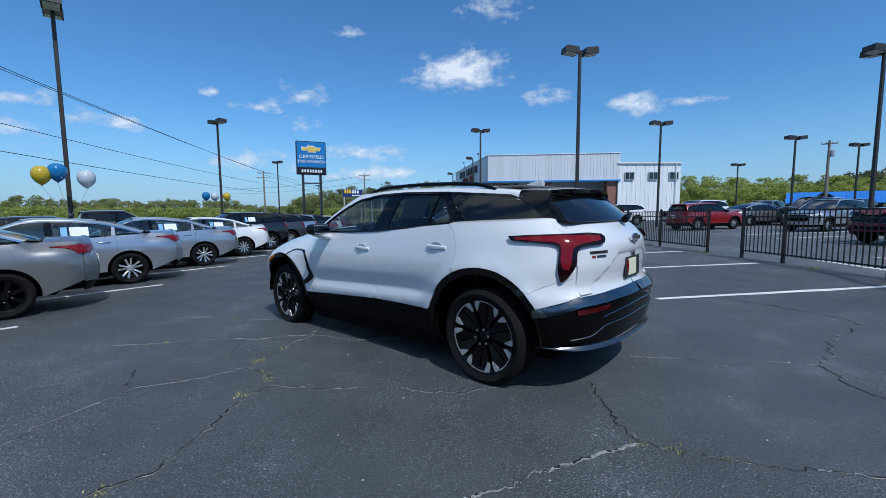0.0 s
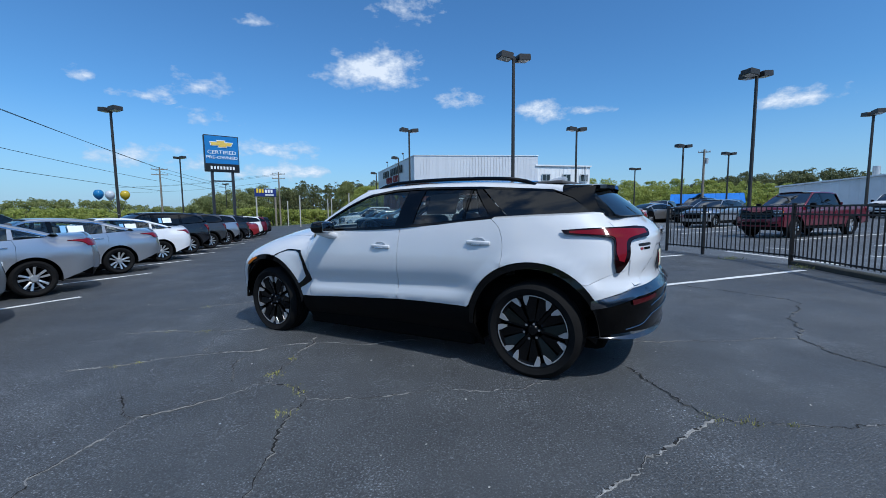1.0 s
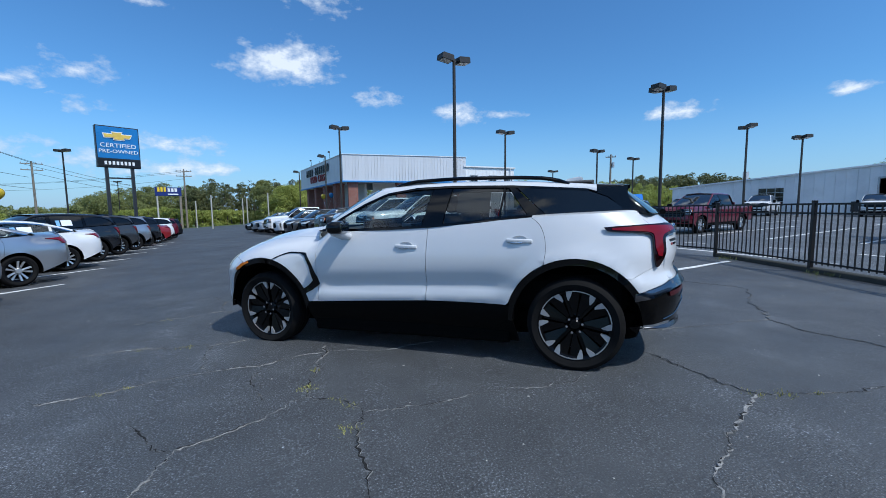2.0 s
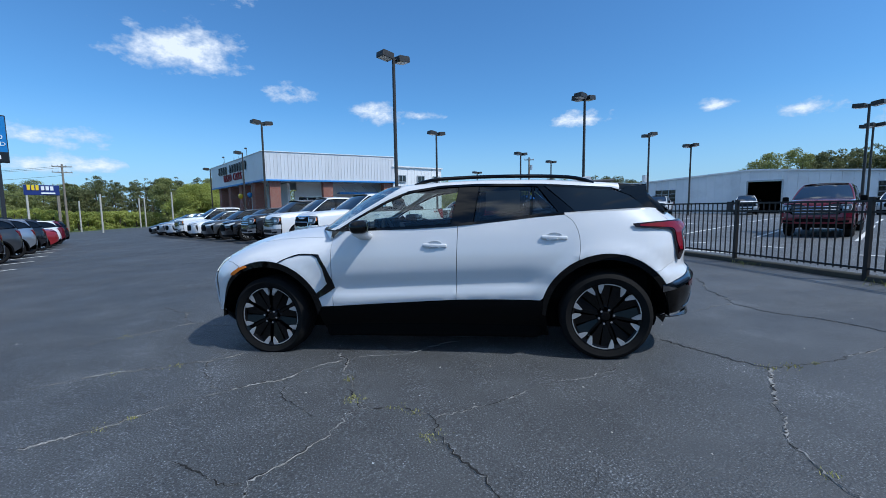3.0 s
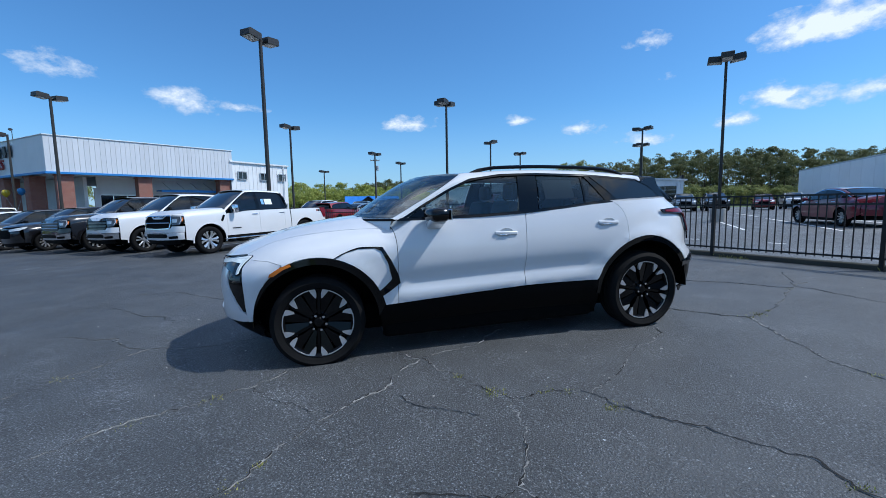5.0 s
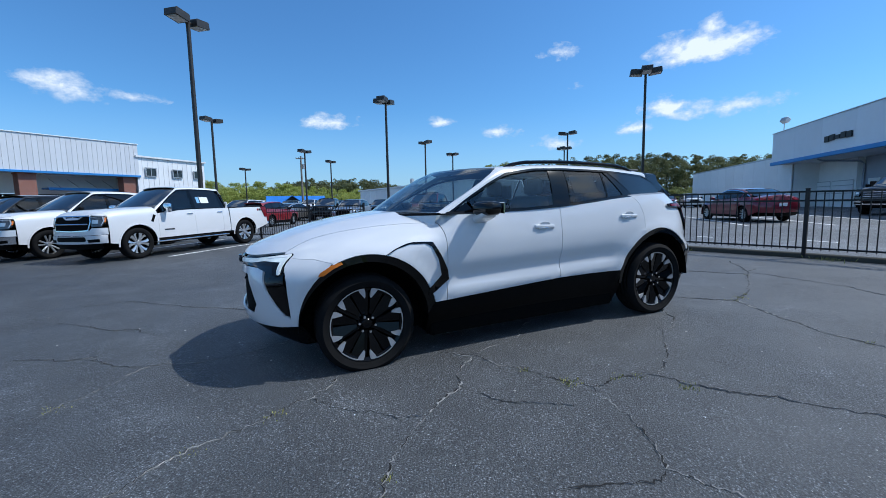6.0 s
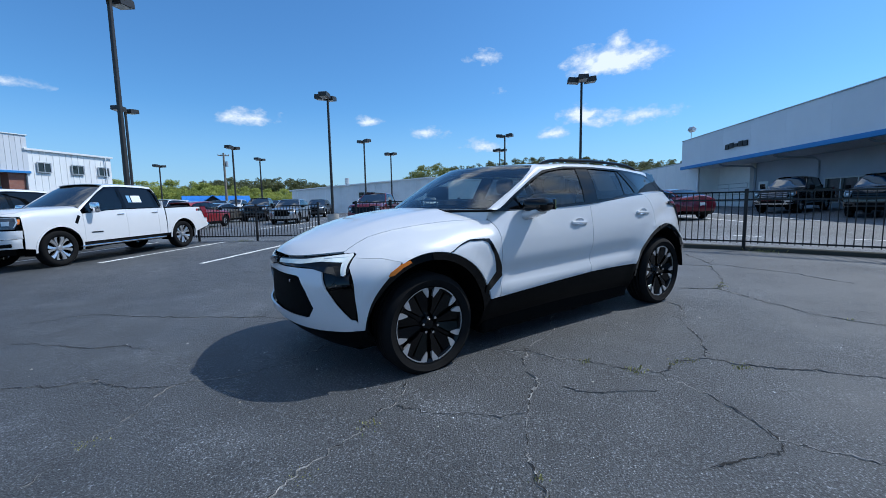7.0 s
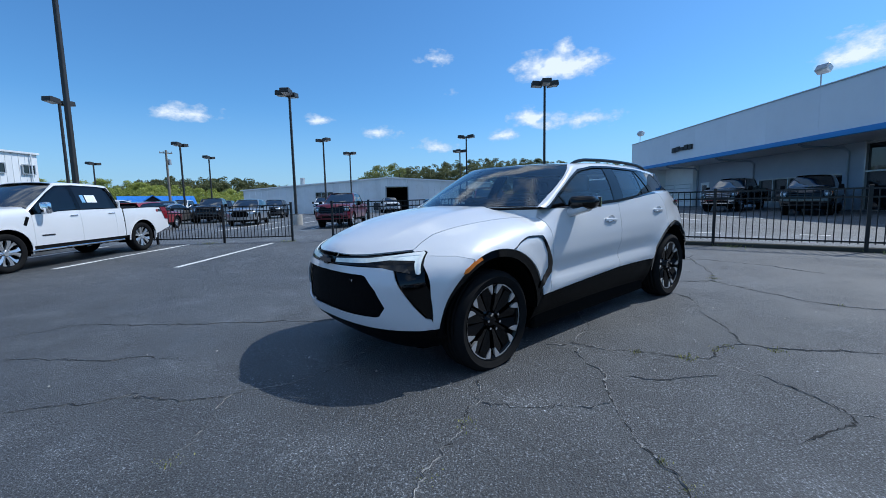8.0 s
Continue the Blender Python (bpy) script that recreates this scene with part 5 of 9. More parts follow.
woods("east_woods", EAST, 112, 16, -1, M_LEAF_PINE, "tall dark pine wood behind the service shop", 5.5, 0.29, 4.6, 4, seed=7, low=0.80)
woods("east_woods", [(69.6, 8.6), (70.5, 10.6), (71.9, 11.2), (73.2, 12.4), (74.4, 12.5), (75.6, 11.2)], 108, 6, -1, M_LEAF_MID, "lighter broadleaf trees beside the pines", 5.5, 0.25, 6, 2, seed=8, low=0.9)
woods("east_woods", [(80, 4.6), (84, 6.2), (88, 5.0), (98, 4.4)], 104, 3, -1, M_LEAF_MID, "young broadleaf growth at the foot of the pines", 5, 0.27, 4, 2, seed=18)
woods("south_woods", [(116, 12), (180, 11), (300, 10)], 150, 20, -1, M_LEAF_MID, "wooded surroundings of the lot", 1.2, 1.0, 9, 1, seed=9)


def tree(x, y, h, w, mat, label, seed):
    rng = np.random.default_rng(seed)
    z = gz(x, y) - 0.1
    T = thing("tree", label, "tree", pose(x, y, z), "trees by the showroom")
    bm = bmesh.new()
    tube(bm, [(0, 0, -0.3), (0.05, 0, h * 0.3), (0.0, 0.1, h * 0.8)], 0.22, 9, 0.06)
    lumps = [crown_lumps(rng, 0, 0, 0.2, h, w) for _ in range(3)]
    cs, rs = np.concatenate([c for c, _ in lumps]), np.concatenate([r for _, r in lumps])
    for c in cs[:9]:
        tube(bm, [(0, 0, h * 0.28), (c[0] * 0.5, c[1] * 0.5, h * 0.28 + (c[2] - h * 0.28) * 0.6), tuple(c)], 0.09, 6, 0.02)
    part("trunk", bm, M_BARK, T, smooth=60)
    V, F = leaf_cloud(rng, cs, rs * 0.9, 5.5, 0.16)
    part("crown", mesh_from("crown", V, F, mat), None, T)


tree(0.6, 74, 6.4, 6.6, M_LEAF_BRIGHT, "round spring green tree beside the showroom", 31)
tree(2.8, 78, 6.6, 6.5, M_LEAF_BRIGHT, "broad spring green tree behind the showroom", 32)
tree(-3.3, 88, 8.4, 5.4, M_LEAF_MID, "darker green tree at the lot end", 33)
tree(4.2, 80, 7.5, 7.0, M_LEAF_MID, "tall green tree behind the showroom", 34)

# ---- vehicle bodies: half-width of the lower body and of the cabin over (x forward, z up) ----
class Shape:
    """Tables of a body: xw width, zb upright profile, xf nose, xr tail, zt hood or deck height, cabin tables."""

    def __init__(self, xw, zb, xf, xr, zt, lf, nf, lr, nr, ht, nt, cz, cx, ws, ws_bow, bl, bl_bow, rz, roof_bow):
        def table(t):
            return (np.array([p[0] for p in t]), np.array([p[1] for p in t]))
        self.xw, self.zb, self.xf, self.xr, self.zt = table(xw), table(zb), table(xf), table(xr), table(zt)
        self.cz, self.cx, self.ws, self.bl, self.rz = table(cz), table(cx), table(ws), table(bl), table(rz)
        self.lf, self.nf, self.lr, self.nr, self.ht, self.nt = lf, nf, lr, nr, ht, nt
        self.ws_bow, self.bl_bow, self.roof_bow = ws_bow, bl_bow, roof_bow

    def tab(self, t, x):
        a, b = t
        x = np.asarray(x, float)
        # smooth (monotone cubic) interpolation
        d = np.diff(b) / np.diff(a)
        m = np.concatenate([[d[0]], np.where(d[:-1] * d[1:] > 0, 2 * d[:-1] * d[1:] / (d[:-1] + d[1:] + 1e-12), 0), [d[-1]]])
        i = np.clip(np.searchsorted(a, x) - 1, 0, len(a) - 2)
        h = a[i + 1] - a[i]
        s = np.clip((x - a[i]) / h, 0, 1)
        return (1 + 2 * s) * (1 - s) ** 2 * b[i] + s * (1 - s) ** 2 * h * m[i] + s * s * (3 - 2 * s) * b[i + 1] + s * s * (s - 1) * h * m[i + 1]

    def side(self, x, z):
        """Half-width of the lower body."""
        x, z = np.asarray(x, float), np.asarray(z, float)
        y = self.tab(self.xw, x) * self.tab(self.zb, z)
        f, r = self.tab(self.xf, z), self.tab(self.xr, z)
        u = np.clip((x - (f - self.lf)) / self.lf, 0, 1)
        y = y * (1 - u ** self.nf) ** (1 / self.nf)
        u = np.clip(((r + self.lr) - x) / self.lr, 0, 1)
        y = y * (1 - u ** self.nr) ** (1 / self.nr)
        if self.zt is not None:
            t = self.tab(self.zt, x)
            u = np.clip((z - (t - self.ht)) / self.ht, 0, 1)
            y = y * (1 - u ** self.nt) ** (1 / self.nt)
        return y + self.crease(x, z)

    def crease(self, x, z):
        return 0.0

    def nose(self, y, z):
        """x of the front at half-width y."""
        return self._find(np.abs(y), z, self.tab(self.xf, z) - self.lf, self.tab(self.xf, z), True)

    def tail(self, y, z):
        r = self.tab(self.xr, z)
        return self._find(np.abs(y), z, r, r + self.lr, False)

    def _find(self, y, z, lo, hi, front):
        lo, hi = np.array(lo, float) + 0 * y, np.array(hi, float) + 0 * y
        for _ in range(30):
            m = (lo + hi) / 2
            inside = self.side(m, z) >= y
            if front:
                lo, hi = np.where(inside, m, lo), np.where(inside, hi, m)
            else:
                hi, lo = np.where(inside, m, hi), np.where(inside, lo, m)
        return (lo + hi) / 2

    def top(self, x, y):
        """Height of the hood or deck at half-width y."""
        y = np.abs(np.asarray(y, float))
        t = self.tab(self.zt, x)
        lo, hi = t - self.ht + 0 * y, t + 0 * y
        for _ in range(30):
            m = (lo + hi) / 2
            inside = self.side(x, m) >= y
            lo, hi = np.where(inside, m, lo), np.where(inside, hi, m)
        return (lo + hi) / 2

    def cabin(self, x, z):
        """Half-width of the cabin."""
        return self.tab(self.cz, z) * self.tab(self.cx, x)

    ws_wrap = 0.0       # how much more the windscreen bows towards its top

    def screen(self, y, z):
        """x of the windscreen."""
        bow = self.ws_bow + self.ws_wrap * np.clip((np.asarray(z) - 1.19) / 0.38, 0, 1)
        return self.tab(self.ws, z) - bow * (np.asarray(y) / 0.75) ** 2

    def backlight(self, y, z):
        return self.tab(self.bl, z) + self.bl_bow * (np.asarray(y) / 0.75) ** 2

    def roof(self, x, y):
        return self.tab(self.rz, x) - self.roof_bow * (np.abs(y) / 0.7) ** 2.6


HERO = Shape(
    xw=[(-2.5, 0.95), (-1.95, 0.965), (-1.55, 0.985), (-1.0, 0.968), (0.0, 0.955), (0.95, 0.965), (1.55, 0.985), (2.0, 0.98), (2.5, 0.965)],
    zb=[(0.1, 0.90), (0.3, 0.95), (0.5, 0.978), (0.62, 0.984), (0.78, 1.0), (0.92, 0.996), (1.05, 0.975), (1.18, 0.942), (1.3, 0.90)],
    xf=[(0.15, 2.24), (0.25, 2.33), (0.40, 2.40), (0.55, 2.425), (0.72, 2.42), (0.86, 2.40), (0.95, 2.36), (1.05, 2.27), (1.2, 2.0)],
    xr=[(0.15, -2.24), (0.28, -2.34), (0.42, -2.39), (0.58, -2.42), (0.72, -2.41), (0.80, -2.36), (0.95, -2.385), (1.08, -2.38), (1.16, -2.33), (1.24, -2.24), (1.32, -2.16)],
    zt=[(-2.5, 1.62), (0.6, 1.50), (0.95, 1.235), (1.2, 1.222), (1.55, 1.185), (1.9, 1.115), (2.15, 1.04), (2.3, 0.985), (2.43, 0.93)],
    lf=0.72, nf=2.5, lr=0.70, nr=2.7, ht=0.32, nt=2.3,
    cz=[(1.10, 0.925), (1.20, 0.898), (1.32, 0.85), (1.44, 0.785), (1.54, 0.715), (1.60, 0.655), (1.66, 0.58)],
    cx=[(-2.2, 0.66), (-1.95, 0.735), (-1.72, 0.80), (-1.45, 0.88), (-1.2, 0.94), (-0.8, 0.985), (-0.4, 1.0), (0.3, 0.995), (0.8, 0.965), (1.2, 0.93)],
    ws=[(1.15, 1.30), (1.22, 1.20), (1.335, 1.03), (1.45, 0.84), (1.53, 0.69), (1.58, 0.56), (1.62, 0.40)], ws_bow=0.28,
    bl=[(1.18, -2.32), (1.26, -2.24), (1.36, -2.12), (1.46, -1.99), (1.52, -1.90)], bl_bow=0.16,
    rz=[(-2.1, 1.478), (-1.9, 1.508), (-1.45, 1.562), (-0.95, 1.602), (-0.4, 1.618), (0.05, 1.612), (0.35, 1.598), (0.6, 1.575)], roof_bow=0.032)


def hero_crease(x, z):
    """Sculpted door flanks: a hollow under a rising line, and a soft shoulder."""
    low = 0.50 + 0.05 * np.clip((0.9 - x) / 2, 0, 1)
    mid = np.clip((x + 1.15) / 0.3, 0, 1) * np.clip((1.05 - x) / 0.3, 0, 1)
    hollow = -0.030 * np.exp(-((z - (low + 0.17)) / 0.085) ** 2) * mid
    lip = 0.018 * np.exp(-((z - (low + 0.06)) / 0.035) ** 2) * mid
    arch = 0.0
    for cx in (1.547, -1.547):
        r = np.hypot(x - cx, z - 0.375)
        arch = arch + 0.014 * np.exp(-((r - 0.575) / 0.036) ** 2) * np.clip((z - 0.25) / 0.2, 0, 1)
    a_, b_ = np.clip((-1.25 - x) / 0.6, 0, 1), np.clip((z - 0.60) / 0.55, 0, 1)
    tuck = -0.08 * a_ * a_ * (3 - 2 * a_) * b_ * b_ * (3 - 2 * b_)
    return hollow + lip + arch + tuck


HERO.crease = hero_crease
HERO.ws_wrap = 0.17


# ---- panels: a flat outline is filled with a fine net and laid on a curved surface ----
from mathutils.geometry import delaunay_2d_cdt


def bend(pts, n=6):
    """A smooth open line through the points."""
    P = np.array(pts, float)
    P = np.vstack([2 * P[0] - P[1], P, 2 * P[-1] - P[-2]])
    out = []
    for i in range(1, len(P) - 2):
        for k in range(n):
            t = k / n
            a, b, c, d = P[i - 1], P[i], P[i + 1], P[i + 2]
            out.append(0.5 * (2 * b + (c - a) * t + (2 * a - 5 * b + 4 * c - d) * t * t + (3 * b - a - 3 * c + d) * t ** 3))
    out.append(P[-2])
    return [tuple(p) for p in out]


def arc(cx, cz, r, a0, a1, n=18, r1=None):
    r1 = r if r1 is None else r1
    return [(cx + (r + (r1 - r) * i / n) * math.cos(radians(a0 + (a1 - a0) * i / n)), cz + (r + (r1 - r) * i / n) * math.sin(radians(a0 + (a1 - a0) * i / n))) for i in range(n + 1)]


def net(outline, step, inset=0.0):
    """Points and triangles that fill the outline."""
    P = np.array(outline, float)
    keep = [i for i in range(len(P)) if np.hypot(*(P[i] - P[i - 1])) > 1e-5]
    P = P[keep]
    area = 0.5 * np.sum(P[:, 0] * np.roll(P[:, 1], -1) - np.roll(P[:, 0], -1) * P[:, 1])
    if area < 0:
        P = P[::-1]
    if inset:
        e0, e1 = P - np.roll(P, 1, 0), np.roll(P, -1, 0) - P
        n0 = np.stack([-e0[:, 1], e0[:, 0]], 1) / (np.linalg.norm(e0, axis=1)[:, None] + 1e-9)
        n1 = np.stack([-e1[:, 1], e1[:, 0]], 1) / (np.linalg.norm(e1, axis=1)[:, None] + 1e-9)
        b = n0 + n1
        b /= np.maximum(np.sum(b * n0, 1, keepdims=True), 0.5)
        P = P + b * inset
    B = []
    for a, b in zip(P, np.roll(P, -1, 0)):
        n = max(1, int(np.ceil(np.hypot(*(b - a)) / step)))
        B += [a + (b - a) * k / n for k in range(n)]
    B = np.array(B)
    lo, hi = B.min(0), B.max(0)
    gx, gy = np.meshgrid(np.arange(lo[0] + step * 0.5, hi[0], step), np.arange(lo[1] + step * 0.5, hi[1], step))
    G = np.stack([gx.ravel(), gy.ravel()], 1)
    if len(G):
        x0, y0, x1, y1 = B[:, 0], B[:, 1], np.roll(B[:, 0], -1), np.roll(B[:, 1], -1)
        px, py = G[:, :1], G[:, 1:]
        cross = ((y0 > py) != (y1 > py)) & (px < (x1 - x0) * (py - y0) / (y1 - y0 + 1e-12) + x0)
        inside = cross.sum(1) % 2 == 1
        near = np.min(np.hypot(px - x0, py - y0), 1) < step * 0.45
        G = G[inside & ~near]
    V = [Vector(p) for p in np.vstack([B, G])]
    n = len(B)
    r = delaunay_2d_cdt(V, [(i, (i + 1) % n) for i in range(n)], [list(range(n))], 1, 1e-6)
    return np.array([(p.x, p.y) for p in r[0]]), [tuple(f) for f in r[2]]


def panel(name, outline, lay, mat, parent, label="", step=0.05, inset=0.0025, flange=0.014, mirror=1, whole=False, out=0.0, out_axis=None, smooth=42):
    """One sheet part. lay maps (n, 2) to (n, 3). mirror -1: the right-hand twin. whole: join both halves at y = 0."""
    P, T = net(outline, step, inset)
    X = np.array(lay(P), float)
    bm = bmesh.new()
    vs = [bm.verts.new(p) for p in X]
    for t in T:
        try:
            bm.faces.new([vs[i] for i in t])
        except ValueError:
            pass
    bm.normal_update()
    # outward: away from the car's core
    f_ref = sum(f.normal.dot(f.calc_center_median() - Vector((f.calc_center_median().x * 0.6, 0, 0.65))) * f.calc_area() for f in bm.faces)
    if f_ref < 0:
        bmesh.ops.reverse_faces(bm, faces=bm.faces[:])
        bm.normal_update()
    if out:
        for v in bm.verts:
            v.co += v.normal * out
    if whole:
        for v in bm.verts:
            if abs(v.co.y) < 0.004:
                v.co.y = 0
    if flange:
        edges = [e for e in bm.edges if e.is_boundary and not (whole and all(abs(v.co.y) < 1e-4 for v in e.verts))]
        nrm = {v: v.normal.copy() for v in bm.verts}
        r = bmesh.ops.extrude_edge_only(bm, edges=edges)
        for v in (g for g in r["geom"] if isinstance(g, bmesh.types.BMVert)):
            other = min((o for e in v.link_edges for o in [e.other_vert(v)] if o in nrm), key=lambda o: (o.co - v.co).length)
            v.co -= nrm[other] * flange
    if whole:
        for v in bm.verts:
            if abs(v.co.y) < 0.004:
                v.co.y = 0
        geo = bmesh.ops.duplicate(bm, geom=bm.verts[:] + bm.edges[:] + bm.faces[:])["geom"]
        fs = [g for g in geo if isinstance(g, bmesh.types.BMFace)]
        for v in (g for g in geo if isinstance(g, bmesh.types.BMVert)):
            v.co.y = -v.co.y
        bmesh.ops.reverse_faces(bm, faces=fs)
        bmesh.ops.remove_doubles(bm, verts=[v for v in bm.verts if abs(v.co.y) < 1e-4], dist=0.0006)
    elif mirror < 0:
        for v in bm.verts:
            v.co.y = -v.co.y
        bmesh.ops.reverse_faces(bm, faces=bm.faces[:])
    return part(name, bm, mat, parent, label, smooth)


def lathe(profile, n=48, axis="Y", a0=0.0, a1=360.0):
    """Turns (radius, offset) points round the y axis."""
    bm = bmesh.new()
    full = abs(a1 - a0) >= 359.9
    k = n if full else n + 1
    rings = []
    for i in range(k):
        a = radians(a0 + (a1 - a0) * i / n)
        rings.append([bm.verts.new((r * math.cos(a), o, r * math.sin(a))) for r, o in profile])
    for i in range(n):
        A, B = rings[i], rings[(i + 1) % k]
        for j in range(len(profile) - 1):
            bm.faces.new((A[j], A[j + 1], B[j + 1], B[j]))
    bmesh.ops.recalc_face_normals(bm, faces=bm.faces)
    return bm


def ruled(curve_a, curve_b, mat, parent, name, bulge=0.02, n=6, label="", mirror=1, centre=(0, 0, 0.7)):
    """A gently rounded strip between two lines in space."""
    A, B = np.array(curve_a, float), np.array(curve_b, float)
    bm = bmesh.new()
    rows = []
    for a, b in zip(A, B):
        mid = (a + b) / 2
        o = mid - np.array([mid[0], 0, centre[2]])
        o[0] = 0
        ln = np.linalg.norm(b - a)
        d = (b - a) / (ln + 1e-9)
        o = o - d * (o @ d)
        o = o / (np.linalg.norm(o) + 1e-9)
        rows.append([bm.verts.new(a + (b - a) * (k / n) + o * bulge * 4 * (k / n) * (1 - k / n)) for k in range(n + 1)])
    for r, s in zip(rows, rows[1:]):
        for k in range(n):
            bm.faces.new((r[k], r[k + 1], s[k + 1], s[k]))
    if mirror < 0:
        for v in bm.verts:
            v.co.y = -v.co.y
    bm.normal_update()
    if sum(f.normal.dot(f.calc_center_median() - Vector((f.calc_center_median().x * 0.6, 0, centre[2]))) for f in bm.faces) < 0:
        bmesh.ops.reverse_faces(bm, faces=bm.faces[:])
    return part(name, bm, mat, parent, label, 60)


def rounded_box(c, s, r=0.03, seg=2, rot=None):
    bm = bmesh.new()
    m = Matrix.Translation(c) @ (rot if rot is not None else Matrix()) @ Matrix.Diagonal((*s, 1))
    bmesh.ops.create_cube(bm, size=1.0, matrix=m)
    bmesh.ops.bevel(bm, geom=bm.edges[:], offset=r, segments=seg, affect="EDGES", profile=0.5)
    return bm


# ---- vehicle materials ----
def car_paint(name, color, metal=0.0, rough=0.35, flake=0.05):
    return material(name, color, rough, metal, vary=0.02, scale=1.5, grain=flake, grain_scale=900, coat=1.0, spec=0.5)


P_WHITE = car_paint("pearl_white_paint", (0.67, 0.685, 0.705), 0.0, 0.34)
P_WHITE_PLAIN = car_paint("white_paint", (0.73, 0.735, 0.74), 0.0, 0.35, 0.0)
P_SILVER = car_paint("silver_paint", (0.46, 0.475, 0.50), 0.8, 0.28)
P_GREY = car_paint("warm_grey_paint", (0.27, 0.265, 0.26), 0.7, 0.35)
P_DARKGREY = car_paint("dark_grey_paint", (0.06, 0.063, 0.068), 0.5, 0.35)
P_BLACK = car_paint("black_paint", (0.008, 0.008, 0.010), 0.0, 0.25, 0.0)
P_RED = car_paint("deep_red_paint", (0.14, 0.004, 0.018), 0.35, 0.3)
P_BRIGHTRED = car_paint("bright_red_paint", (0.24, 0.010, 0.014), 0.1, 0.3)
P_NAVY = car_paint("navy_paint", (0.015, 0.025, 0.06), 0.4, 0.3)
M_GLOSSBLACK = material("gloss_black_trim", (0.0015, 0.0015, 0.0018), 0.06, spec=0.45, vary=0.1, scale=2)
M_PLASTIC = material("black_plastic", (0.0025, 0.0025, 0.0028), 0.5, spec=0.12, vary=0.2, scale=8, bump=0.15, bump_scale=300)
M_BUMPER = material("gloss_black_bumper", (0.0012, 0.0012, 0.0014), 0.10, spec=0.22, vary=0.1, scale=2)
M_UNDER = material("underbody_black", (0.003, 0.003, 0.003), 0.9, spec=0.1)
M_RUBBER = material("tyre_rubber", (0.009, 0.009, 0.0095), 0.8, spec=0.15, vary=0.2, scale=10, bump=0.2, bump_scale=120, stain=(0.02, 0.019, 0.017), stain_scale=4, stain_amount=0.3)
M_RIMBLACK = material("black_alloy", (0.003, 0.003, 0.0035), 0.18, spec=0.28)
M_ALLOY = material("machined_alloy", (0.62, 0.63, 0.65), 0.30, metal=0.7, vary=0.05, scale=20)
M_POLISHED = material("polished_alloy", (0.60, 0.61, 0.62), 0.28, metal=0.8, vary=0.08, scale=20)
M_CHROME = material("chrome", (0.75, 0.76, 0.78), 0.08, metal=1.0)
M_REDLENS = material("red_lens", (0.17, 0.004, 0.010), 0.06, spec=0.35, vary=0.12, scale=14)
M_DARKREDLENS = material("smoked_red_lens", (0.055, 0.002, 0.004), 0.06, coat=0.2)
M_LAMPCASE = material("smoked_lamp_housing", (0.008, 0.0015, 0.002), 0.08, spec=0.4)
M_AMBER = material("amber_lens", (0.75, 0.20, 0.02), 0.15, coat=0.6)
M_CLEARLENS = material("clear_lens", (0.60, 0.63, 0.64), 0.10, metal=0.3, coat=0.8, vary=0.25, scale=25)
M_SATIN = material("satin_silver_trim", (0.13, 0.132, 0.14), 0.20, metal=0.9, vary=0.08, scale=4)
M_DARKCHROME = material("smoked_chrome", (0.22, 0.22, 0.23), 0.14, metal=1.0, vary=0.1, scale=3)
# gloss black ledge; metal base put in for its bright sky reflection
M_LEDGE = material("gloss_black_ledge", (0.19, 0.19, 0.20), 0.13, metal=1.0, vary=0.1, scale=3)
M_SMOKELENS = material("smoked_lens", (0.008, 0.009, 0.010), 0.10, spec=0.3, coat=0.0, vary=0.4, scale=12)
M_HEADLAMP = material("smoked_headlamp", (0.11, 0.115, 0.12), 0.10, metal=0.5, coat=0.4, vary=0.5, scale=16)
M_DRL = material("frosted_light_strip", (0.80, 0.85, 0.80), 0.40, coat=0.5, vary=0.25, scale=9)
M_DRL_EDGE = material("bright_light_guide", (0.86, 0.88, 0.86), 0.25, coat=0.6)
M_GRILLE = material("grille_mesh_black", (0.003, 0.003, 0.0033), 0.8, spec=0.1, vary=0.3, scale=60, bump=0.5, bump_scale=70)
M_SEAT = material("dark_seat_fabric", (0.085, 0.085, 0.088), 0.8, vary=0.2, scale=20)
M_GLASS_PRIV = material("privacy_glass", (0.004, 0.0045, 0.005), 0.03, spec=0.5, ior=1.55)
M_GLASS_FLEET = material("dark_reflecting_glass", (0.012, 0.014, 0.016), 0.03, spec=0.5, ior=2.5)


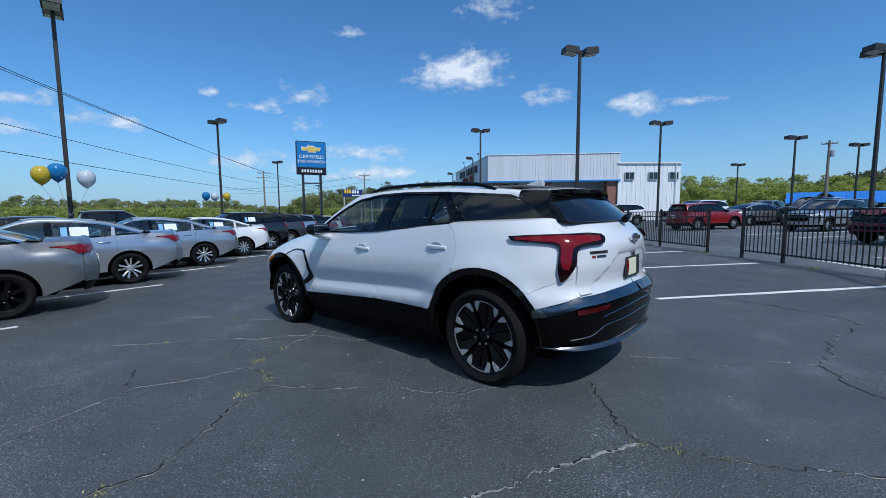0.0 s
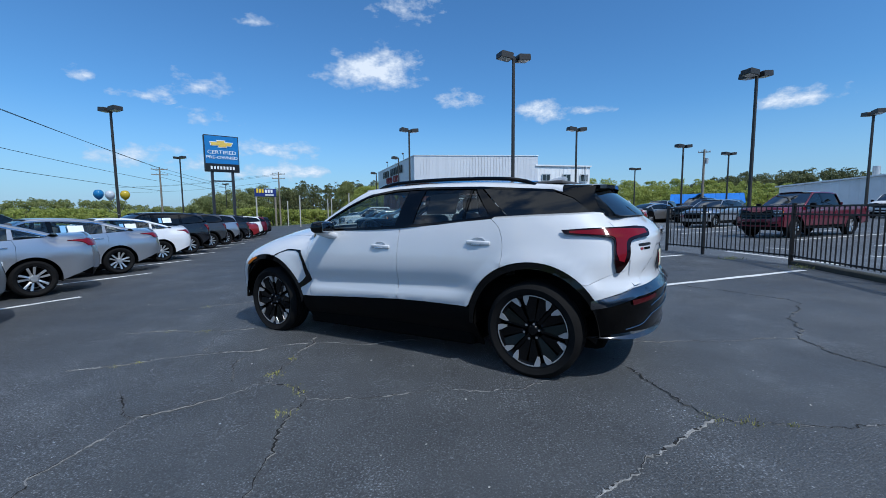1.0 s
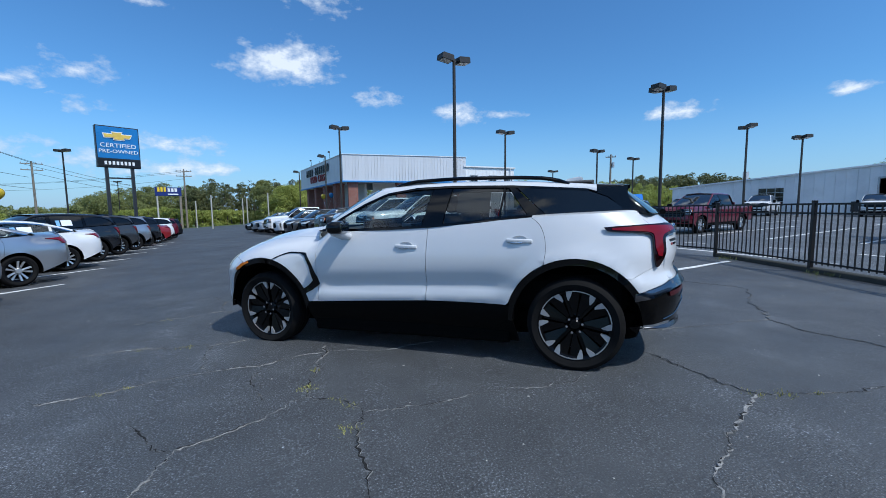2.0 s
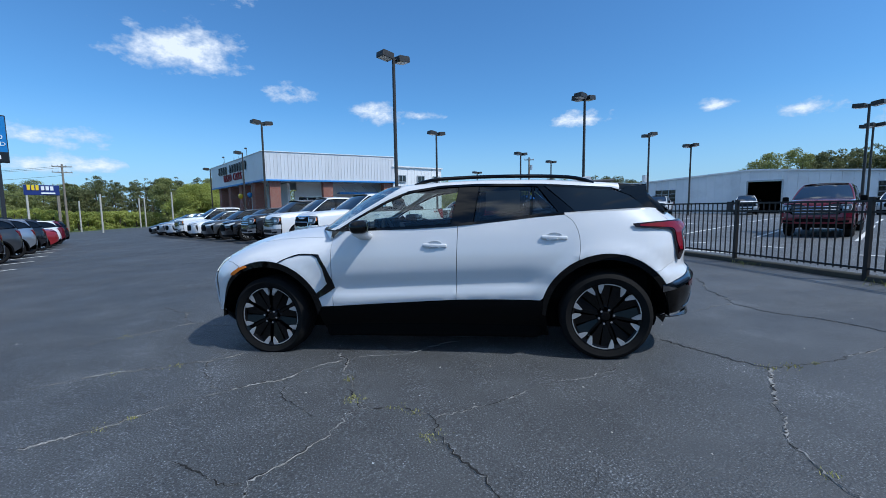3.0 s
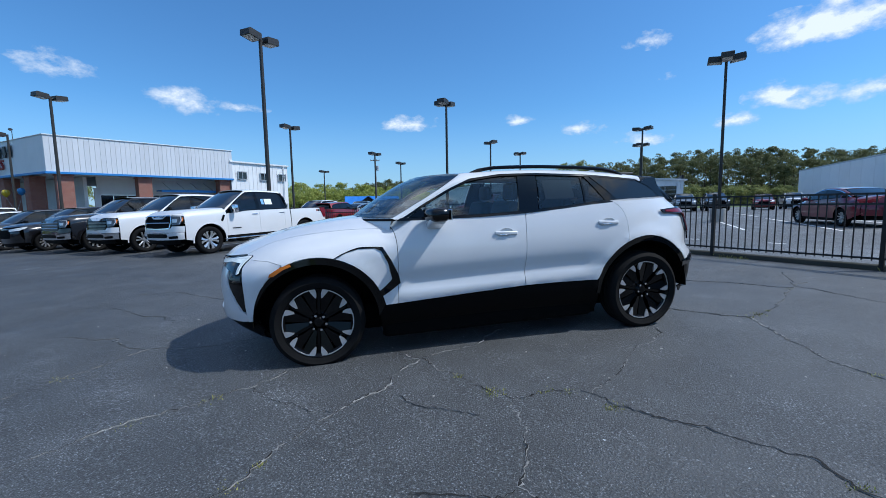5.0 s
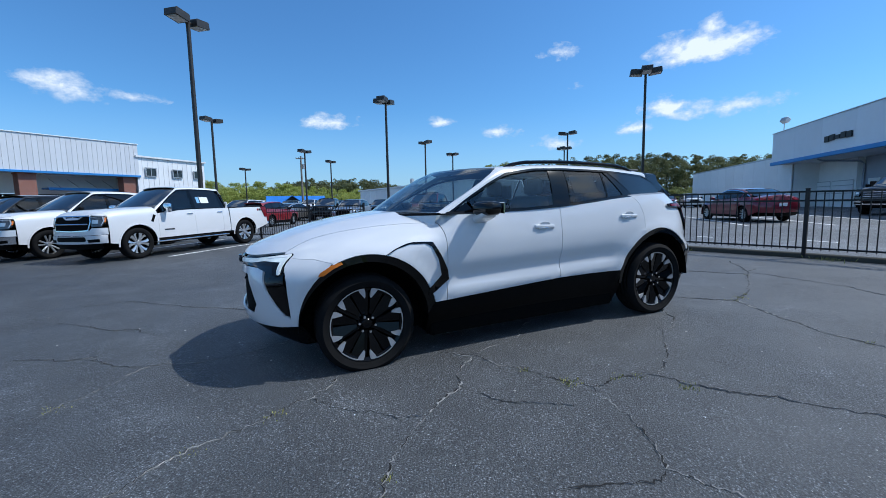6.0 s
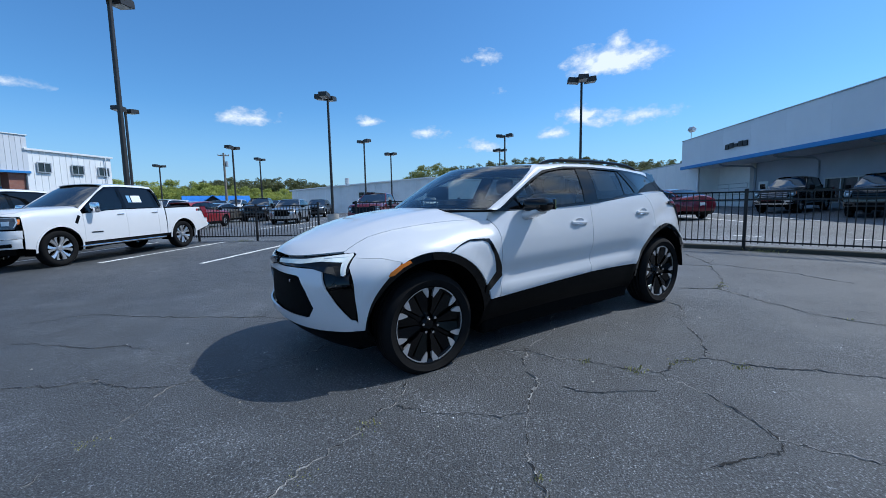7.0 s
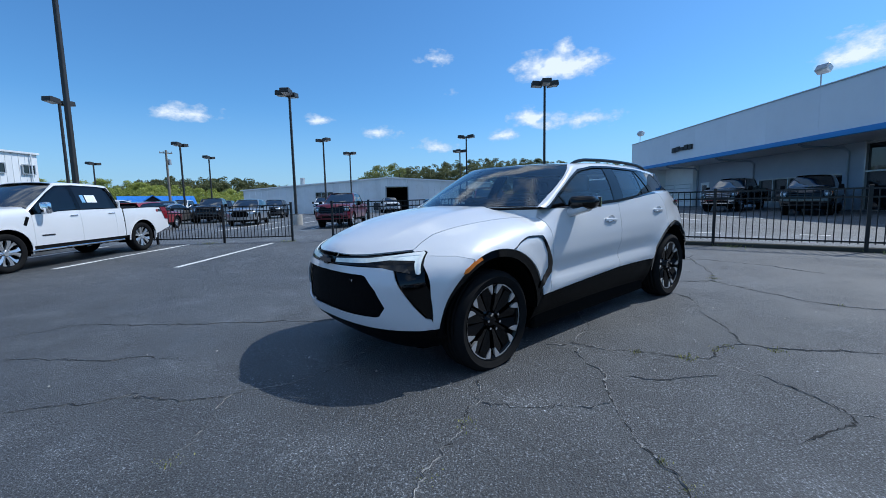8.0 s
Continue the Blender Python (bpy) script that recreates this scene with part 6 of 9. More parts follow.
def clear_glass(name, tint, ior):
    """Thin window glass: part clear, part mirror by its own gloss."""
    m = bpy.data.materials.new(name)
    m.use_nodes = True
    nt = m.node_tree
    nt.nodes.clear()
    o = nt.nodes.new("ShaderNodeOutputMaterial")
    tr = nt.nodes.new("ShaderNodeBsdfTransparent")
    tr.inputs[0].default_value = (*tint, 1)
    gl = nt.nodes.new("ShaderNodeBsdfGlossy")
    gl.inputs["Roughness"].default_value = 0.01
    lw = nt.nodes.new("ShaderNodeLayerWeight")
    lw.inputs[0].default_value = 0.5
    pw = nt.nodes.new("ShaderNodeMath")
    pw.operation = "POWER"
    pw.inputs[1].default_value = 4.0
    nt.links.new(lw.outputs["Facing"], pw.inputs[0])
    fr = nt.nodes.new("ShaderNodeMath")
    fr.operation = "MULTIPLY_ADD"
    f0 = ((ior - 1) / (ior + 1)) ** 2
    fr.inputs[1].default_value, fr.inputs[2].default_value = 1 - f0, f0
    nt.links.new(pw.outputs[0], fr.inputs[0])
    mx = nt.nodes.new("ShaderNodeMixShader")
    nt.links.new(fr.outputs[0], mx.inputs[0])
    nt.links.new(tr.outputs[0], mx.inputs[1])
    nt.links.new(gl.outputs[0], mx.inputs[2])
    nt.links.new(mx.outputs[0], o.inputs[0])
    return m


M_GLASS = clear_glass("tinted_window_glass", (0.70, 0.79, 0.76), 1.85)
M_GLASS_WS = clear_glass("windscreen_glass", (0.78, 0.85, 0.85), 2.35)
M_GLASS_DEEP = clear_glass("deep_tinted_glass", (0.30, 0.33, 0.335), 1.75)


# ---- wheels ----
def tyre_mesh(R, w, rim):
    h = w / 2
    prof = [(rim - 0.012, -h * 0.75), (rim + 0.004, -h * 0.86), (rim + 0.02, -h * 0.90), ((R + rim) / 2, -h), (R - 0.035, -h * 0.94), (R - 0.012, -h * 0.82)]
    for k in (-0.5, -0.18, 0.18, 0.5):
        prof += [(R - 0.002, h * (k - 0.12)), (R - 0.012, h * (k - 0.03)), (R - 0.012, h * (k + 0.03)), (R - 0.002, h * (k + 0.12))]
    prof += [(R - 0.012, h * 0.82), (R - 0.035, h * 0.94), ((R + rim) / 2, h), (rim + 0.02, h * 0.90), (rim + 0.004, h * 0.86), (rim - 0.012, h * 0.75)]
    bm = lathe(prof, 56)
    me = mesh_of(bm, "tyre", 40)
    me.materials.append(M_RUBBER)
    return me


def plate(bm, pts, y0, y1):
    """A solid with outline pts in x, z between y0 (outer) and y1; outline may carry its own y as third value."""
    a = [bm.verts.new((p[0], p[2] if len(p) > 2 else y0, p[1])) for p in pts]
    b = [bm.verts.new((p[0], (p[2] if len(p) > 2 else y0) - (y0 - y1), p[1])) for p in pts]
    n = len(pts)
    bm.faces.new(a)
    bm.faces.new(b[::-1])
    for i in range(n):
        bm.faces.new((a[i], b[i], b[(i + 1) % n], a[(i + 1) % n]))
    return bm


def polar(r, a):
    return (r * math.cos(radians(a)), r * math.sin(radians(a)))


def wheel_parts(R, w, rim, style):
    """Shared meshes of one wheel, axle along y, outer face towards +y."""
    out = [("tyre", tyre_mesh(R, w, rim), "")]
    h = w / 2
    bm = lathe([(rim - 0.006, h * 0.86), (rim - 0.004, h * 0.80), (rim - 0.03, h * 0.70), (rim - 0.05, h * 0.1), (rim - 0.04, -h * 0.8)], 48)
    me = mesh_of(bm, "rim_barrel", 40)
    me.materials.append(M_RIMBLACK)
    out.append(("rim_barrel", me, ""))
    bm = lathe([(0.0, -0.02), (rim - 0.07, -0.02)], 32)
    me = mesh_of(bm, "brake_disc", 40)
    me.materials.append(M_UNDER)
    out.append(("brake_disc", me, ""))
    face = h * 0.72
    spokes = bmesh.new()

    def piece(nm, mt, lb=""):
        bm_ = bmesh.new()

        def done():
            bmesh.ops.recalc_face_normals(bm_, faces=bm_.faces)
            me_ = mesh_of(bm_, nm, 30)
            me_.materials.append(mt)
            out.append((nm, me_, lb))
        return bm_, done

    if style == "hero":
        n = 6
        ro = rim - 0.010
        for i in range(n):
            a = 360 / n * i + 12
            # each petal is folded along its middle: two leaves sloping to a valley
            for q in (-1, 1):
                pts = [(*polar(0.070, a + q * 2), face - 0.030), (*polar(ro * 0.55, a + q * 1.5), face - 0.026), (*polar(ro, a + q * 2), face - 0.016), (*polar(ro, a + q * 12), face - 0.004), (*polar(ro, a + q * 22.5), face), (*polar(ro * 0.74, a + q * 24.5), face - 0.004), (*polar(ro * 0.45, a + q * 21), face - 0.016), (*polar(0.085, a + q * 21), face - 0.026)]
                leaf, fin = piece("blade", M_RIMBLACK, "gloss black spoke blade")
                plate(leaf, pts, face, face - 0.045)
                fin()
                t = [(*polar(ro + 0.003, a + q * 24.0), face + 0.007), (*polar(ro + 0.003, a + q * 14.0), face + 0.008), (*polar(ro - 0.011, a + q * 14.5), face + 0.008), (*polar(ro * 0.91, a + q * 15.5), face + 0.006), (*polar(ro * 0.72, a + q * 23.0), face + 0.001), (*polar(ro * 0.76, a + q * 25.2), face + 0.001), (*polar(ro * 0.88, a + q * 25.5), face + 0.005)]
                tp, fin = piece("machined_tip", M_ALLOY, "machined silver tip")
                plate(tp, t, face, face - 0.02)
                fin()
            edge_, fin = piece("machined_edge", M_ALLOY, "thin machined silver edge")
            plate(edge_, [(*polar(ro + 0.003, a + q), face + 0.009) for q in (-14, -7, 0, 7, 14)] + [(*polar(ro - 0.006, a + q), face + 0.009) for q in (14, 7, 0, -7, -14)], face, face - 0.02)
            fin()
            b = a + 30
            rib = [(*polar(0.06, b - 12), face - 0.045), (*polar(ro, b - 2.2), face - 0.045), (*polar(ro, b + 2.2), face - 0.045), (*polar(0.06, b + 12), face - 0.045)]
            rb, fin = piece("spoke", M_RIMBLACK)
            plate(rb, rib, face, face - 0.05)
            fin()
    else:
        n = {"ten": 10, "five": 5, "six": 6, "black": 7}[style]
        ro = rim - 0.01
        for i in range(n):
            a = 360 / n * i + 90
            k = 0.55 * 180 / n
            if style == "six":
                for q in (-1, 1):
                    plate(spokes, [(*polar(0.055, a + q * 2), face - 0.016), (*polar(0.055, a + q * 30), face - 0.03), (*polar(0.14, a + q * 18), face - 0.022), (*polar(ro * 0.8, a + q * 18), face - 0.010), (*polar(ro, a + q * 26), face), (*polar(ro, a + q * 6), face + 0.006), (*polar(ro * 0.7, a + q * 1.5), face)], face, face - 0.04)
            elif style == "five":
                for s in (-1, 1):
                    plate(spokes, [(*polar(0.06, a + s * 4), face - 0.02), (*polar(0.06, a + s * 30), face - 0.03), (*polar(ro, a + s * k * 0.95), face + 0.004), (*polar(ro, a + s * k * 0.42), face + 0.004)], face, face - 0.035)
            else:
                plate(spokes, [(*polar(0.06, a - 14), face - 0.025), (*polar(ro, a - k * 0.6), face), (*polar(ro, a + k * 0.6), face), (*polar(0.06, a + 14), face - 0.025)], face, face - 0.035)
    for b_, nm, mt in ((spokes, "spokes", M_RIMBLACK if style in ("hero", "black") else M_POLISHED),):
        bmesh.ops.recalc_face_normals(b_, faces=b_.faces)
        if len(b_.faces):
            me = mesh_of(b_, nm, 30)
            me.materials.append(mt)
            out.append((nm, me, ""))
        else:
            b_.free()
    bm = lathe([(0.0, face - 0.008), (0.034, face - 0.010), (0.044, face - 0.020), (0.062, face - 0.050)] if style == "hero" else [(0.0, face + 0.004), (0.05, face + 0.002), (0.066, face - 0.014), (0.075, face - 0.05)], 24)
    me = mesh_of(bm, "hub_cap", 40)
    me.materials.append(M_RIMBLACK if style in ("hero", "black") else M_POLISHED)
    out.append(("hub_cap", me, ""))
    bm = bmesh.new()
    for i in range(6 if style == "hero" else 5):
        if style == "hero" and i:
            me = mesh_of(bm, "lug_nut", 30)
            me.materials.append(M_CHROME)
            out.append(("lug_nut", me, ""))
            bm = bmesh.new()
        x, z = polar(0.062 if style == "hero" else 0.082, 360 / (6 if style == "hero" else 5) * i + 20)
        bmesh.ops.create_cone(bm, cap_ends=True, segments=8, radius1=0.012, radius2=0.010, depth=0.03, matrix=Matrix.Translation((x, face - 0.004, z)) @ Matrix.Rotation(radians(-90), 4, "X"))
    nut = "lug_nut" if style == "hero" else "lug_nuts"
    me = mesh_of(bm, nut, 30)
    me.materials.append(M_CHROME)
    out.append((nut, me, ""))
    return out


WHEELS = {}


def wheel(parent, x, y, R, w, rim, style, turn=0.0):
    key = (R, w, rim, style)
    if key not in WHEELS:
        WHEELS[key] = wheel_parts(*key)
    W = new("wheel")
    W.parent = parent
    W.empty_display_size = 0.1
    W.matrix_basis = Matrix.Translation((x, y, R)) @ (Matrix.Rotation(math.pi, 4, "Z") if y < 0 else Matrix()) @ Matrix.Rotation(radians(turn), 4, "Y")
    for nm, me, lb in WHEELS[key]:
        part(nm, me, None, W, lb)
    return W


def car_pose(x, y, heading):
    """A pose that stands a car on the sloping ground."""
    h = radians(heading)
    f, l = Vector((math.cos(h), math.sin(h), 0)), Vector((-math.sin(h), math.cos(h), 0))
    f.z = (gz(x + f.x * 1.5, y + f.y * 1.5) - gz(x - f.x * 1.5, y - f.y * 1.5)) / 3
    l.z = (gz(x + l.x * 0.8, y + l.y * 0.8) - gz(x - l.x * 0.8, y - l.y * 0.8)) / 1.6
    f.normalize()
    l = (l - f * l.dot(f)).normalized()
    u = f.cross(l)
    m = Matrix((f, l, u)).transposed().to_4x4()
    m.translation = (x, y, gz(x, y))
    return m


# ---- the white electric crossover in the middle of the lot ----
def hero_car():
    S = HERO
    C = thing("crossover_car", "pearl white electric crossover with gloss black trim and dark windows", "car",
              Matrix(((-0.73990, -0.67242, -0.02535, -0.2208), (0.67223, -0.74011, 0.01013, 4.8473), (-0.02558, -0.00955, 0.99963, 0.0085), (0, 0, 0, 1))))
    side = lambda P: np.stack([P[:, 0], S.side(P[:, 0], P[:, 1]), P[:, 1]], 1)
    cab = lambda P: np.stack([P[:, 0], S.cabin(P[:, 0], P[:, 1]), P[:, 1]], 1)
    front = lambda P: np.stack([S.nose(np.maximum(P[:, 0], 0.001), P[:, 1]), P[:, 0], P[:, 1]], 1)
    rear = lambda P: np.stack([S.tail(np.maximum(P[:, 0], 0.001), P[:, 1]), P[:, 0], P[:, 1]], 1)
    top = lambda P: np.stack([P[:, 0], P[:, 1], S.top(P[:, 0], np.maximum(np.abs(P[:, 1]), 0.012)) + 0.010 * np.exp(-((np.abs(P[:, 1]) - 0.42) / 0.07) ** 2) * np.clip((2.25 - P[:, 0]) / 0.5, 0, 1)], 1)

    def upper(P):
        """Side below the shoulder, then rolled over on to the hood: second value is the way round."""
        x, q = P[:, 0], P[:, 1]
        zs = S.tab(S.zt, x) - 0.15
        ys = S.side(x, zs)
        y = np.where(q <= zs, S.side(x, np.minimum(q, zs)), ys - (q - zs))
        z = np.where(q <= zs, q, S.top(x, np.clip(ys - (q - zs), 0.02, None)))
        return np.stack([x, y, z], 1)

    def over(x, y):
        zs = float(S.tab(S.zt, x)) - 0.15
        return zs + float(S.side(x, zs)) - y

    XS = -2.13

    def round_rear(P):
        """Side, then rolled round the rear corner: first value is the way round."""
        p, z = P[:, 0], P[:, 1]
        ys = S.side(XS + 0 * z, z)
        y = np.where(p >= XS, S.side(np.maximum(p, XS), z), np.maximum(ys - (XS - p), 0.0))
        x = np.where(p >= XS, p, S.tail(np.maximum(ys - (XS - p), 0.001), z))
        return np.stack([x, y, z], 1)

    def way(y, z):
        return XS - (float(S.side(XS, z)) - y)

    hood_edge = lambda x: float(np.interp(x, [0.9, 1.56, 1.87, 2.1], [0.765, 0.70, 0.64, 0.675]))
    fa = (1.547, 0.375)
    ra = (-1.547, 0.375)
    door_front = bend([(0.885, 0.487), (0.878, 0.72), (0.874, 0.95), (0.885, 1.08), (0.915, 1.15)])
    door_mid = bend([(-0.270, 0.541), (-0.283, 0.75), (-0.292, 0.95), (-0.305, 1.196)])
    door_rear = bend([(-1.318, 0.885), (-1.332, 0.987), (-1.325, 1.10), (-1.285, 1.20), (-1.215, 1.262)])
    belt = [(0.86, 1.182), (0.5, 1.180), (0.1, 1.183), (-0.305, 1.196), (-0.7, 1.222), (-0.95, 1.245), (-1.215, 1.264), (-1.5, 1.272), (-1.8, 1.276), (-1.96, 1.278), (-2.10, 1.262)]
    beltz = lambda x: float(np.interp(x, [b[0] for b in belt[::-1]], [b[1] for b in belt[::-1]]))

    ws_edge = lambda z: float(np.interp(z, [1.19, 1.35, 1.45, 1.52, 1.562], [0.815, 0.79, 0.757, 0.718, 0.675]))
    for s in (1, -1):
        # fender with the bumper corner as a piece of its own
        seam = [(2.075, 0.925), (1.90, 0.915), (1.79, 0.885)]
        up_arch = [p for p in arc(*fa, 0.548, 64, 168.5, 18, 0.565)]
        top_line = [(x, over(x, hood_edge(x))) for x in np.linspace(0.95, 2.085, 12)]
        panel("fender", door_front + [(0.94, 1.17)] + top_line + [(2.085, 0.95)] + seam + up_arch + [(0.99, 0.487)], upper, P_WHITE, C, mirror=s, step=0.045)
        panel("bumper_corner", [(2.075, 0.925), (2.10, 0.88), (2.105, 0.84), (2.10, 0.68), (2.09, 0.515), (2.085, 0.435)] + arc(*fa, 0.50, 7, 60, 10, 0.545) + [(1.79, 0.885), (1.90, 0.915)], side, P_WHITE, C, mirror=s, step=0.04, inset=0.0005)
        panel("front_door", door_front + [(0.86, 1.182)] + [b for b in belt[1:3]] + door_mid[::-1] + [(0.3, 0.515)], side, P_WHITE, C, mirror=s, step=0.045)
        panel("rear_door", door_mid + [b for b in belt[4:6]] + door_rear[::-1] + arc(*ra, 0.555, 65.5, 19, 10) + [(-1.0, 0.536), (-0.6, 0.543)], side, P_WHITE, C, mirror=s, step=0.045)
        panel("quarter_panel", door_rear + belt[7:-1] + [(-2.05, 1.264), (-2.105, 1.248), (-2.12, 1.21), (way(0.665, 1.17), 1.175), (way(0.68, 1.0), 1.0), (way(0.71, 0.86), 0.86), (-2.135, 0.846), (-2.05, 0.810), (-1.977, 0.773)] + arc(*ra, 0.552, 134, 66, 13, 0.555), round_rear, P_WHITE, C, mirror=s, step=0.045, inset=0.001)
        panel("rear_bumper_corner", [(-1.977, 0.7725), (-2.05, 0.8095), (-2.135, 0.8455), (way(0.71, 0.86), 0.8595), (way(0.71, 0.74), 0.745), (-2.13, 0.693), (-2.02, 0.660)] + arc(*ra, 0.55, 151, 134.2, 5, 0.552), round_rear, P_WHITE, C, mirror=s, step=0.04, inset=0.001)
        # black lower trim
        # sill carried low as a stand-in for the dark under the car
        panel("sill", [(1.02, 0.175), (1.05, 0.478), (0.885, 0.482), (0.3, 0.508), (-0.27, 0.534), (-0.6, 0.537), (-1.03, 0.53), (-1.08, 0.175)], lambda P: side(P) - np.stack([0 * P[:, 0], 0.006 + 0.10 * np.clip((0.48 - P[:, 1]) / 0.27, 0, 1) ** 1.5, 0 * P[:, 0]], 1), M_PLASTIC, C, "black rocker trim", mirror=s)
        panel("arch_trim", arc(*fa, 0.495, 2, 178, 30) + arc(*fa, 0.563, 168.5, 60, 20, 0.546) + arc(*fa, 0.543, 58, 5, 10, 0.502), lambda P: side(P) - [0, 0.004, 0], M_GLOSSBLACK, C, "gloss black wheel arch trim", mirror=s, step=0.04)
        panel("arch_trim", arc(*ra, 0.498, 2, 172, 30) + arc(*ra, 0.55, 150, 19, 26, 0.553) + [(-1.01, 0.40)], lambda P: side(P) - [0, 0.004, 0], M_GLOSSBLACK, C, "gloss black wheel arch trim", mirror=s, step=0.04)
        for cx in (1.547, -1.547):
            bm = lathe([(0.500, 0.915 * s), (0.500, 0.62 * s), (0.40, 0.55 * s), (0.02, 0.55 * s)], 28, a0=0, a1=180)
            o = part("wheel_well", bm, M_UNDER, C, smooth=40)
            o.matrix_basis = Matrix.Translation((cx, 0, 0.385))
        # fender blade trim
        blade = bend([(1.40, 0.912), (1.30, 0.955), (1.19, 0.985), (1.08, 0.984), (0.995, 0.978)], 4) + [(0.93, 0.868), (0.873, 0.737), (0.858, 0.66), (0.95, 0.60), (1.052, 0.548), (1.046, 0.612), (0.985, 0.655), (0.933, 0.704), (0.962, 0.844), (1.012, 0.944), (1.06, 0.966)] + bend([(1.19, 0.970), (1.30, 0.942), (1.40, 0.902)], 3)
        panel("fender_blade", blade, side, M_GLOSSBLACK, C, "gloss black fender blade", mirror=s, out=0.006, step=0.03, flange=0.01)
        # windows on the cabin side
        win_top = lambda x: float(np.interp(x, [-2.05, -1.96, -1.784, -1.64, -1.04, -0.5, -0.145, 0.168, 0.373, 0.628, 0.823], [1.29, 1.33, 1.432, 1.480, 1.534, 1.560, 1.560, 1.522, 1.438, 1.308, 1.190]))
        tl = lambda xs, d=0.0: [(x, win_top(x) - d) for x in xs]
        bl = lambda xs, d=0.0: [(x, beltz(x) + d) for x in xs]
        xf_ = np.linspace(0.62, -0.30, 10)
        panel("front_window", tl(xf_, 0.024) + bl(np.linspace(-0.235, 0.56, 6), 0.024), cab, M_GLASS, C, "clear tinted front side window", mirror=s, out=-0.006, flange=0.004)
        panel("mirror_corner", tl(np.linspace(0.80, 0.64, 4), 0.022) + bl(np.linspace(0.58, 0.76, 3), 0.022), cab, M_GLOSSBLACK, C, mirror=s, out=-0.004)
        panel("rear_window", tl(np.linspace(-0.50, -0.955, 6), 0.024) + bl(np.linspace(-0.93, -0.445, 5), 0.022), cab, M_GLASS_DEEP, C, "dark tinted rear side window", mirror=s, out=-0.006, flange=0.004)
        panel("vent_window", tl(np.linspace(-0.985, -1.0, 2), 0.026) + bl(np.linspace(-1.17, -0.955, 4), 0.022), cab, M_GLASS_DEEP, C, "dark small rear window", mirror=s, out=-0.006, flange=0.004)
        panel("quarter_window", tl(np.linspace(-1.07, -1.655, 8), 0.012) + [(-1.80, 1.405), (-1.945, 1.294)] + bl(np.linspace(-1.90, -1.32, 6), 0.010), cab, M_GLASS_PRIV, C, "black privacy glass rear quarter", mirror=s, out=0.0)
        panel("rear_pillar", tl(np.linspace(-1.665, -1.72, 2), 0.004) + [(-1.80, 1.480), (-1.90, 1.492), (-1.965, 1.494), (-1.955, 1.43), (-1.985, 1.34), (-2.04, 1.275), (-2.03, 1.248), (-1.955, 1.272), (-1.81, 1.40)], cab, M_GLOSSBLACK, C, "gloss black rear pillar", mirror=s, out=0.002)
        panel("door_pillar", tl(np.linspace(-0.305, -0.495, 4), 0.022) + bl(np.linspace(-0.44, -0.24, 4), 0.02), cab, M_GLOSSBLACK, C, "gloss black door pillar", mirror=s, out=-0.003)
        panel("slim_pillar", tl([-0.96, -0.982], 0.022) + bl([-0.953, -0.932], 0.02), cab, M_GLOSSBLACK, C, mirror=s, out=-0.003)
        panel("slant_pillar", tl([-1.005, -1.065], 0.020) + bl([-1.315, -1.25, -1.175], 0.015), cab, M_GLOSSBLACK, C, mirror=s, out=0.0)
        # window surround
        ring = tl(np.linspace(0.83, -1.66, 30), -0.004)
        ring_in = tl(np.linspace(-1.66, 0.795, 30), 0.020)
        panel("window_trim", ring + ring_in, cab, M_GLOSSBLACK, C, "black window surround", mirror=s, out=0.002, step=0.06)
        panel("belt_trim", bl(np.linspace(0.83, -1.28, 20), 0.022) + bl(np.linspace(-1.28, 0.86, 20), -0.004), cab, M_GLOSSBLACK, C, "black belt moulding", mirror=s, out=0.006, step=0.06)
        for nm, x0_, x1_, mt_ in (("belt_shelf", 0.84, -1.22, M_GLOSSBLACK), ("shoulder_shelf", -1.22, -2.055, P_WHITE)):
            xs_ = np.linspace(x0_, x1_, 18)
            ruled([(x, float(S.cabin(x, beltz(x))) - 0.004, beltz(x) + 0.012) for x in xs_], [(x, float(S.side(x, beltz(x) - 0.004)) - 0.002, beltz(x) - 0.005) for x in xs_], mt_, C, nm, 0.003, 3, "", s)
        # pillar and roof side between glass and roof
        low2, hi2 = [], []
        for k in np.linspace(0, 1, 18):
            x = 0.875 - 0.675 * k
            z = win_top(x) if x < 0.823 else 1.19
            low2.append((x, float(S.cabin(x, z)) + 0.001, z + 0.003))
            zz = 1.19 + 0.372 * k ** 0.85
            y = ws_edge(zz)
            hi2.append((float(S.screen(y, zz)), y, zz))
        for x in np.linspace(0.16, -1.72, 26):
            low2.append((x, float(S.cabin(x, win_top(x))) + 0.001, win_top(x) + 0.003))
            xx = float(np.interp(x, [-1.72, -0.5, 0.20], [-1.72, -0.5, 0.25]))
            y = float(np.interp(xx, [-1.72, -1.0, 0.08, 0.25], [0.572, 0.60, 0.615, 0.675]))
            hi2.append((xx, y, float(S.roof(xx, y))))
        ruled(low2, hi2, P_WHITE, C, "roof_side", 0.013, 6, "white roof pillar and side rail", s)
        # roof rail
        bm = bmesh.new()
        pts = []
        for x in np.linspace(0.12, -1.50, 22):
            e = min(1, (0.12 - x) / 0.22, (x + 1.50) / 0.2)
            pts.append((x, 0.635 * float(np.interp(x, [-1.6, -0.8, 0.2], [0.96, 1.0, 0.99])), float(S.roof(x, 0.62)) - 0.012 + 0.045 * math.sqrt(max(e, 0))))
        tube(bm, [(p[0], p[1] * s, p[2]) for p in pts], 0.017, 8)
        part("roof_rail", bm, M_GLOSSBLACK, C, "gloss black roof rail", 40)
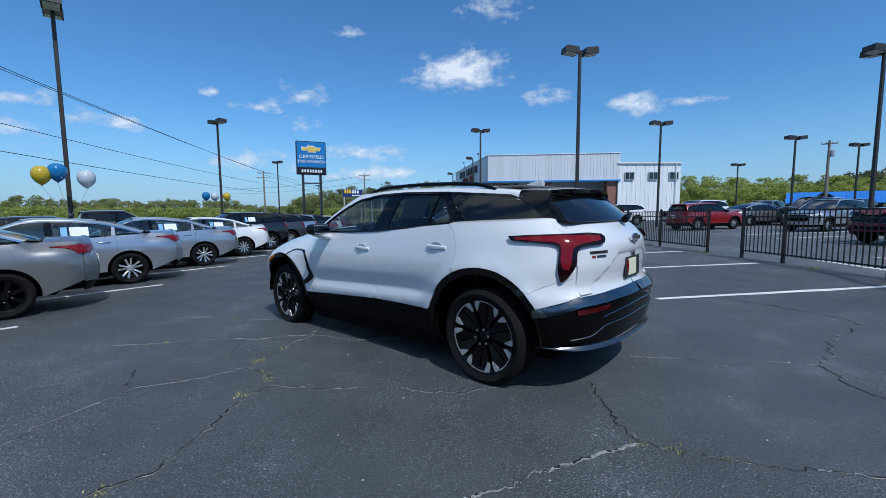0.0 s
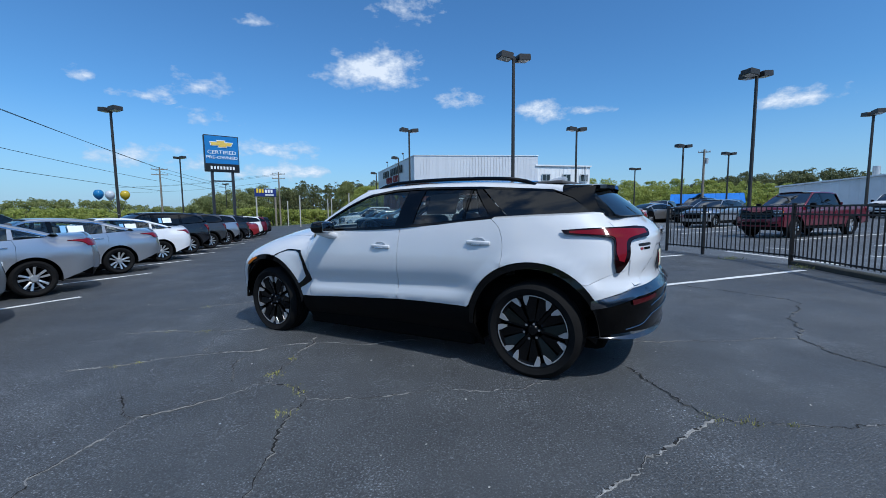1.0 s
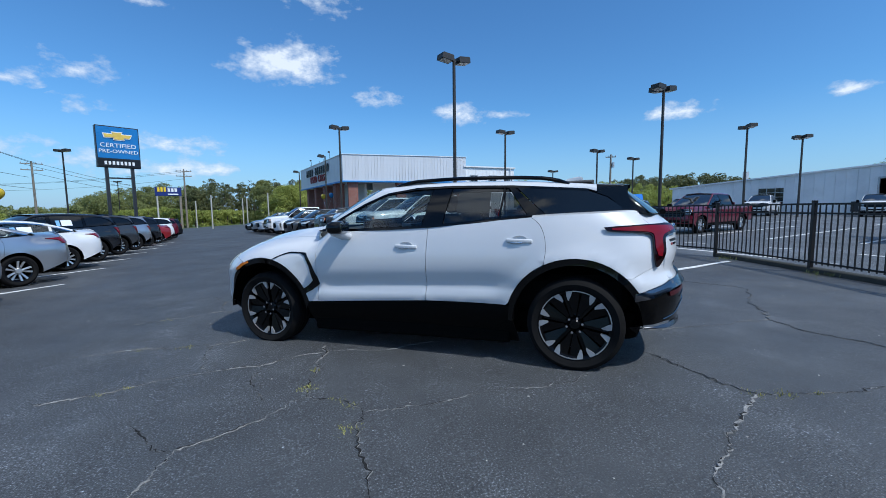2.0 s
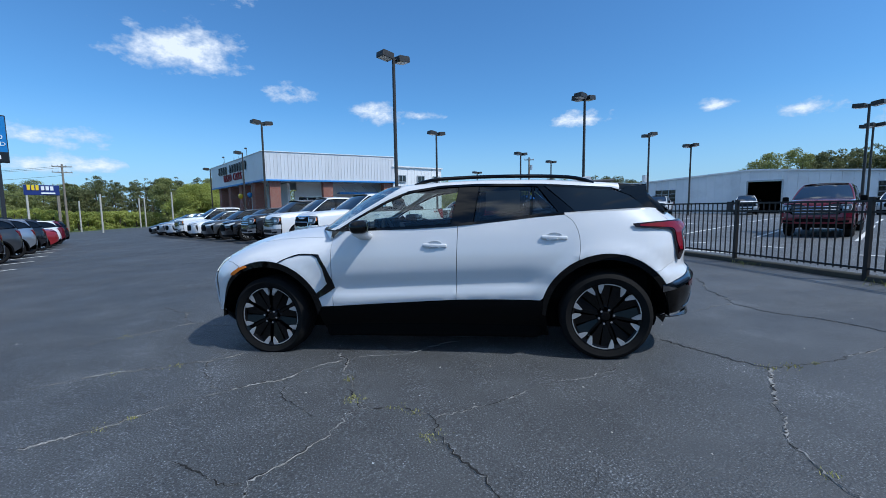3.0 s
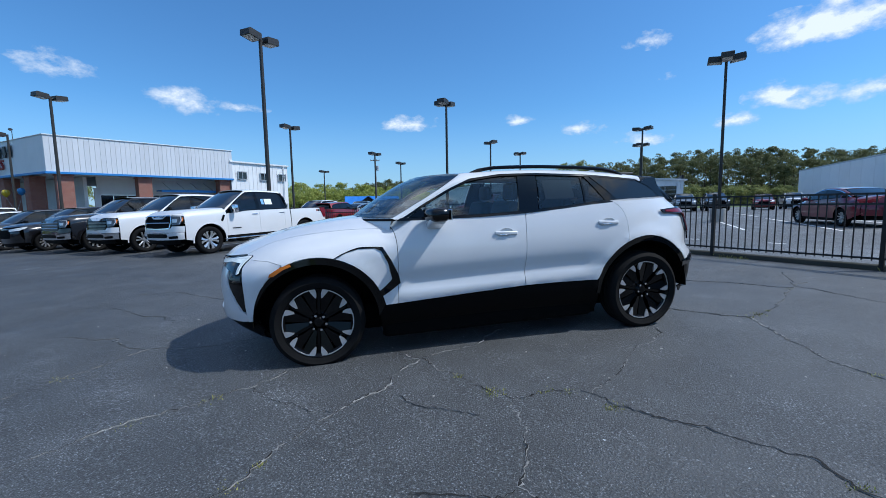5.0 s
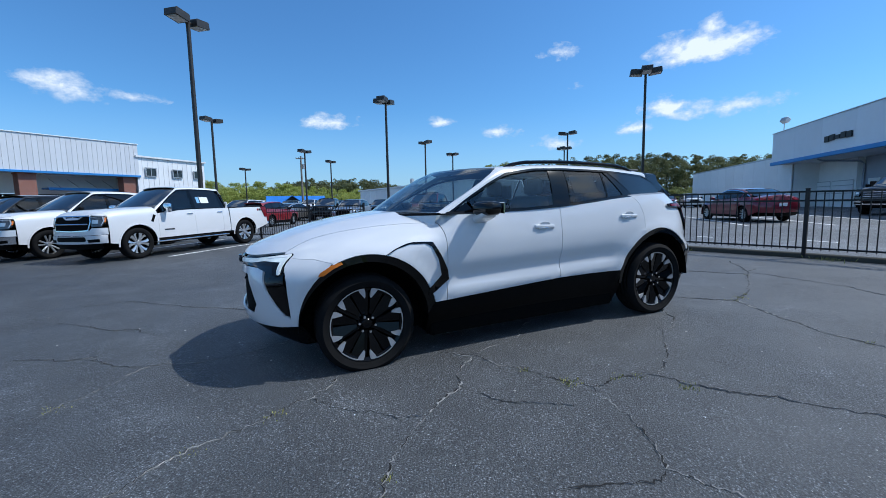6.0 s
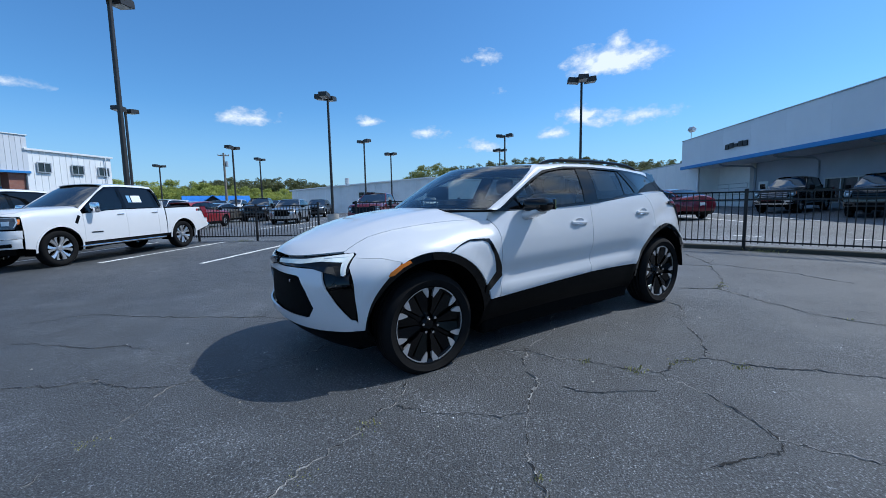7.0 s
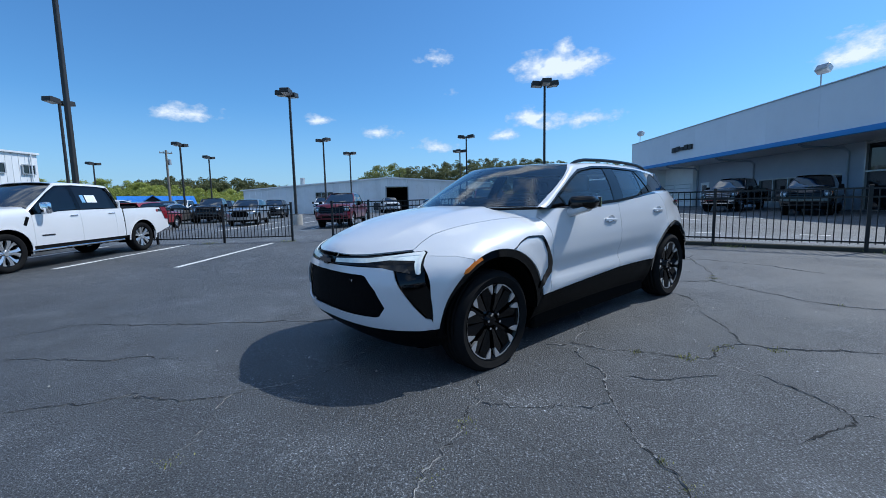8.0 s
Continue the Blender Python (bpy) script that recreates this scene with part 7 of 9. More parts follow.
        # door handles
        for hx, hz in ((-0.098, 1.030), (-1.122, 1.072)):
            y = float(S.side(hx, hz))
            hd = part("door_handle", rounded_box((hx, (y + 0.006) * s, hz), (0.215, 0.022, 0.034), 0.010, 3, Matrix.Rotation(radians(-3), 4, "Y")), P_WHITE, C, "white pull handle", 50)
            part("chrome_insert", rounded_box((hx + 0.02, (y + 0.012) * s, hz - 0.012), (0.10, 0.018, 0.012), 0.004, 1), M_CHROME, hd, "chrome handle insert", 50)
            bm = lathe([(0.0, 0.0), (0.028, 0.0), (0.04, 0.008)], 16)
            cup = part("handle_cup", bm, P_WHITE, hd)
            cup.matrix_basis = Matrix.Translation((hx, (y + 0.001) * s, hz + 0.012)) @ Matrix.Diagonal((1.6, s, 0.8, 1))
        # door mirror
        mir = new("door_mirror")
        mir.parent = C
        mir["label"] = "black capped door mirror on a white foot"
        part("housing", rounded_box((0.545, 1.035 * s, 1.222), (0.17, 0.24, 0.115), 0.055, 5, Matrix.Rotation(radians(12 * s), 4, "Z")), M_GLOSSBLACK, mir, "gloss black mirror cap", 60)
        part("mirror_foot", rounded_box((0.545, 0.985 * s, 1.155), (0.14, 0.22, 0.07), 0.032, 4, Matrix.Rotation(radians(18 * s), 4, "X")), P_WHITE, mir, "white mirror foot", 60)
        part("mirror_glass", rounded_box((0.462, 1.045 * s, 1.222), (0.01, 0.19, 0.09), 0.004, 1, Matrix.Rotation(radians(12 * s), 4, "Z")), M_CHROME, mir, "mirror glass")
        # amber marker in the front arch
        panel("side_marker", [(1.895, 0.795), (1.88, 0.825), (1.80, 0.872), (1.725, 0.893), (1.71, 0.872), (1.78, 0.845), (1.85, 0.80)], side, M_AMBER, C, "amber side marker", mirror=s, out=0.004, step=0.03, flange=0.006)
        # lamps at the front
        panel("headlight", [(0.10, 0.90), (0.446, 0.921), (0.62, 0.940), (0.745, 0.957), (0.768, 0.948), (0.815, 0.868), (0.832, 0.835), (0.80, 0.80), (0.72, 0.828), (0.66, 0.853), (0.45, 0.852), (0.10, 0.848)], front, M_SMOKELENS, C, "smoked headlight lens with a white light strip", mirror=s, out=0.001, step=0.025, flange=0.008)
        panel("light_strip", [(0.12, 0.892), (0.446, 0.908), (0.60, 0.929), (0.745, 0.952), (0.764, 0.942), (0.826, 0.820), (0.800, 0.812), (0.748, 0.893), (0.60, 0.894), (0.44, 0.872), (0.12, 0.860)], front, M_DRL, C, "pale frosted light strip", mirror=s, out=0.004, step=0.02, flange=0.004)
        panel("light_guide", [(0.745, 0.951), (0.762, 0.942), (0.823, 0.812), (0.808, 0.810), (0.750, 0.925), (0.60, 0.912), (0.60, 0.922)], front, M_DRL_EDGE, C, "bright light guide edge", mirror=s, out=0.006, step=0.02, flange=0.003)
        panel("lamp_unit", [(0.50, 0.862), (0.72, 0.872), (0.775, 0.818), (0.68, 0.830)], front, M_GLASS_PRIV, C, "dark projector lens", mirror=s, out=0.003, step=0.03, flange=0.004)
        panel("air_curtain", [(0.655, 0.856), (0.72, 0.830), (0.832, 0.835), (0.872, 0.70), (0.876, 0.517), (0.85, 0.522), (0.80, 0.60), (0.735, 0.72)], lambda P: front(P) - [0.012, 0, 0], M_GLOSSBLACK, C, "gloss black air curtain slot", mirror=s, step=0.035)
        # tail lamps
        tl_out = bend([(-1.762, 1.160), (-1.905, 1.166), (-2.10, 1.166), (way(0.62, 1.165), 1.165), (way(0.54, 1.165), 1.166), (way(0.44, 1.15), 1.153)], 4) + bend([(way(0.425, 1.13), 1.132), (way(0.47, 1.09), 1.088), (way(0.60, 1.08), 1.078), (way(0.665, 1.05), 1.052), (way(0.70, 0.95), 0.95), (way(0.765, 0.86), 0.855), (way(0.79, 0.845), 0.845)], 4) + bend([(-2.118, 0.93), (-2.114, 1.03), (-2.098, 1.088), (-1.985, 1.108), (-1.855, 1.119), (-1.79, 1.128)], 4)
        panel("tail_lamp", tl_out, round_rear, M_LAMPCASE, C, "smoked red tail lamp", mirror=s, out=0.024, step=0.03, flange=0.012)
        panel("lamp_strip", bend([(-1.82, 1.151), (-2.08, 1.155), (way(0.63, 1.150), 1.150), (way(0.47, 1.14), 1.140)], 4) + [(way(0.48, 1.108), 1.106)] + bend([(way(0.62, 1.095), 1.093), (way(0.685, 1.07), 1.068), (way(0.715, 0.985), 0.975), (way(0.745, 0.925), 0.92)], 4) + bend([(way(0.775, 0.93), 0.93), (-2.124, 1.00), (-2.121, 1.055), (-2.100, 1.098), (-1.97, 1.116), (-1.82, 1.131)], 4), round_rear, M_REDLENS, C, "bright red light strip", mirror=s, out=0.028, step=0.025, flange=0.006)
        panel("rear_reflector", [(0.755, 0.652), (0.49, 0.668), (0.485, 0.635), (0.75, 0.612)], rear, M_DARKREDLENS, C, "dark red bumper reflector", mirror=s, out=0.012, step=0.04, flange=0.006)

    # panels over the whole width
    hx = np.linspace(0, 0.675, 12)
    lead = [(2.375 - 0.30 * (y / 0.675) ** 2.2, y) for y in hx]
    side_edge = [(x, hood_edge(x)) for x in np.linspace(2.05, 0.96, 14)]
    panel("hood", lead + side_edge + [(1.205 - 0.26 * (y / 0.75) ** 2, y) for y in np.linspace(0.74, 0.0, 8)], top, P_WHITE, C, "white sculpted hood", whole=True, step=0.05)
    mask = [(0.0, 0.846), (0.173, 0.846), (0.45, 0.850), (0.655, 0.853), (0.735, 0.716), (0.80, 0.598), (0.85, 0.520), (0.878, 0.512), (0.880, 0.438), (0.80, 0.428), (0.641, 0.428), (0.30, 0.436), (0.0, 0.438), (0.0, 0.502), (0.30, 0.503), (0.545, 0.508), (0.585, 0.520), (0.628, 0.585), (0.56, 0.70), (0.47, 0.785), (0.44, 0.793), (0.0, 0.795)]
    panel("front_bumper", mask, front, P_WHITE, C, "white bumper frame round the grille", whole=True, step=0.035)
    panel("grille", [(0.0, 0.80), (0.45, 0.80), (0.57, 0.70), (0.64, 0.585), (0.59, 0.51), (0.545, 0.495), (0.0, 0.495)], lambda P: front(P) - [0.035, 0, 0], M_GRILLE, C, "black mesh grille", whole=True, step=0.04, inset=0)
    panel("centre_bar", [(0.0, 0.900), (0.11, 0.902), (0.11, 0.846), (0.0, 0.846)], front, M_SMOKELENS, C, "smoked light bar centre", whole=True, out=0.004, step=0.03)
    bm = bmesh.new()
    prism(bm, [(-0.085, -0.014), (-0.03, -0.014), (-0.035, -0.030), (0.04, -0.030), (0.035, -0.014), (0.075, -0.014), (0.09, 0.014), (0.03, 0.014), (0.035, 0.030), (-0.04, 0.030), (-0.035, 0.014), (-0.095, 0.014)], 0.02, Matrix.Translation((2.412, 0, 0.872)) @ Matrix.Rotation(radians(90), 4, "Z"))
    part("front_emblem", bm, M_DARKCHROME, C, "dark glossy emblem")
    part("grille_badge", rounded_box((2.375, 0.30, 0.745), (0.012, 0.075, 0.018), 0.004, 1, Matrix.Rotation(radians(-14), 4, "Z")), M_CHROME, C)
    panel("lower_intake", [(0.0, 0.432), (0.30, 0.430), (0.641, 0.422), (0.87, 0.430), (0.875, 0.36), (0.78, 0.27), (0.55, 0.225), (0.0, 0.215)], lambda P: front(P) - np.stack([0.015 + 0.16 * np.clip((0.43 - P[:, 1]) / 0.21, 0, 1) ** 1.3, 0 * P[:, 0], 0 * P[:, 0]], 1), M_PLASTIC, C, "black lower bumper", whole=True, step=0.05)
    panel("bumper_flank", [(2.10, 0.43), (2.10, 0.36), (2.02, 0.26), (1.92, 0.27), (2.02, 0.43)], lambda P: side(P) - np.stack([0 * P[:, 0], 0.01 + 0.10 * np.clip((0.43 - P[:, 1]) / 0.17, 0, 1), 0 * P[:, 0]], 1), M_PLASTIC, C, mirror=1, step=0.05)
    panel("bumper_flank", [(2.10, 0.43), (2.10, 0.36), (2.02, 0.26), (1.92, 0.27), (2.02, 0.43)], lambda P: side(P) - np.stack([0 * P[:, 0], 0.01 + 0.10 * np.clip((0.43 - P[:, 1]) / 0.17, 0, 1), 0 * P[:, 0]], 1), M_PLASTIC, C, mirror=-1, step=0.05)
    # glass front and back, roof
    zs = np.linspace(1.19, 1.562, 10)
    edge = [(ws_edge(z), z) for z in zs]
    panel("windscreen", [(0, 1.19)] + edge + [(0.45, 1.576), (0.25, 1.584), (0.0, 1.587)], lambda P: np.stack([S.screen(P[:, 0], P[:, 1]), P[:, 0], P[:, 1]], 1), M_GLASS_WS, C, "raked windscreen", whole=True, step=0.06, flange=0.004)
    panel("windscreen_band", [(0, 1.185)] + [(0.86, 1.188), (0.855, 1.212), (0.5, 1.212), (0.0, 1.212)], lambda P: np.stack([S.screen(P[:, 0], P[:, 1]) + 0.006, P[:, 0], P[:, 1]], 1), M_PLASTIC, C, "black cowl band", whole=True, step=0.06)
    base_, edge_ = [], []
    for y in np.linspace(-0.82, 0.82, 29):
        xa_ = 1.205 - 0.26 * (y / 0.75) ** 2 + 0.03
        edge_.append((xa_, y, float(S.top(xa_, max(abs(y), 0.012))) - 0.012))
        base_.append((float(S.screen(y, 1.20)) + 0.004, y, 1.204))
    ruled(base_[6:23], edge_[6:23], M_PLASTIC, C, "cowl_cover", 0.0, 4, "black cowl cover below the windscreen")
    ruled(base_[:7], edge_[:7], P_WHITE, C, "cowl_corner", 0.0, 4, "white cowl corner by the pillar")
    ruled(base_[22:], edge_[22:], P_WHITE, C, "cowl_corner", 0.0, 4, "white cowl corner by the pillar")
    roof_lay = lambda P: np.stack([P[:, 0], P[:, 1], S.roof(P[:, 0], P[:, 1])], 1)
    spoil = lambda P: np.stack([P[:, 0], P[:, 1], S.roof(P[:, 0], P[:, 1]) + 0.004 + 0.10 * np.clip((-1.74 - P[:, 0]) / 0.25, 0, 1) ** 1.5 * 0.18], 1)
    panel("roof", [(0.545, 0), (0.50, 0.25), (0.41, 0.45), (0.25, 0.675), (0.08, 0.615), (-1.0, 0.60), (-1.715, 0.572), (-1.715, 0)], roof_lay, P_WHITE, C, "white roof panel", whole=True, step=0.07, inset=0.0)
    panel("spoiler", [(-1.72, 0), (-1.72, 0.58), (-1.80, 0.575), (-1.93, 0.535), (-1.95, 0.30), (-1.96, 0)], lambda P: spoil(P), P_WHITE, C, "white roof spoiler", whole=True, step=0.05, flange=0.03)
    panel("spoiler_lip", [(-1.964, 0), (-1.954, 0.30), (-1.934, 0.535), (-1.985, 0.50), (-2.01, 0.30), (-2.02, 0)], lambda P: spoil(P) - [0, 0, 0.004], M_GLOSSBLACK, C, "gloss black spoiler lip", whole=True, step=0.05, flange=0.03)
    for s in (1, -1):
        xs_ = np.linspace(-1.72, -1.935, 8)
        ys_ = np.interp(xs_, [-1.93, -1.80, -1.72], [0.535, 0.575, 0.58])
        rim_ = [(x, y, float(spoil(np.array([[x, y]]))[0, 2]) - 0.002) for x, y in zip(xs_, ys_)]
        zp_ = np.interp(xs_, [-1.965, -1.90, -1.80, -1.72], [1.494, 1.492, 1.480, 1.452])
        ruled(rim_, [(x, float(S.cabin(x, z)) + 0.002, z) for x, z in zip(xs_, zp_)], M_GLOSSBLACK, C, "fin_top", 0.003, 3, "", s)
        zz = np.linspace(1.25, 1.475, 9)
        edge_x = np.interp(zz, [1.245, 1.275, 1.34, 1.43, 1.475], [-2.03, -2.04, -1.985, -1.955, -1.965])
        outer = [(x, float(S.cabin(x, z)) + 0.001, z) for x, z in zip(edge_x, zz)]
        inner_y = np.interp(zz, [1.25, 1.36, 1.46, 1.48], [0.62, 0.565, 0.51, 0.49])
        inn = [(float(S.backlight(y, z)) + 0.004, y, z) for y, z in zip(inner_y, zz)]
        ruled(outer, inn, M_GLOSSBLACK, C, "spoiler_fin", 0.012, 4, "gloss black spoiler fin", s)
    panel("rear_glass", [(0, 1.245), (0.58, 1.252), (0.64, 1.268), (0.58, 1.36), (0.53, 1.455), (0.0, 1.468)], lambda P: np.stack([S.backlight(P[:, 0], P[:, 1]), P[:, 0], P[:, 1]], 1), M_GLASS_PRIV, C, "dark rear window", whole=True, step=0.06, flange=0.004)
    gate = [(0, 1.238), (0.60, 1.236), (0.665, 1.215), (0.675, 1.17), (0.685, 1.0), (0.70, 0.748), (0.5, 0.762), (0.0, 0.768)]
    panel("tailgate", gate, lambda P: rear(P) + np.stack([0.038 * np.clip((np.interp(P[:, 1], [0.78, 1.0], [0.60, 0.30]) - P[:, 0]) / 0.035, 0, 1) * np.clip((1.02 - P[:, 1]) / 0.05, 0, 1), 0 * P[:, 0], 0 * P[:, 0]], 1), P_WHITE, C, "white tailgate", whole=True, step=0.024)
    panel("gate_shelf", [(0, 1.262), (0.58, 1.262), (0.655, 1.245), (0.66, 1.20), (0.0, 1.215)], lambda P: rear(P) + [0.012, 0, 0], P_WHITE, C, whole=True, step=0.04, inset=0)
    panel("tail_shell", [(-2.06, 0.70), (-2.04, 1.245), (way(0.50, 1.23), 1.235), (way(0.0, 1.2), 1.225), (way(0.0, 0.75), 0.72)], lambda P: round_rear(P) + [0.014, 0, 0] - np.stack([0 * P[:, 0], 0.010 * (P[:, 0] > XS), 0 * P[:, 0]], 1), P_WHITE, C, whole=True, step=0.05, inset=0, flange=0)
    bump = [(-1.985, 0.652), (-2.13, 0.688), (way(0.71, 0.74), 0.738), (way(0.4, 0.755), 0.757), (way(0.0, 0.76), 0.762)] + [(way(0.0, z), z) for z in np.linspace(0.74, 0.42, 9)] + [(way(0.0, 0.40), 0.40), (way(0.5, 0.40), 0.385), (way(0.72, 0.40), 0.405), (-2.05, 0.395), (-1.955, 0.385)] + arc(*ra, 0.47, 186, 148, 8, 0.53)
    panel("rear_bumper", bump, round_rear, M_BUMPER, C, "gloss black rear bumper", whole=True, step=0.045)
    for s in (1, -1):
        way_ = np.linspace(-1.99, way(0.0, 0.76), 30)
        top_z = np.interp(-way_, [1.985, 2.13, -way(0.71, 0.74), -way(0.4, 0.755), -way(0.0, 0.76)], [0.652, 0.688, 0.738, 0.757, 0.762])
        upper_ = round_rear(np.stack([way_, top_z], 1))
        lower_ = round_rear(np.stack([way_, top_z - 0.062], 1))
        fade = np.clip((-way_ - 1.99) / 0.12, 0, 1)
        lower_[:, 0] -= 0.020 * fade
        lower_[:, 1] += 0.008 * fade * (lower_[:, 1] > 0.3)
        upper_[:, 0] -= 0.002
        ruled(upper_, lower_, M_LEDGE, C, "bumper_ledge", 0.004, 4, "smoked glossy bumper ledge", s)
    for ys_, zs_ in (((0.0, 0.3, 0.50, 0.56), (0.625, 0.615, 0.596, 0.58)), ((0.0, 0.44, 0.54, 0.62, 0.76), (0.545, 0.528, 0.515, 0.452, 0.432))):
        bm = bmesh.new()
        run_ = [(y, float(np.interp(abs(y), ys_, zs_))) for y in np.linspace(-ys_[-1], ys_[-1], 41)]
        tube(bm, [(float(S.tail(abs(y) + 0.001, z)) - 0.003, y, z) for y, z in run_], 0.0045, 6)
        part("bumper_rib", bm, M_DARKCHROME, C, smooth=40)
    for s in (1, -1):
        way_ = np.linspace(-1.985, way(0.0, 0.40), 34)
        fade = np.clip((-way_ - 1.985) / 0.25, 0, 1)
        upper_ = round_rear(np.stack([way_, 0.382 + 0 * way_], 1))
        nose_ = round_rear(np.stack([way_, 0.352 + 0.03 * (1 - fade)], 1))
        lower_ = round_rear(np.stack([way_, 0.338 + 0.04 * (1 - fade)], 1))
        nose_[:, 0] -= 0.026 * fade
        nose_[:, 1] += 0.012 * fade * (nose_[:, 1] > 0.3)
        lower_[:, 0] += 0.03
        ruled(upper_, nose_, M_SATIN, C, "skid_trim", 0.004, 4, "bright lower bumper trim", s)
        ruled(nose_, lower_, M_PLASTIC, C, "skid_underside", 0.002, 3, "black underside of the bumper lip", s)
    panel("diffuser", [(0.0, 0.40), (0.70, 0.385), (0.70, 0.30), (0.6, 0.25), (0.0, 0.235)], lambda P: rear(P) + np.stack([0.05 + 2.2 * np.clip(0.40 - P[:, 1], 0, 1), 0 * P[:, 0], 0 * P[:, 0]], 1), M_PLASTIC, C, "black diffuser", whole=True, step=0.06)
    # plate and badges on the tailgate, with no readable signs
    pl = part("licence_plate", rounded_box((-2.365, 0.0, 0.885), (0.014, 0.315, 0.165), 0.005, 1), M_FRAME, C, "paper dealer plate in a black frame")
    part("plate_paper", rounded_box((-2.373, 0.02, 0.885), (0.006, 0.17, 0.13), 0.002, 1), material("cream_paper", (0.72, 0.70, 0.50), 0.7, vary=0.06), pl, "cream paper")
    part("plate_mark", rounded_box((-2.373, 0.115, 0.895), (0.006, 0.045, 0.09), 0.002, 1), M_REDLENS, pl)
    for nm, y0, y1, z0, z1, mt in (("name_badge", 0.585, 0.43, 1.026, 1.045, M_LETTERBLACK), ("trim_badge", 0.575, 0.545, 0.998, 1.014, M_LETTERRED), ("trim_badge", 0.535, 0.45, 0.998, 1.014, M_DARKCHROME)):
        panel(nm, [(y0, z0), (y0, z1), ((y0 + y1) / 2, z1 + 0.001), (y1, z1), (y1, z0), ((y0 + y1) / 2, z0)], rear, mt, C, mirror=1, out=0.004, step=0.03, inset=0.0, flange=0.004)
    bm = bmesh.new()
    prism(bm, [(-0.09, -0.016), (-0.03, -0.016), (-0.035, -0.034), (0.04, -0.034), (0.035, -0.016), (0.08, -0.016), (0.095, 0.016), (0.03, 0.016), (0.035, 0.034), (-0.04, 0.034), (-0.035, 0.016), (-0.10, 0.016)], 0.02, Matrix.Translation((-2.385, 0, 1.11)) @ Matrix.Rotation(radians(90), 4, "Z"))
    part("rear_emblem", bm, M_CHROME, C, "chrome emblem")
    # fin, wiper
    bm = bmesh.new()
    prism(bm, [(-1.38, 1.575), (-1.60, 1.555), (-1.60, 1.615), (-1.56, 1.62), (-1.47, 1.605)], 0.035, Matrix())
    bmesh.ops.bevel(bm, geom=bm.edges[:], offset=0.01, segments=2, affect="EDGES")
    part("aerial_fin", bm, P_WHITE, C, "white shark fin aerial", 50)
    bm = bmesh.new()
    tube(bm, [(-2.29, -0.05, 1.265), (-2.265, -0.25, 1.285), (-2.21, -0.45, 1.29)], 0.012, 6)
    tube(bm, [(-2.30, -0.02, 1.25), (-2.29, -0.1, 1.27)], 0.028, 8)
    part("rear_wiper", bm, M_PLASTIC, C, smooth=40)
    # inside: floor, seats, dashboard, wheel
    part("underbody", rounded_box((0, 0, 0.33), (4.1, 1.35, 0.26), 0.08, 2), M_UNDER, C)
    # unseen tray, added low to keep light off the ground beneath
    part("battery_tray", rounded_box((0, 0, 0.26), (2.02, 1.70, 0.18), 0.03, 2), M_UNDER, C)
    part("cabin_floor", rounded_box((-0.45, 0, 0.62), (3.0, 1.6, 0.3), 0.05, 1), M_UNDER, C)
    inner = lambda P: np.stack([P[:, 0], S.side(P[:, 0], P[:, 1]) - 0.05, P[:, 1]], 1)
    for s in (1, -1):
        panel("door_card", [(1.0, 0.5), (1.0, 1.10), (0.85, 1.17), (-1.2, 1.22), (-2.0, 1.24), (-2.0, 0.9), (-1.0, 0.9), (-1.0, 0.5)], inner, M_UNDER, C, mirror=s, step=0.12, flange=0)
        for x, w_ in ((0.05, 0.52), (-0.95, 0.56)):
            part("seat_back", rounded_box((x - 0.32, 0.39 * s, 1.0), (0.16, w_, 0.62), 0.06, 3, Matrix.Rotation(radians(-14), 4, "Y")), M_SEAT, C, smooth=50)
            part("headrest", rounded_box((x - 0.43, 0.39 * s, 1.40), (0.09, 0.26, 0.17), 0.04, 3), M_SEAT, C, smooth=50)
            part("seat_base", rounded_box((x, 0.39 * s, 0.78), (0.52, w_, 0.16), 0.05, 2), M_SEAT, C, smooth=50)
    part("dashboard", rounded_box((0.78, 0, 1.08), (0.42, 1.5, 0.22), 0.07, 3), M_SEAT, C, smooth=50)
    part("display", rounded_box((0.58, 0.05, 1.20), (0.03, 0.9, 0.14), 0.01, 1), M_GLASS_PRIV, C)
    bm = bmesh.new()
    tube(bm, [(0.46 + 0.05 * math.sin(a), 0.38 + 0.185 * math.cos(a), 1.08 + 0.18 * math.sin(a)) for a in np.linspace(0, 6.283, 29)], 0.016, 8, caps=False)
    part("steering_wheel", bm, M_SEAT, C, smooth=50)
    part("roof_lining", rounded_box((-0.7, 0, 1.545), (2.0, 1.1, 0.02), 0.008, 1), M_SEAT, C)
    # sheet of stock paper in the rear side window
    part("window_sticker", rounded_box((-0.70, 0.77, 1.40), (0.30, 0.004, 0.20), 0.001, 1, Matrix.Rotation(radians(28), 4, "X")), material("sticker_back", (0.09, 0.095, 0.10), 0.7, vary=0.1), C, "paper price sheet behind the glass")
    for sx, tn in ((1.547, 8), (-1.547, 31)):
        for sy in (1, -1):
            w_ = wheel(C, sx, 0.815 * sy, 0.383, 0.262, 0.292, "hero", tn if sy > 0 else 50)
            w_["label"] = "black alloy wheel with machined silver tips"
    return C


hero_car()


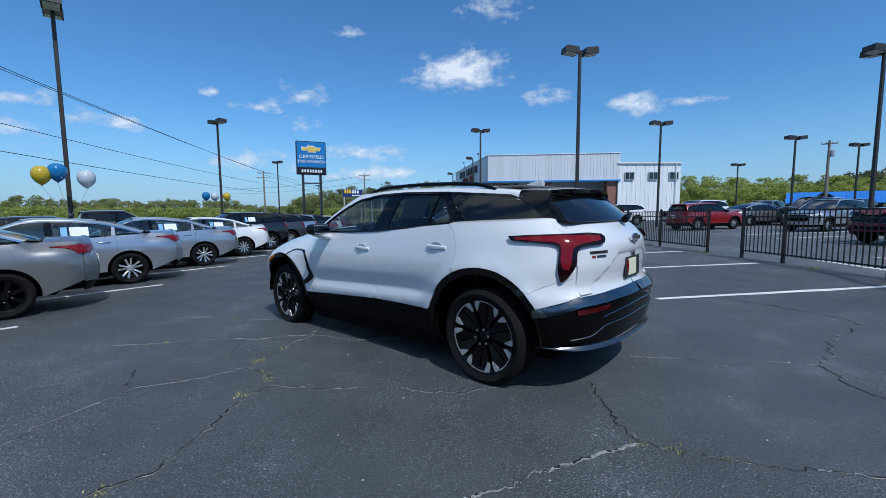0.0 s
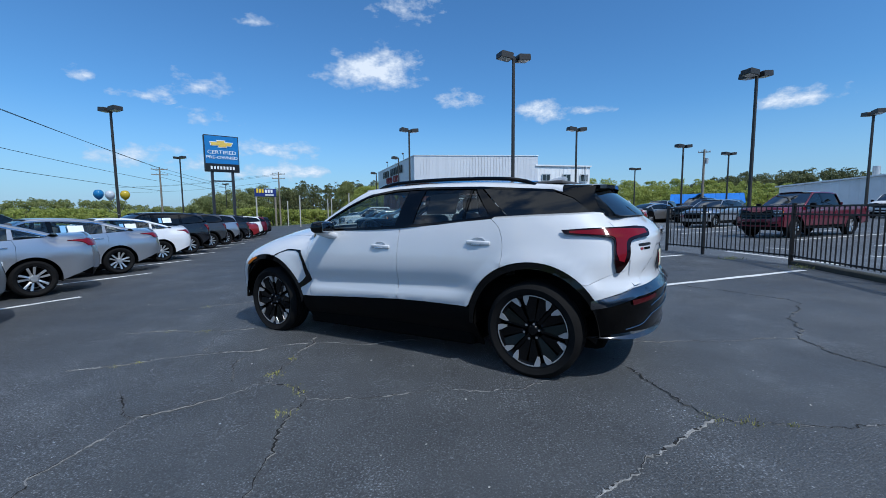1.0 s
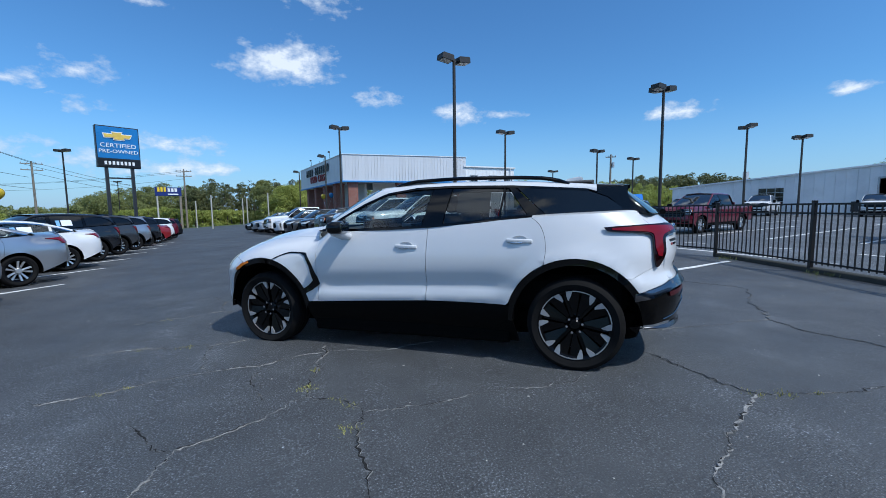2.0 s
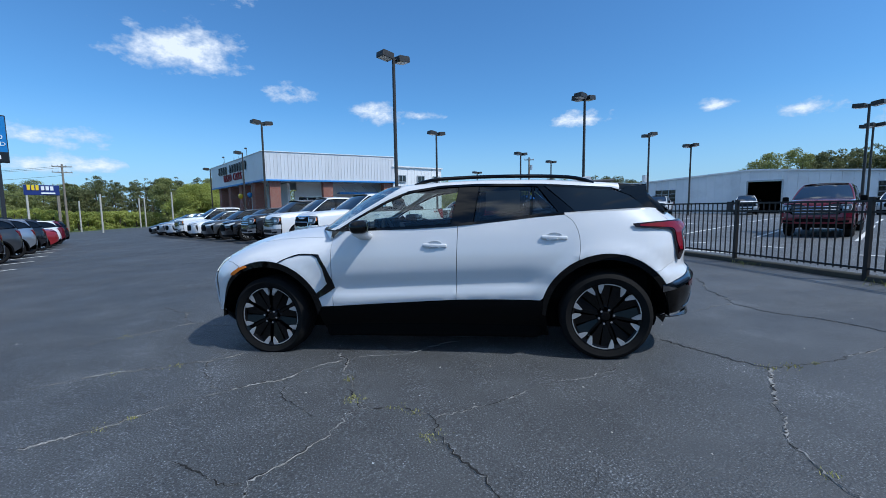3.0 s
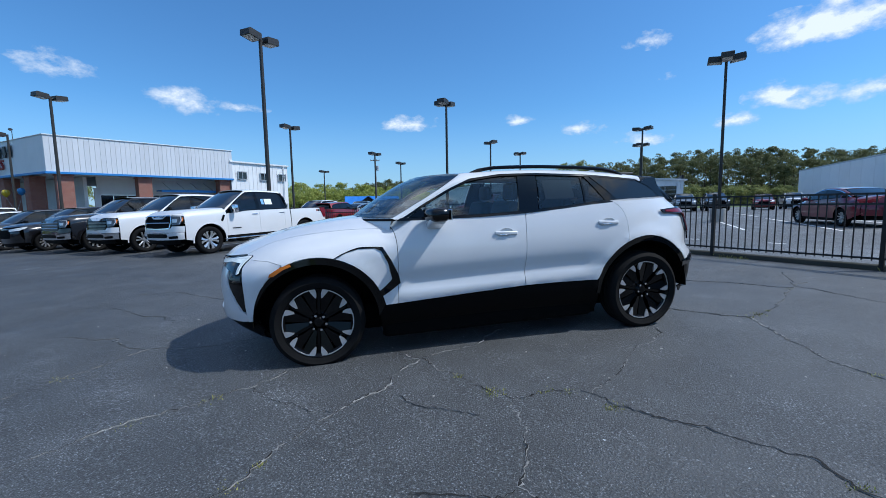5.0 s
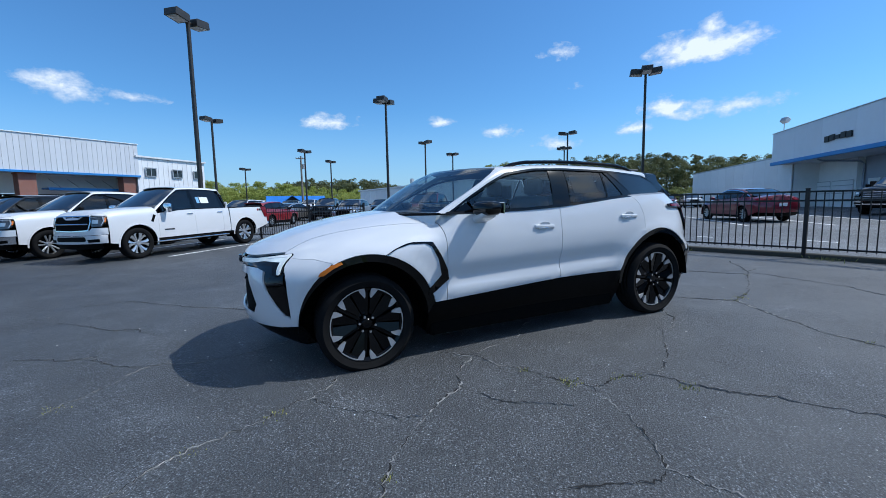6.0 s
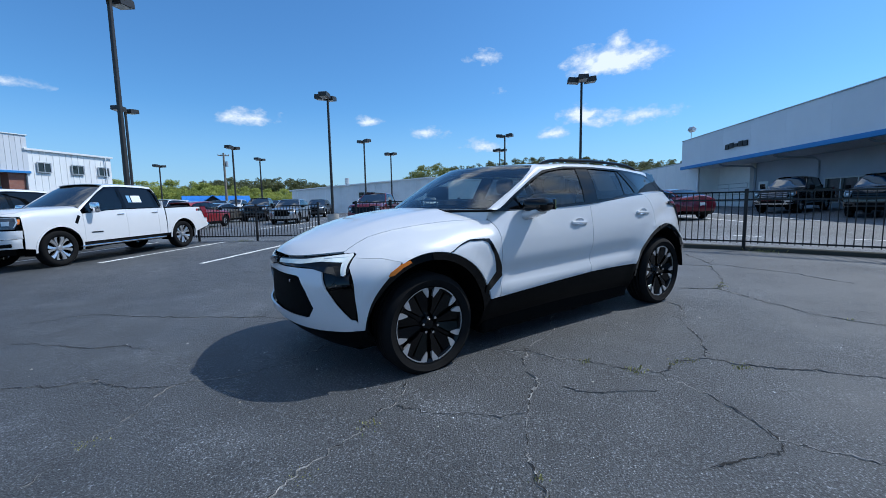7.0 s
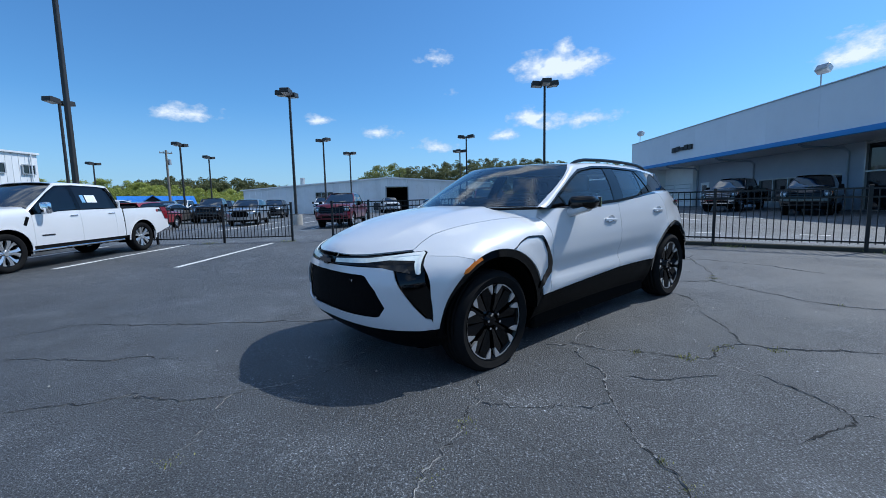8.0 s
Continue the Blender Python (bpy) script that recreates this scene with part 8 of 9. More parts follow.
# ---- parked cars: one builder for saloons, crossovers and pickups ----
def spec_shape(kind):
    if kind == "sedan":
        return Shape(
            xw=[(-2.6, 0.86), (-1.9, 0.91), (-1.3, 0.925), (0.0, 0.915), (1.4, 0.925), (2.0, 0.905), (2.4, 0.87)],
            zb=[(0.1, 0.92), (0.3, 0.965), (0.5, 0.985), (0.7, 1.0), (0.82, 0.99), (0.95, 0.965), (1.1, 0.925)],
            xf=[(0.15, 2.20), (0.3, 2.32), (0.5, 2.36), (0.65, 2.34), (0.78, 2.26), (0.9, 2.0)],
            xr=[(0.2, -2.40), (0.4, -2.52), (0.6, -2.55), (0.8, -2.52), (0.98, -2.48), (1.1, -2.45)],
            zt=[(-2.6, 1.085), (-2.3, 1.115), (-1.8, 1.13), (-1.5, 1.30), (0.7, 1.25), (1.0, 1.025), (1.5, 0.97), (2.0, 0.87), (2.36, 0.75)],
            lf=0.75, nf=2.2, lr=0.55, nr=2.5, ht=0.28, nt=2.3,
            cz=[(0.85, 0.88), (0.97, 0.855), (1.1, 0.80), (1.25, 0.72), (1.36, 0.645), (1.44, 0.58), (1.5, 0.5)],
            cx=[(-2.2, 0.80), (-1.6, 0.90), (-0.8, 0.98), (0.0, 1.0), (0.6, 0.98), (1.2, 0.92)],
            ws=[(0.95, 1.18), (1.08, 0.92), (1.22, 0.62), (1.34, 0.36), (1.42, 0.15)], ws_bow=0.18,
            bl=[(1.05, -2.02), (1.15, -1.78), (1.27, -1.42), (1.36, -1.12), (1.42, -0.9)], bl_bow=0.14,
            rz=[(-1.3, 1.325), (-0.9, 1.405), (-0.4, 1.448), (0.0, 1.452), (0.3, 1.42), (0.5, 1.37)], roof_bow=0.035)
    if kind == "suv":
        return Shape(
            xw=[(-2.5, 0.87), (-1.9, 0.915), (-1.3, 0.93), (0.0, 0.915), (1.4, 0.93), (2.0, 0.91), (2.4, 0.88)],
            zb=[(0.1, 0.92), (0.35, 0.965), (0.6, 0.99), (0.8, 1.0), (0.95, 0.985), (1.1, 0.955), (1.3, 0.9)],
            xf=[(0.2, 2.18), (0.4, 2.27), (0.6, 2.30), (0.8, 2.29), (0.95, 2.25), (1.05, 2.14)],
            xr=[(0.2, -2.28), (0.4, -2.36), (0.65, -2.38), (0.9, -2.35), (1.1, -2.32), (1.3, -2.24)],
            zt=[(-2.5, 1.7), (0.6, 1.5), (0.95, 1.16), (1.4, 1.13), (1.9, 1.08), (2.3, 0.98)],
            lf=0.6, nf=2.8, lr=0.55, nr=2.7, ht=0.26, nt=2.5,
            cz=[(1.0, 0.885), (1.12, 0.86), (1.3, 0.80), (1.48, 0.72), (1.6, 0.65), (1.7, 0.56)],
            cx=[(-2.3, 0.88), (-1.6, 0.95), (-0.6, 1.0), (0.3, 0.99), (1.2, 0.93)],
            ws=[(1.08, 1.15), (1.22, 0.93), (1.4, 0.64), (1.54, 0.38), (1.62, 0.18)], ws_bow=0.2,
            bl=[(1.15, -2.30), (1.3, -2.24), (1.45, -2.12), (1.58, -1.98), (1.64, -1.9)], bl_bow=0.14,
            rz=[(-2.0, 1.565), (-1.4, 1.63), (-0.6, 1.665), (0.0, 1.66), (0.3, 1.63), (0.5, 1.58)], roof_bow=0.04)
    return Shape(
        xw=[(-2.95, 0.965), (-2.0, 0.985), (-1.0, 0.985), (0.0, 0.98), (1.8, 0.995), (2.4, 0.98), (2.9, 0.955)],
        zb=[(0.2, 0.95), (0.5, 0.985), (0.75, 1.0), (0.95, 0.995), (1.1, 0.985), (1.25, 0.965), (1.4, 0.945)],
        xf=[(0.3, 2.72), (0.5, 2.82), (0.7, 2.83), (0.95, 2.80), (1.15, 2.76), (1.3, 2.6)],
        xr=[(0.3, -2.98), (0.6, -3.02), (0.8, -2.97), (1.1, -2.96), (1.4, -2.95)],
        zt=[(-3.1, 2.2), (0.9, 2.0), (1.25, 1.40), (1.7, 1.37), (2.2, 1.345), (2.6, 1.31), (2.83, 1.25)],
        lf=0.5, nf=4.2, lr=0.09, nr=3.0, ht=0.17, nt=3.0,
        cz=[(1.2, 0.945), (1.35, 0.91), (1.55, 0.84), (1.72, 0.775), (1.85, 0.70), (1.98, 0.58)],
        cx=[(-1.3, 0.965), (-0.8, 0.99), (0.0, 1.0), (0.8, 0.985), (1.5, 0.95)],
        ws=[(1.3, 1.50), (1.42, 1.32), (1.58, 1.05), (1.74, 0.78), (1.85, 0.58), (1.9, 0.45)], ws_bow=0.16,
        bl=[(1.25, -1.22), (1.5, -1.18), (1.75, -1.10), (1.88, -1.02)], bl_bow=0.05,
        rz=[(-1.2, 1.885), (-0.8, 1.93), (0.0, 1.955), (0.5, 1.94), (0.8, 1.89)], roof_bow=0.05)


#        half base, tyre r, tyre w, rim, arch gap, sill z, cuts a b c, cowl, belt points, window top points, lead x, front edge x, rear edge x, hood half width
KINDS = {
    "sedan": dict(hx=1.415, R=0.333, tw=0.225, rim=0.235, ga=0.055, sill=0.30, cuts=(0.92, -0.20, -1.18), belt=[(-2.0, 1.07), (-1.62, 1.065), (-1.2, 1.045), (-0.2, 0.995), (0.9, 0.955)],
                  wt=[(-1.68, 1.085), (-1.35, 1.215), (-1.0, 1.318), (-0.55, 1.375), (-0.1, 1.392), (0.2, 1.365), (0.5, 1.245), (0.75, 1.11), (0.95, 0.972)], lead=2.30, xf=2.02, xr=-2.30, hood=0.66, cowl=(1.14, 0.18), zf=0.74, lowest=0.19),
    "suv": dict(hx=1.36, R=0.36, tw=0.235, rim=0.245, ga=0.065, sill=0.40, cuts=(0.88, -0.18, -1.10), belt=[(-2.15, 1.21), (-1.6, 1.19), (-1.1, 1.17), (-0.2, 1.12), (0.9, 1.08)],
                wt=[(-2.05, 1.235), (-1.92, 1.40), (-1.7, 1.50), (-1.3, 1.555), (-0.6, 1.592), (-0.1, 1.59), (0.2, 1.55), (0.55, 1.35), (0.92, 1.095)], lead=2.24, xf=1.98, xr=-2.12, hood=0.68, cowl=(1.12, 0.2), zf=0.935, lowest=0.22),
    "pickup": dict(hx=1.845, R=0.415, tw=0.27, rim=0.288, ga=0.085, sill=0.50, cuts=(1.28, 0.10, -0.92), belt=[(-1.3, 1.26), (-0.9, 1.255), (0.1, 1.25), (0.6, 1.245), (0.85, 1.20), (1.3, 1.19)],
                   wt=[(-1.12, 1.30), (-1.10, 1.70), (-1.0, 1.80), (-0.7, 1.835), (0.0, 1.86), (0.42, 1.84), (0.7, 1.69), (1.0, 1.47), (1.33, 1.21)], lead=2.79, xf=2.55, xr=-2.935, hood=0.80, cowl=(1.46, 0.16), zf=1.16, lowest=0.42),
}
SHAPES = {k: spec_shape(k) for k in KINDS}


def make_vehicle(kind, paint, label, x, y, heading, style="five", category="car", papers=False, grille=None, low=None, window=None, name=None, tail_light=True, step=0.10, group="", clear=False, size=1.0):
    """Builds one parked vehicle with its parts on the ground."""
    K, S = KINDS[kind], SHAPES[kind]
    C = thing(name or {"sedan": "sedan_car", "suv": "suv_car", "pickup": "pickup_truck"}[kind], label, category, car_pose(x, y, heading) @ Matrix.Scale(size, 4), group)
    glass = window or (M_GLASS if clear else M_GLASS_PRIV)
    window = window or (M_GLASS if clear else None)
    low = low or M_PLASTIC
    hx, R, sill = K["hx"], K["R"], K["sill"]
    ar = R + K["ga"]
    xa, xb, xc = K["cuts"]
    XF, XR = K["xf"], K["xr"]
    tabb = lambda t: (lambda v: float(np.interp(v, [p[0] for p in t], [p[1] for p in t])))
    belt, wt = tabb(K["belt"]), tabb(K["wt"])
    side = lambda P: np.stack([P[:, 0], S.side(P[:, 0], P[:, 1]), P[:, 1]], 1)
    cab = lambda P: np.stack([P[:, 0], S.cabin(P[:, 0], P[:, 1]), P[:, 1]], 1)
    front = lambda P: np.stack([S.nose(np.maximum(P[:, 0], 0.001), P[:, 1]), P[:, 0], P[:, 1]], 1)
    rear = lambda P: np.stack([S.tail(np.maximum(P[:, 0], 0.001), P[:, 1]), P[:, 0], P[:, 1]], 1)
    top = lambda P: np.stack([P[:, 0], P[:, 1], S.top(P[:, 0], np.maximum(np.abs(P[:, 1]), 0.012))], 1)
    roll = 0.13

    def upper(P):
        x_, q = P[:, 0], P[:, 1]
        zs = S.tab(S.zt, x_) - roll
        ys = S.side(x_, zs)
        y_ = np.where(q <= zs, S.side(x_, np.minimum(q, zs)), ys - (q - zs))
        return np.stack([x_, y_, np.where(q <= zs, q, S.top(x_, np.clip(ys - (q - zs), 0.02, None)))], 1)

    def over(x_, y_):
        zs = float(S.tab(S.zt, x_)) - roll
        return zs + float(S.side(x_, zs)) - y_

    hw = K["hood"]
    cowl = lambda y_: K["cowl"][0] - K["cowl"][1] * (y_ / 0.75) ** 2
    a_sill = math.degrees(math.asin((sill - R) / ar))
    lowz = K["lowest"]
    pick = kind == "pickup"
    for s in (1, -1):
        f_arch = arc(hx, R, ar, a_sill - 6, 180 - a_sill, 16)
        r_arch = arc(-hx, R, ar, a_sill, 180 - a_sill + 6, 16)
        top_line = [(v, over(v, hw * (1.0 if v > 1.2 else 1.04))) for v in np.linspace(xa + 0.06, XF, 8)]
        panel("fender", [(xa, sill), (xa, belt(xa) - 0.03)] + top_line + [(XF, sill - 0.02)] + f_arch, upper, paint, C, mirror=s, step=step)
        panel("front_door", [(xa, sill), (xa, belt(xa) - 0.01)] + [(v, belt(v)) for v in np.linspace(xa - 0.1, xb, 5)] + [(xb, sill)], side, paint, C, mirror=s, step=step)
        rd = [(xb, sill)] + [(v, belt(v)) for v in np.linspace(xb, xc, 5)]
        if pick:
            panel("rear_door", rd + [(xc, sill)], side, paint, C, mirror=s, step=step)
            panel("cab_corner", [(xc, sill)] + [(xc, belt(xc)), (-1.17, belt(-1.17)), (-1.19, sill)], side, paint, C, mirror=s, step=step)
            panel("bed_side", [(-1.21, sill), (-1.21, 1.24), (-2.0, 1.25), (XR, 1.26), (XR, 0.62)] + r_arch[::-1], side, paint, C, mirror=s, step=step)
            part("bed_rail", rounded_box((-2.05, 0.90 * s, 1.255), (1.68, 0.10, 0.03), 0.008, 1), M_PLASTIC, C, "black bed rail cap")
            part("running_board", rounded_box((0.15, 0.93 * s, 0.405), (2.5, 0.16, 0.045), 0.015, 2), M_CHROME if paint is P_WHITE_PLAIN else M_PLASTIC, C, "bright running board" if paint is P_WHITE_PLAIN else "")
            part("bed_wall", rounded_box((-2.05, 0.80 * s, 0.98), (1.66, 0.05, 0.52), 0.01, 1), M_UNDER, C)
        else:
            m1 = math.degrees(math.acos(min(1, max(-1, (xc - 0.02 + hx) / ar)))) if abs(xc + hx) < ar else 90
            panel("rear_door", rd + [(xc - 0.04, belt(xc) - 0.12)] + arc(-hx, R, ar, min(m1, 80), a_sill, 8), side, paint, C, mirror=s, step=step)
            if kind == "sedan":
                q_top = [(xc, belt(xc))] + [(v, belt(v)) for v in (-1.4, -1.62)] + [(v, over(v, 0.60)) for v in np.linspace(-1.85, XR, 4)]
            else:
                q_top = [(v, belt(v)) for v in np.linspace(xc, XR, 6)]
            panel("quarter_panel", [(xc - 0.04, belt(xc) - 0.12)] + q_top + [(XR, 0.45 if kind == "sedan" else 0.55)] + arc(-hx, R, ar, 186 - a_sill, min(m1, 80), 12), upper if kind == "sedan" else side, paint, C, mirror=s, step=step)
        panel("sill", [(hx - ar + 0.03, lowz), (hx - ar + 0.02, sill), (-hx + ar - 0.02, sill), (-hx + ar - 0.03, lowz)], lambda P: side(P) - np.stack([0 * P[:, 0], 0.01 + 0.05 * np.clip((sill - P[:, 1]) / 0.2, 0, 1), 0 * P[:, 0]], 1), low, C, mirror=s, step=0.2)
        for cx in (hx, -hx):
            bm = lathe([(ar, 0.90 * s), (ar + 0.005, 0.6 * s), (ar - 0.08, 0.5 * s), (0.02, 0.5 * s)], 20, a0=-14, a1=194)
            o = part("wheel_well", bm, M_UNDER, C, smooth=40)
            o.matrix_basis = Matrix.Translation((cx, 0, R))
            if kind != "sedan":
                a_end = 190
                panel("arch_trim", arc(cx, R, ar - 0.012, -6, a_end, 20) + arc(cx, R, ar + (0.05 if kind == "suv" else 0.03), a_end, -6, 20), lambda P: side(P), low if kind == "suv" else paint, C, mirror=s, step=0.12, out=0.008)
            w_ = wheel(C, cx, (float(S.side(cx, 0.7)) - K["tw"] / 2 - 0.035) * s, R, K["tw"], K["rim"], style, (cx * 40 + x * 50) % 60)
        # glasshouse
        x0, x1 = K["wt"][0][0], K["wt"][-1][0]
        tw_, bw_ = lambda xs, d=0.0: [(v, wt(v) - d) for v in xs], lambda xs, d=0.0: [(v, belt(v) + d) for v in xs]
        panel("front_window", tw_(np.linspace(x1 - 0.16, xb + 0.05, 8), 0.03) + bw_(np.linspace(xb + 0.05, x1 - 0.22, 4), 0.02), cab, window or M_GLASS_DEEP, C, "tinted side window", mirror=s, step=step, flange=0.004)
        panel("rear_window", tw_(np.linspace(xb - 0.05, xc + (0.02 if not pick else 0.06), 6), 0.03) + bw_(np.linspace(xc + 0.04, xb - 0.05, 4), 0.02), cab, glass, C, "dark rear side window", mirror=s, step=step, flange=0.004)
        if not pick:
            panel("quarter_window", tw_(np.linspace(xc - 0.05, x0 + 0.06, 6), 0.03) + bw_([x0 + 0.16, (xc + x0) / 2, xc - 0.05], 0.02), cab, glass, C, mirror=s, step=step, flange=0.004)
        # black sheet: frame between panes, and stand-in for the unlit cabin
        band = tw_(np.linspace(x1 - 0.03, x0, 20), 0.005) + bw_(np.linspace(x0, x1 - 0.06, 8), 0.0)
        if not clear:
            panel("window_surround", band, cab, M_GLOSSBLACK, C, "black sheet behind the side windows", mirror=s, step=step, out=-0.035, flange=0)
        ring = tw_(np.linspace(x1, x0, 22), -0.006) + tw_(np.linspace(x0 + 0.04, x1 - 0.05, 22), 0.03)
        panel("window_trim", ring, cab, M_CHROME if kind == "sedan" else M_GLOSSBLACK, C, mirror=s, step=0.12, out=0.002)
        panel("pillar", tw_([xb + 0.045, xb - 0.045], 0.028) + bw_([xb - 0.045, xb + 0.045], 0.0), cab, M_GLOSSBLACK, C, mirror=s, step=0.12)
        if not pick:
            panel("pillar", tw_([xc + 0.015, xc - 0.045], 0.028) + bw_([xc - 0.045, xc + 0.035], 0.0), cab, M_GLOSSBLACK if kind == "suv" else paint, C, mirror=s, step=0.12)
        # pillars and roof sides
        zw0, zw1 = belt(xa) + 0.02, float(S.ws[0][-1]) - 0.04
        lo2, hi2 = [], []
        xt = 0.2 if not pick else 0.42
        for k in np.linspace(0, 1, 10):
            v = x1 + 0.04 + (xt - x1 - 0.04) * k
            z = wt(min(v, x1))
            lo2.append((v, float(S.cabin(v, z)), z + 0.004))
            zz = zw0 + (zw1 - zw0) * k
            yy = float(S.cabin(float(S.screen(0.7, zz)), zz)) - 0.03 - 0.03 * k
            hi2.append((float(S.screen(yy, zz)), yy, zz))
        xe, ye = hi2[-1][0], hi2[-1][1]
        x_end = x0
        for v in np.linspace(xt - 0.06, x_end, 16):
            z = wt(v)
            lo2.append((v, float(S.cabin(v, z)), z + 0.004))
            u_ = (xt - v) / (xt - x_end)
            xr_end = {"sedan": -1.25, "suv": -1.98, "pickup": -1.08}[kind]
            xx = xe + (xr_end - xe) * u_
            yy = ye + (0.56 - ye) * u_ if not pick else ye + (0.62 - ye) * u_
            zz = float(S.roof(xx, yy))
            if kind == "sedan" and u_ > 0.55:
                w2 = (u_ - 0.55) / 0.45
                zb_ = float(S.roof(-0.95, 0.56)) * (1 - w2) + (wt(x0) + 0.035) * w2
                yy = 0.57 + 0.10 * w2
                xx = float(S.backlight(yy, zb_))
                zz = zb_
            hi2.append((xx, yy, zz))
        ruled(lo2, hi2, paint, C, "roof_side", 0.012, 4, "", s)
        part("door_mirror", rounded_box((xa - 0.22, (float(S.side(xa - 0.2, belt(xa))) + (0.10 if not pick else 0.13)) * s, belt(xa) + (0.06 if not pick else 0.13)), (0.13, 0.20, 0.13 if not pick else 0.26), 0.04, 2), (M_CHROME if papers else M_PLASTIC) if pick else M_PLASTIC if kind != "sedan" else paint, C, smooth=50)
        for hxx in (xb + 0.18, xc + (0.16 if not pick else 0.12)):
            hz = belt(hxx) - 0.12
            part("door_handle", rounded_box((hxx, (float(S.side(hxx, hz)) + 0.008) * s, hz), (0.20, 0.03, 0.03), 0.01, 2), M_CHROME if pick or kind == "sedan" else paint, C, smooth=50)
        # lamps
        zf = K["zf"]
        if pick:
            panel("headlight", [(0.63, zf + 0.0), (0.90, zf + 0.0), (0.93, zf - 0.11), (0.90, zf - 0.25), (0.70, zf - 0.25), (0.66, zf - 0.12)], front, M_HEADLAMP, C, "smoked grey headlight", mirror=s, step=0.06, out=0.008)
            panel("light_guide", [(0.64, zf - 0.005), (0.90, zf - 0.005), (0.925, zf - 0.11), (0.90, zf - 0.215), (0.885, zf - 0.215), (0.905, zf - 0.11), (0.885, zf - 0.022), (0.65, zf - 0.022)], front, M_CLEARLENS, C, "bright light guide", mirror=s, step=0.05, out=0.014)
            panel("projector", [(0.70, zf - 0.08), (0.84, zf - 0.08), (0.84, zf - 0.175), (0.72, zf - 0.175)], front, M_CLEARLENS, C, "clear projector lens", mirror=s, step=0.05, out=0.013)
            panel("corner_marker", [(0.912, zf - 0.03), (0.935, zf - 0.05), (0.938, zf - 0.15), (0.915, zf - 0.15)], front, M_AMBER, C, "amber corner marker", mirror=s, step=0.05, out=0.012)
            panel("fog_slot", [(0.58, 0.60), (0.86, 0.62), (0.86, 0.54), (0.60, 0.53)], front, M_PLASTIC, C, mirror=s, step=0.08, out=0.032)
            panel("tail_lamp", [(0.80, 1.22), (0.955, 1.22), (0.955, 0.86), (0.82, 0.86)], rear, M_REDLENS, C, "red tail lamp", mirror=s, step=0.06, out=0.012, flange=0.03)
            panel("tail_lamp_side", [(-2.62, 1.245), (XR + 0.005, 1.245), (XR + 0.005, 0.88), (-2.78, 0.88)], side, M_REDLENS, C, mirror=s, step=0.06, out=0.018)
        else:
            panel("headlight", [(0.42, zf - 0.05), (0.70, zf + 0.0), (0.82, zf + 0.03), (0.86, zf - 0.02), (0.80, zf - 0.10), (0.45, zf - 0.13)], front, M_CLEARLENS, C, "clear headlight", mirror=s, step=0.06, out=0.008)
            if kind == "sedan":
                panel("tail_lamp", [(0.36, 0.99), (0.60, 1.0), (0.80, 0.985), (0.80, 0.86), (0.62, 0.855), (0.40, 0.92)], rear, M_REDLENS, C, "red wrap round tail lamp", mirror=s, step=0.05, out=0.012)
                panel("tail_lamp_side", [(-2.235, 0.972), (XR - 0.02, 0.990), (XR - 0.02, 0.852), (-2.25, 0.872), (-2.225, 0.92)], side, M_REDLENS, C, mirror=s, step=0.05, out=0.012)
            else:
                panel("tail_lamp", [(0.50, 1.10), (0.80, 1.12), (0.84, 0.96), (0.78, 0.86), (0.68, 0.98), (0.50, 1.0)], rear, M_REDLENS, C, "red tail lamp", mirror=s, step=0.05, out=0.012)
                panel("tail_lamp_side", [(-1.95, 1.13), (XR - 0.02, 1.12), (XR - 0.02, 0.93), (-2.08, 0.99)], side, M_REDLENS, C, mirror=s, step=0.05, out=0.012)
    # whole-width panels
    yl = np.linspace(0, hw, 8)
    lead = [(K["lead"] - (K["lead"] - XF) * (v / hw) ** 2.4, v) for v in yl]
    panel("hood", lead + [(v, hw * (1.0 if v > 1.2 else 1.04)) for v in np.linspace(XF - 0.1, xa + 0.06, 6)] + [(cowl(v), v) for v in np.linspace(hw, 0, 6)], top, paint, C, whole=True, step=step)
    ye = lambda z: float(S.side(XF, z)) - 0.002
    zf = K["zf"]
    if pick:
        panel("grille", [(0.0, zf + 0.02), (0.62, zf + 0.02), (0.66, zf - 0.12), (0.60, zf - 0.34), (0.0, zf - 0.36)], lambda P: front(P) - [0.01, 0, 0], (M_FRAME if grille is M_CHROME else grille or M_GLOSSBLACK), C, "wide grille", whole=True, step=0.08)
        for i in range(1 if grille is M_GRILLE else 3):
            z = zf - (0.18 if grille is M_GRILLE else 0.08) - 0.10 * i
            bm = bmesh.new()
            tube(bm, [(float(S.nose(abs(v) + 0.001, z)) + 0.004, v, z) for v in np.linspace(-0.6, 0.6, 11)], 0.016, 6)
            part("grille_bar", bm, M_CHROME if grille in (M_CHROME, M_GRILLE) else M_PLASTIC, C, smooth=40)
        if grille is M_GRILLE:
            panel("grille_frame", [(0.0, zf + 0.03), (0.63, zf + 0.03), (0.675, zf - 0.12), (0.61, zf - 0.35), (0.0, zf - 0.37), (0.0, zf - 0.345), (0.59, zf - 0.325), (0.645, zf - 0.12), (0.605, zf + 0.005), (0.0, zf + 0.005)], front, M_CHROME, C, "chrome grille frame", whole=True, step=0.06, out=0.010, inset=0.0)
        panel("header_panel", [(0.0, zf + 0.03), (0.64, zf + 0.03), (0.92, zf + 0.012), (0.925, zf + 0.075), (0.82, zf + 0.10), (0.5, zf + 0.115), (0.0, zf + 0.12)], front, paint, C, whole=True, step=step)
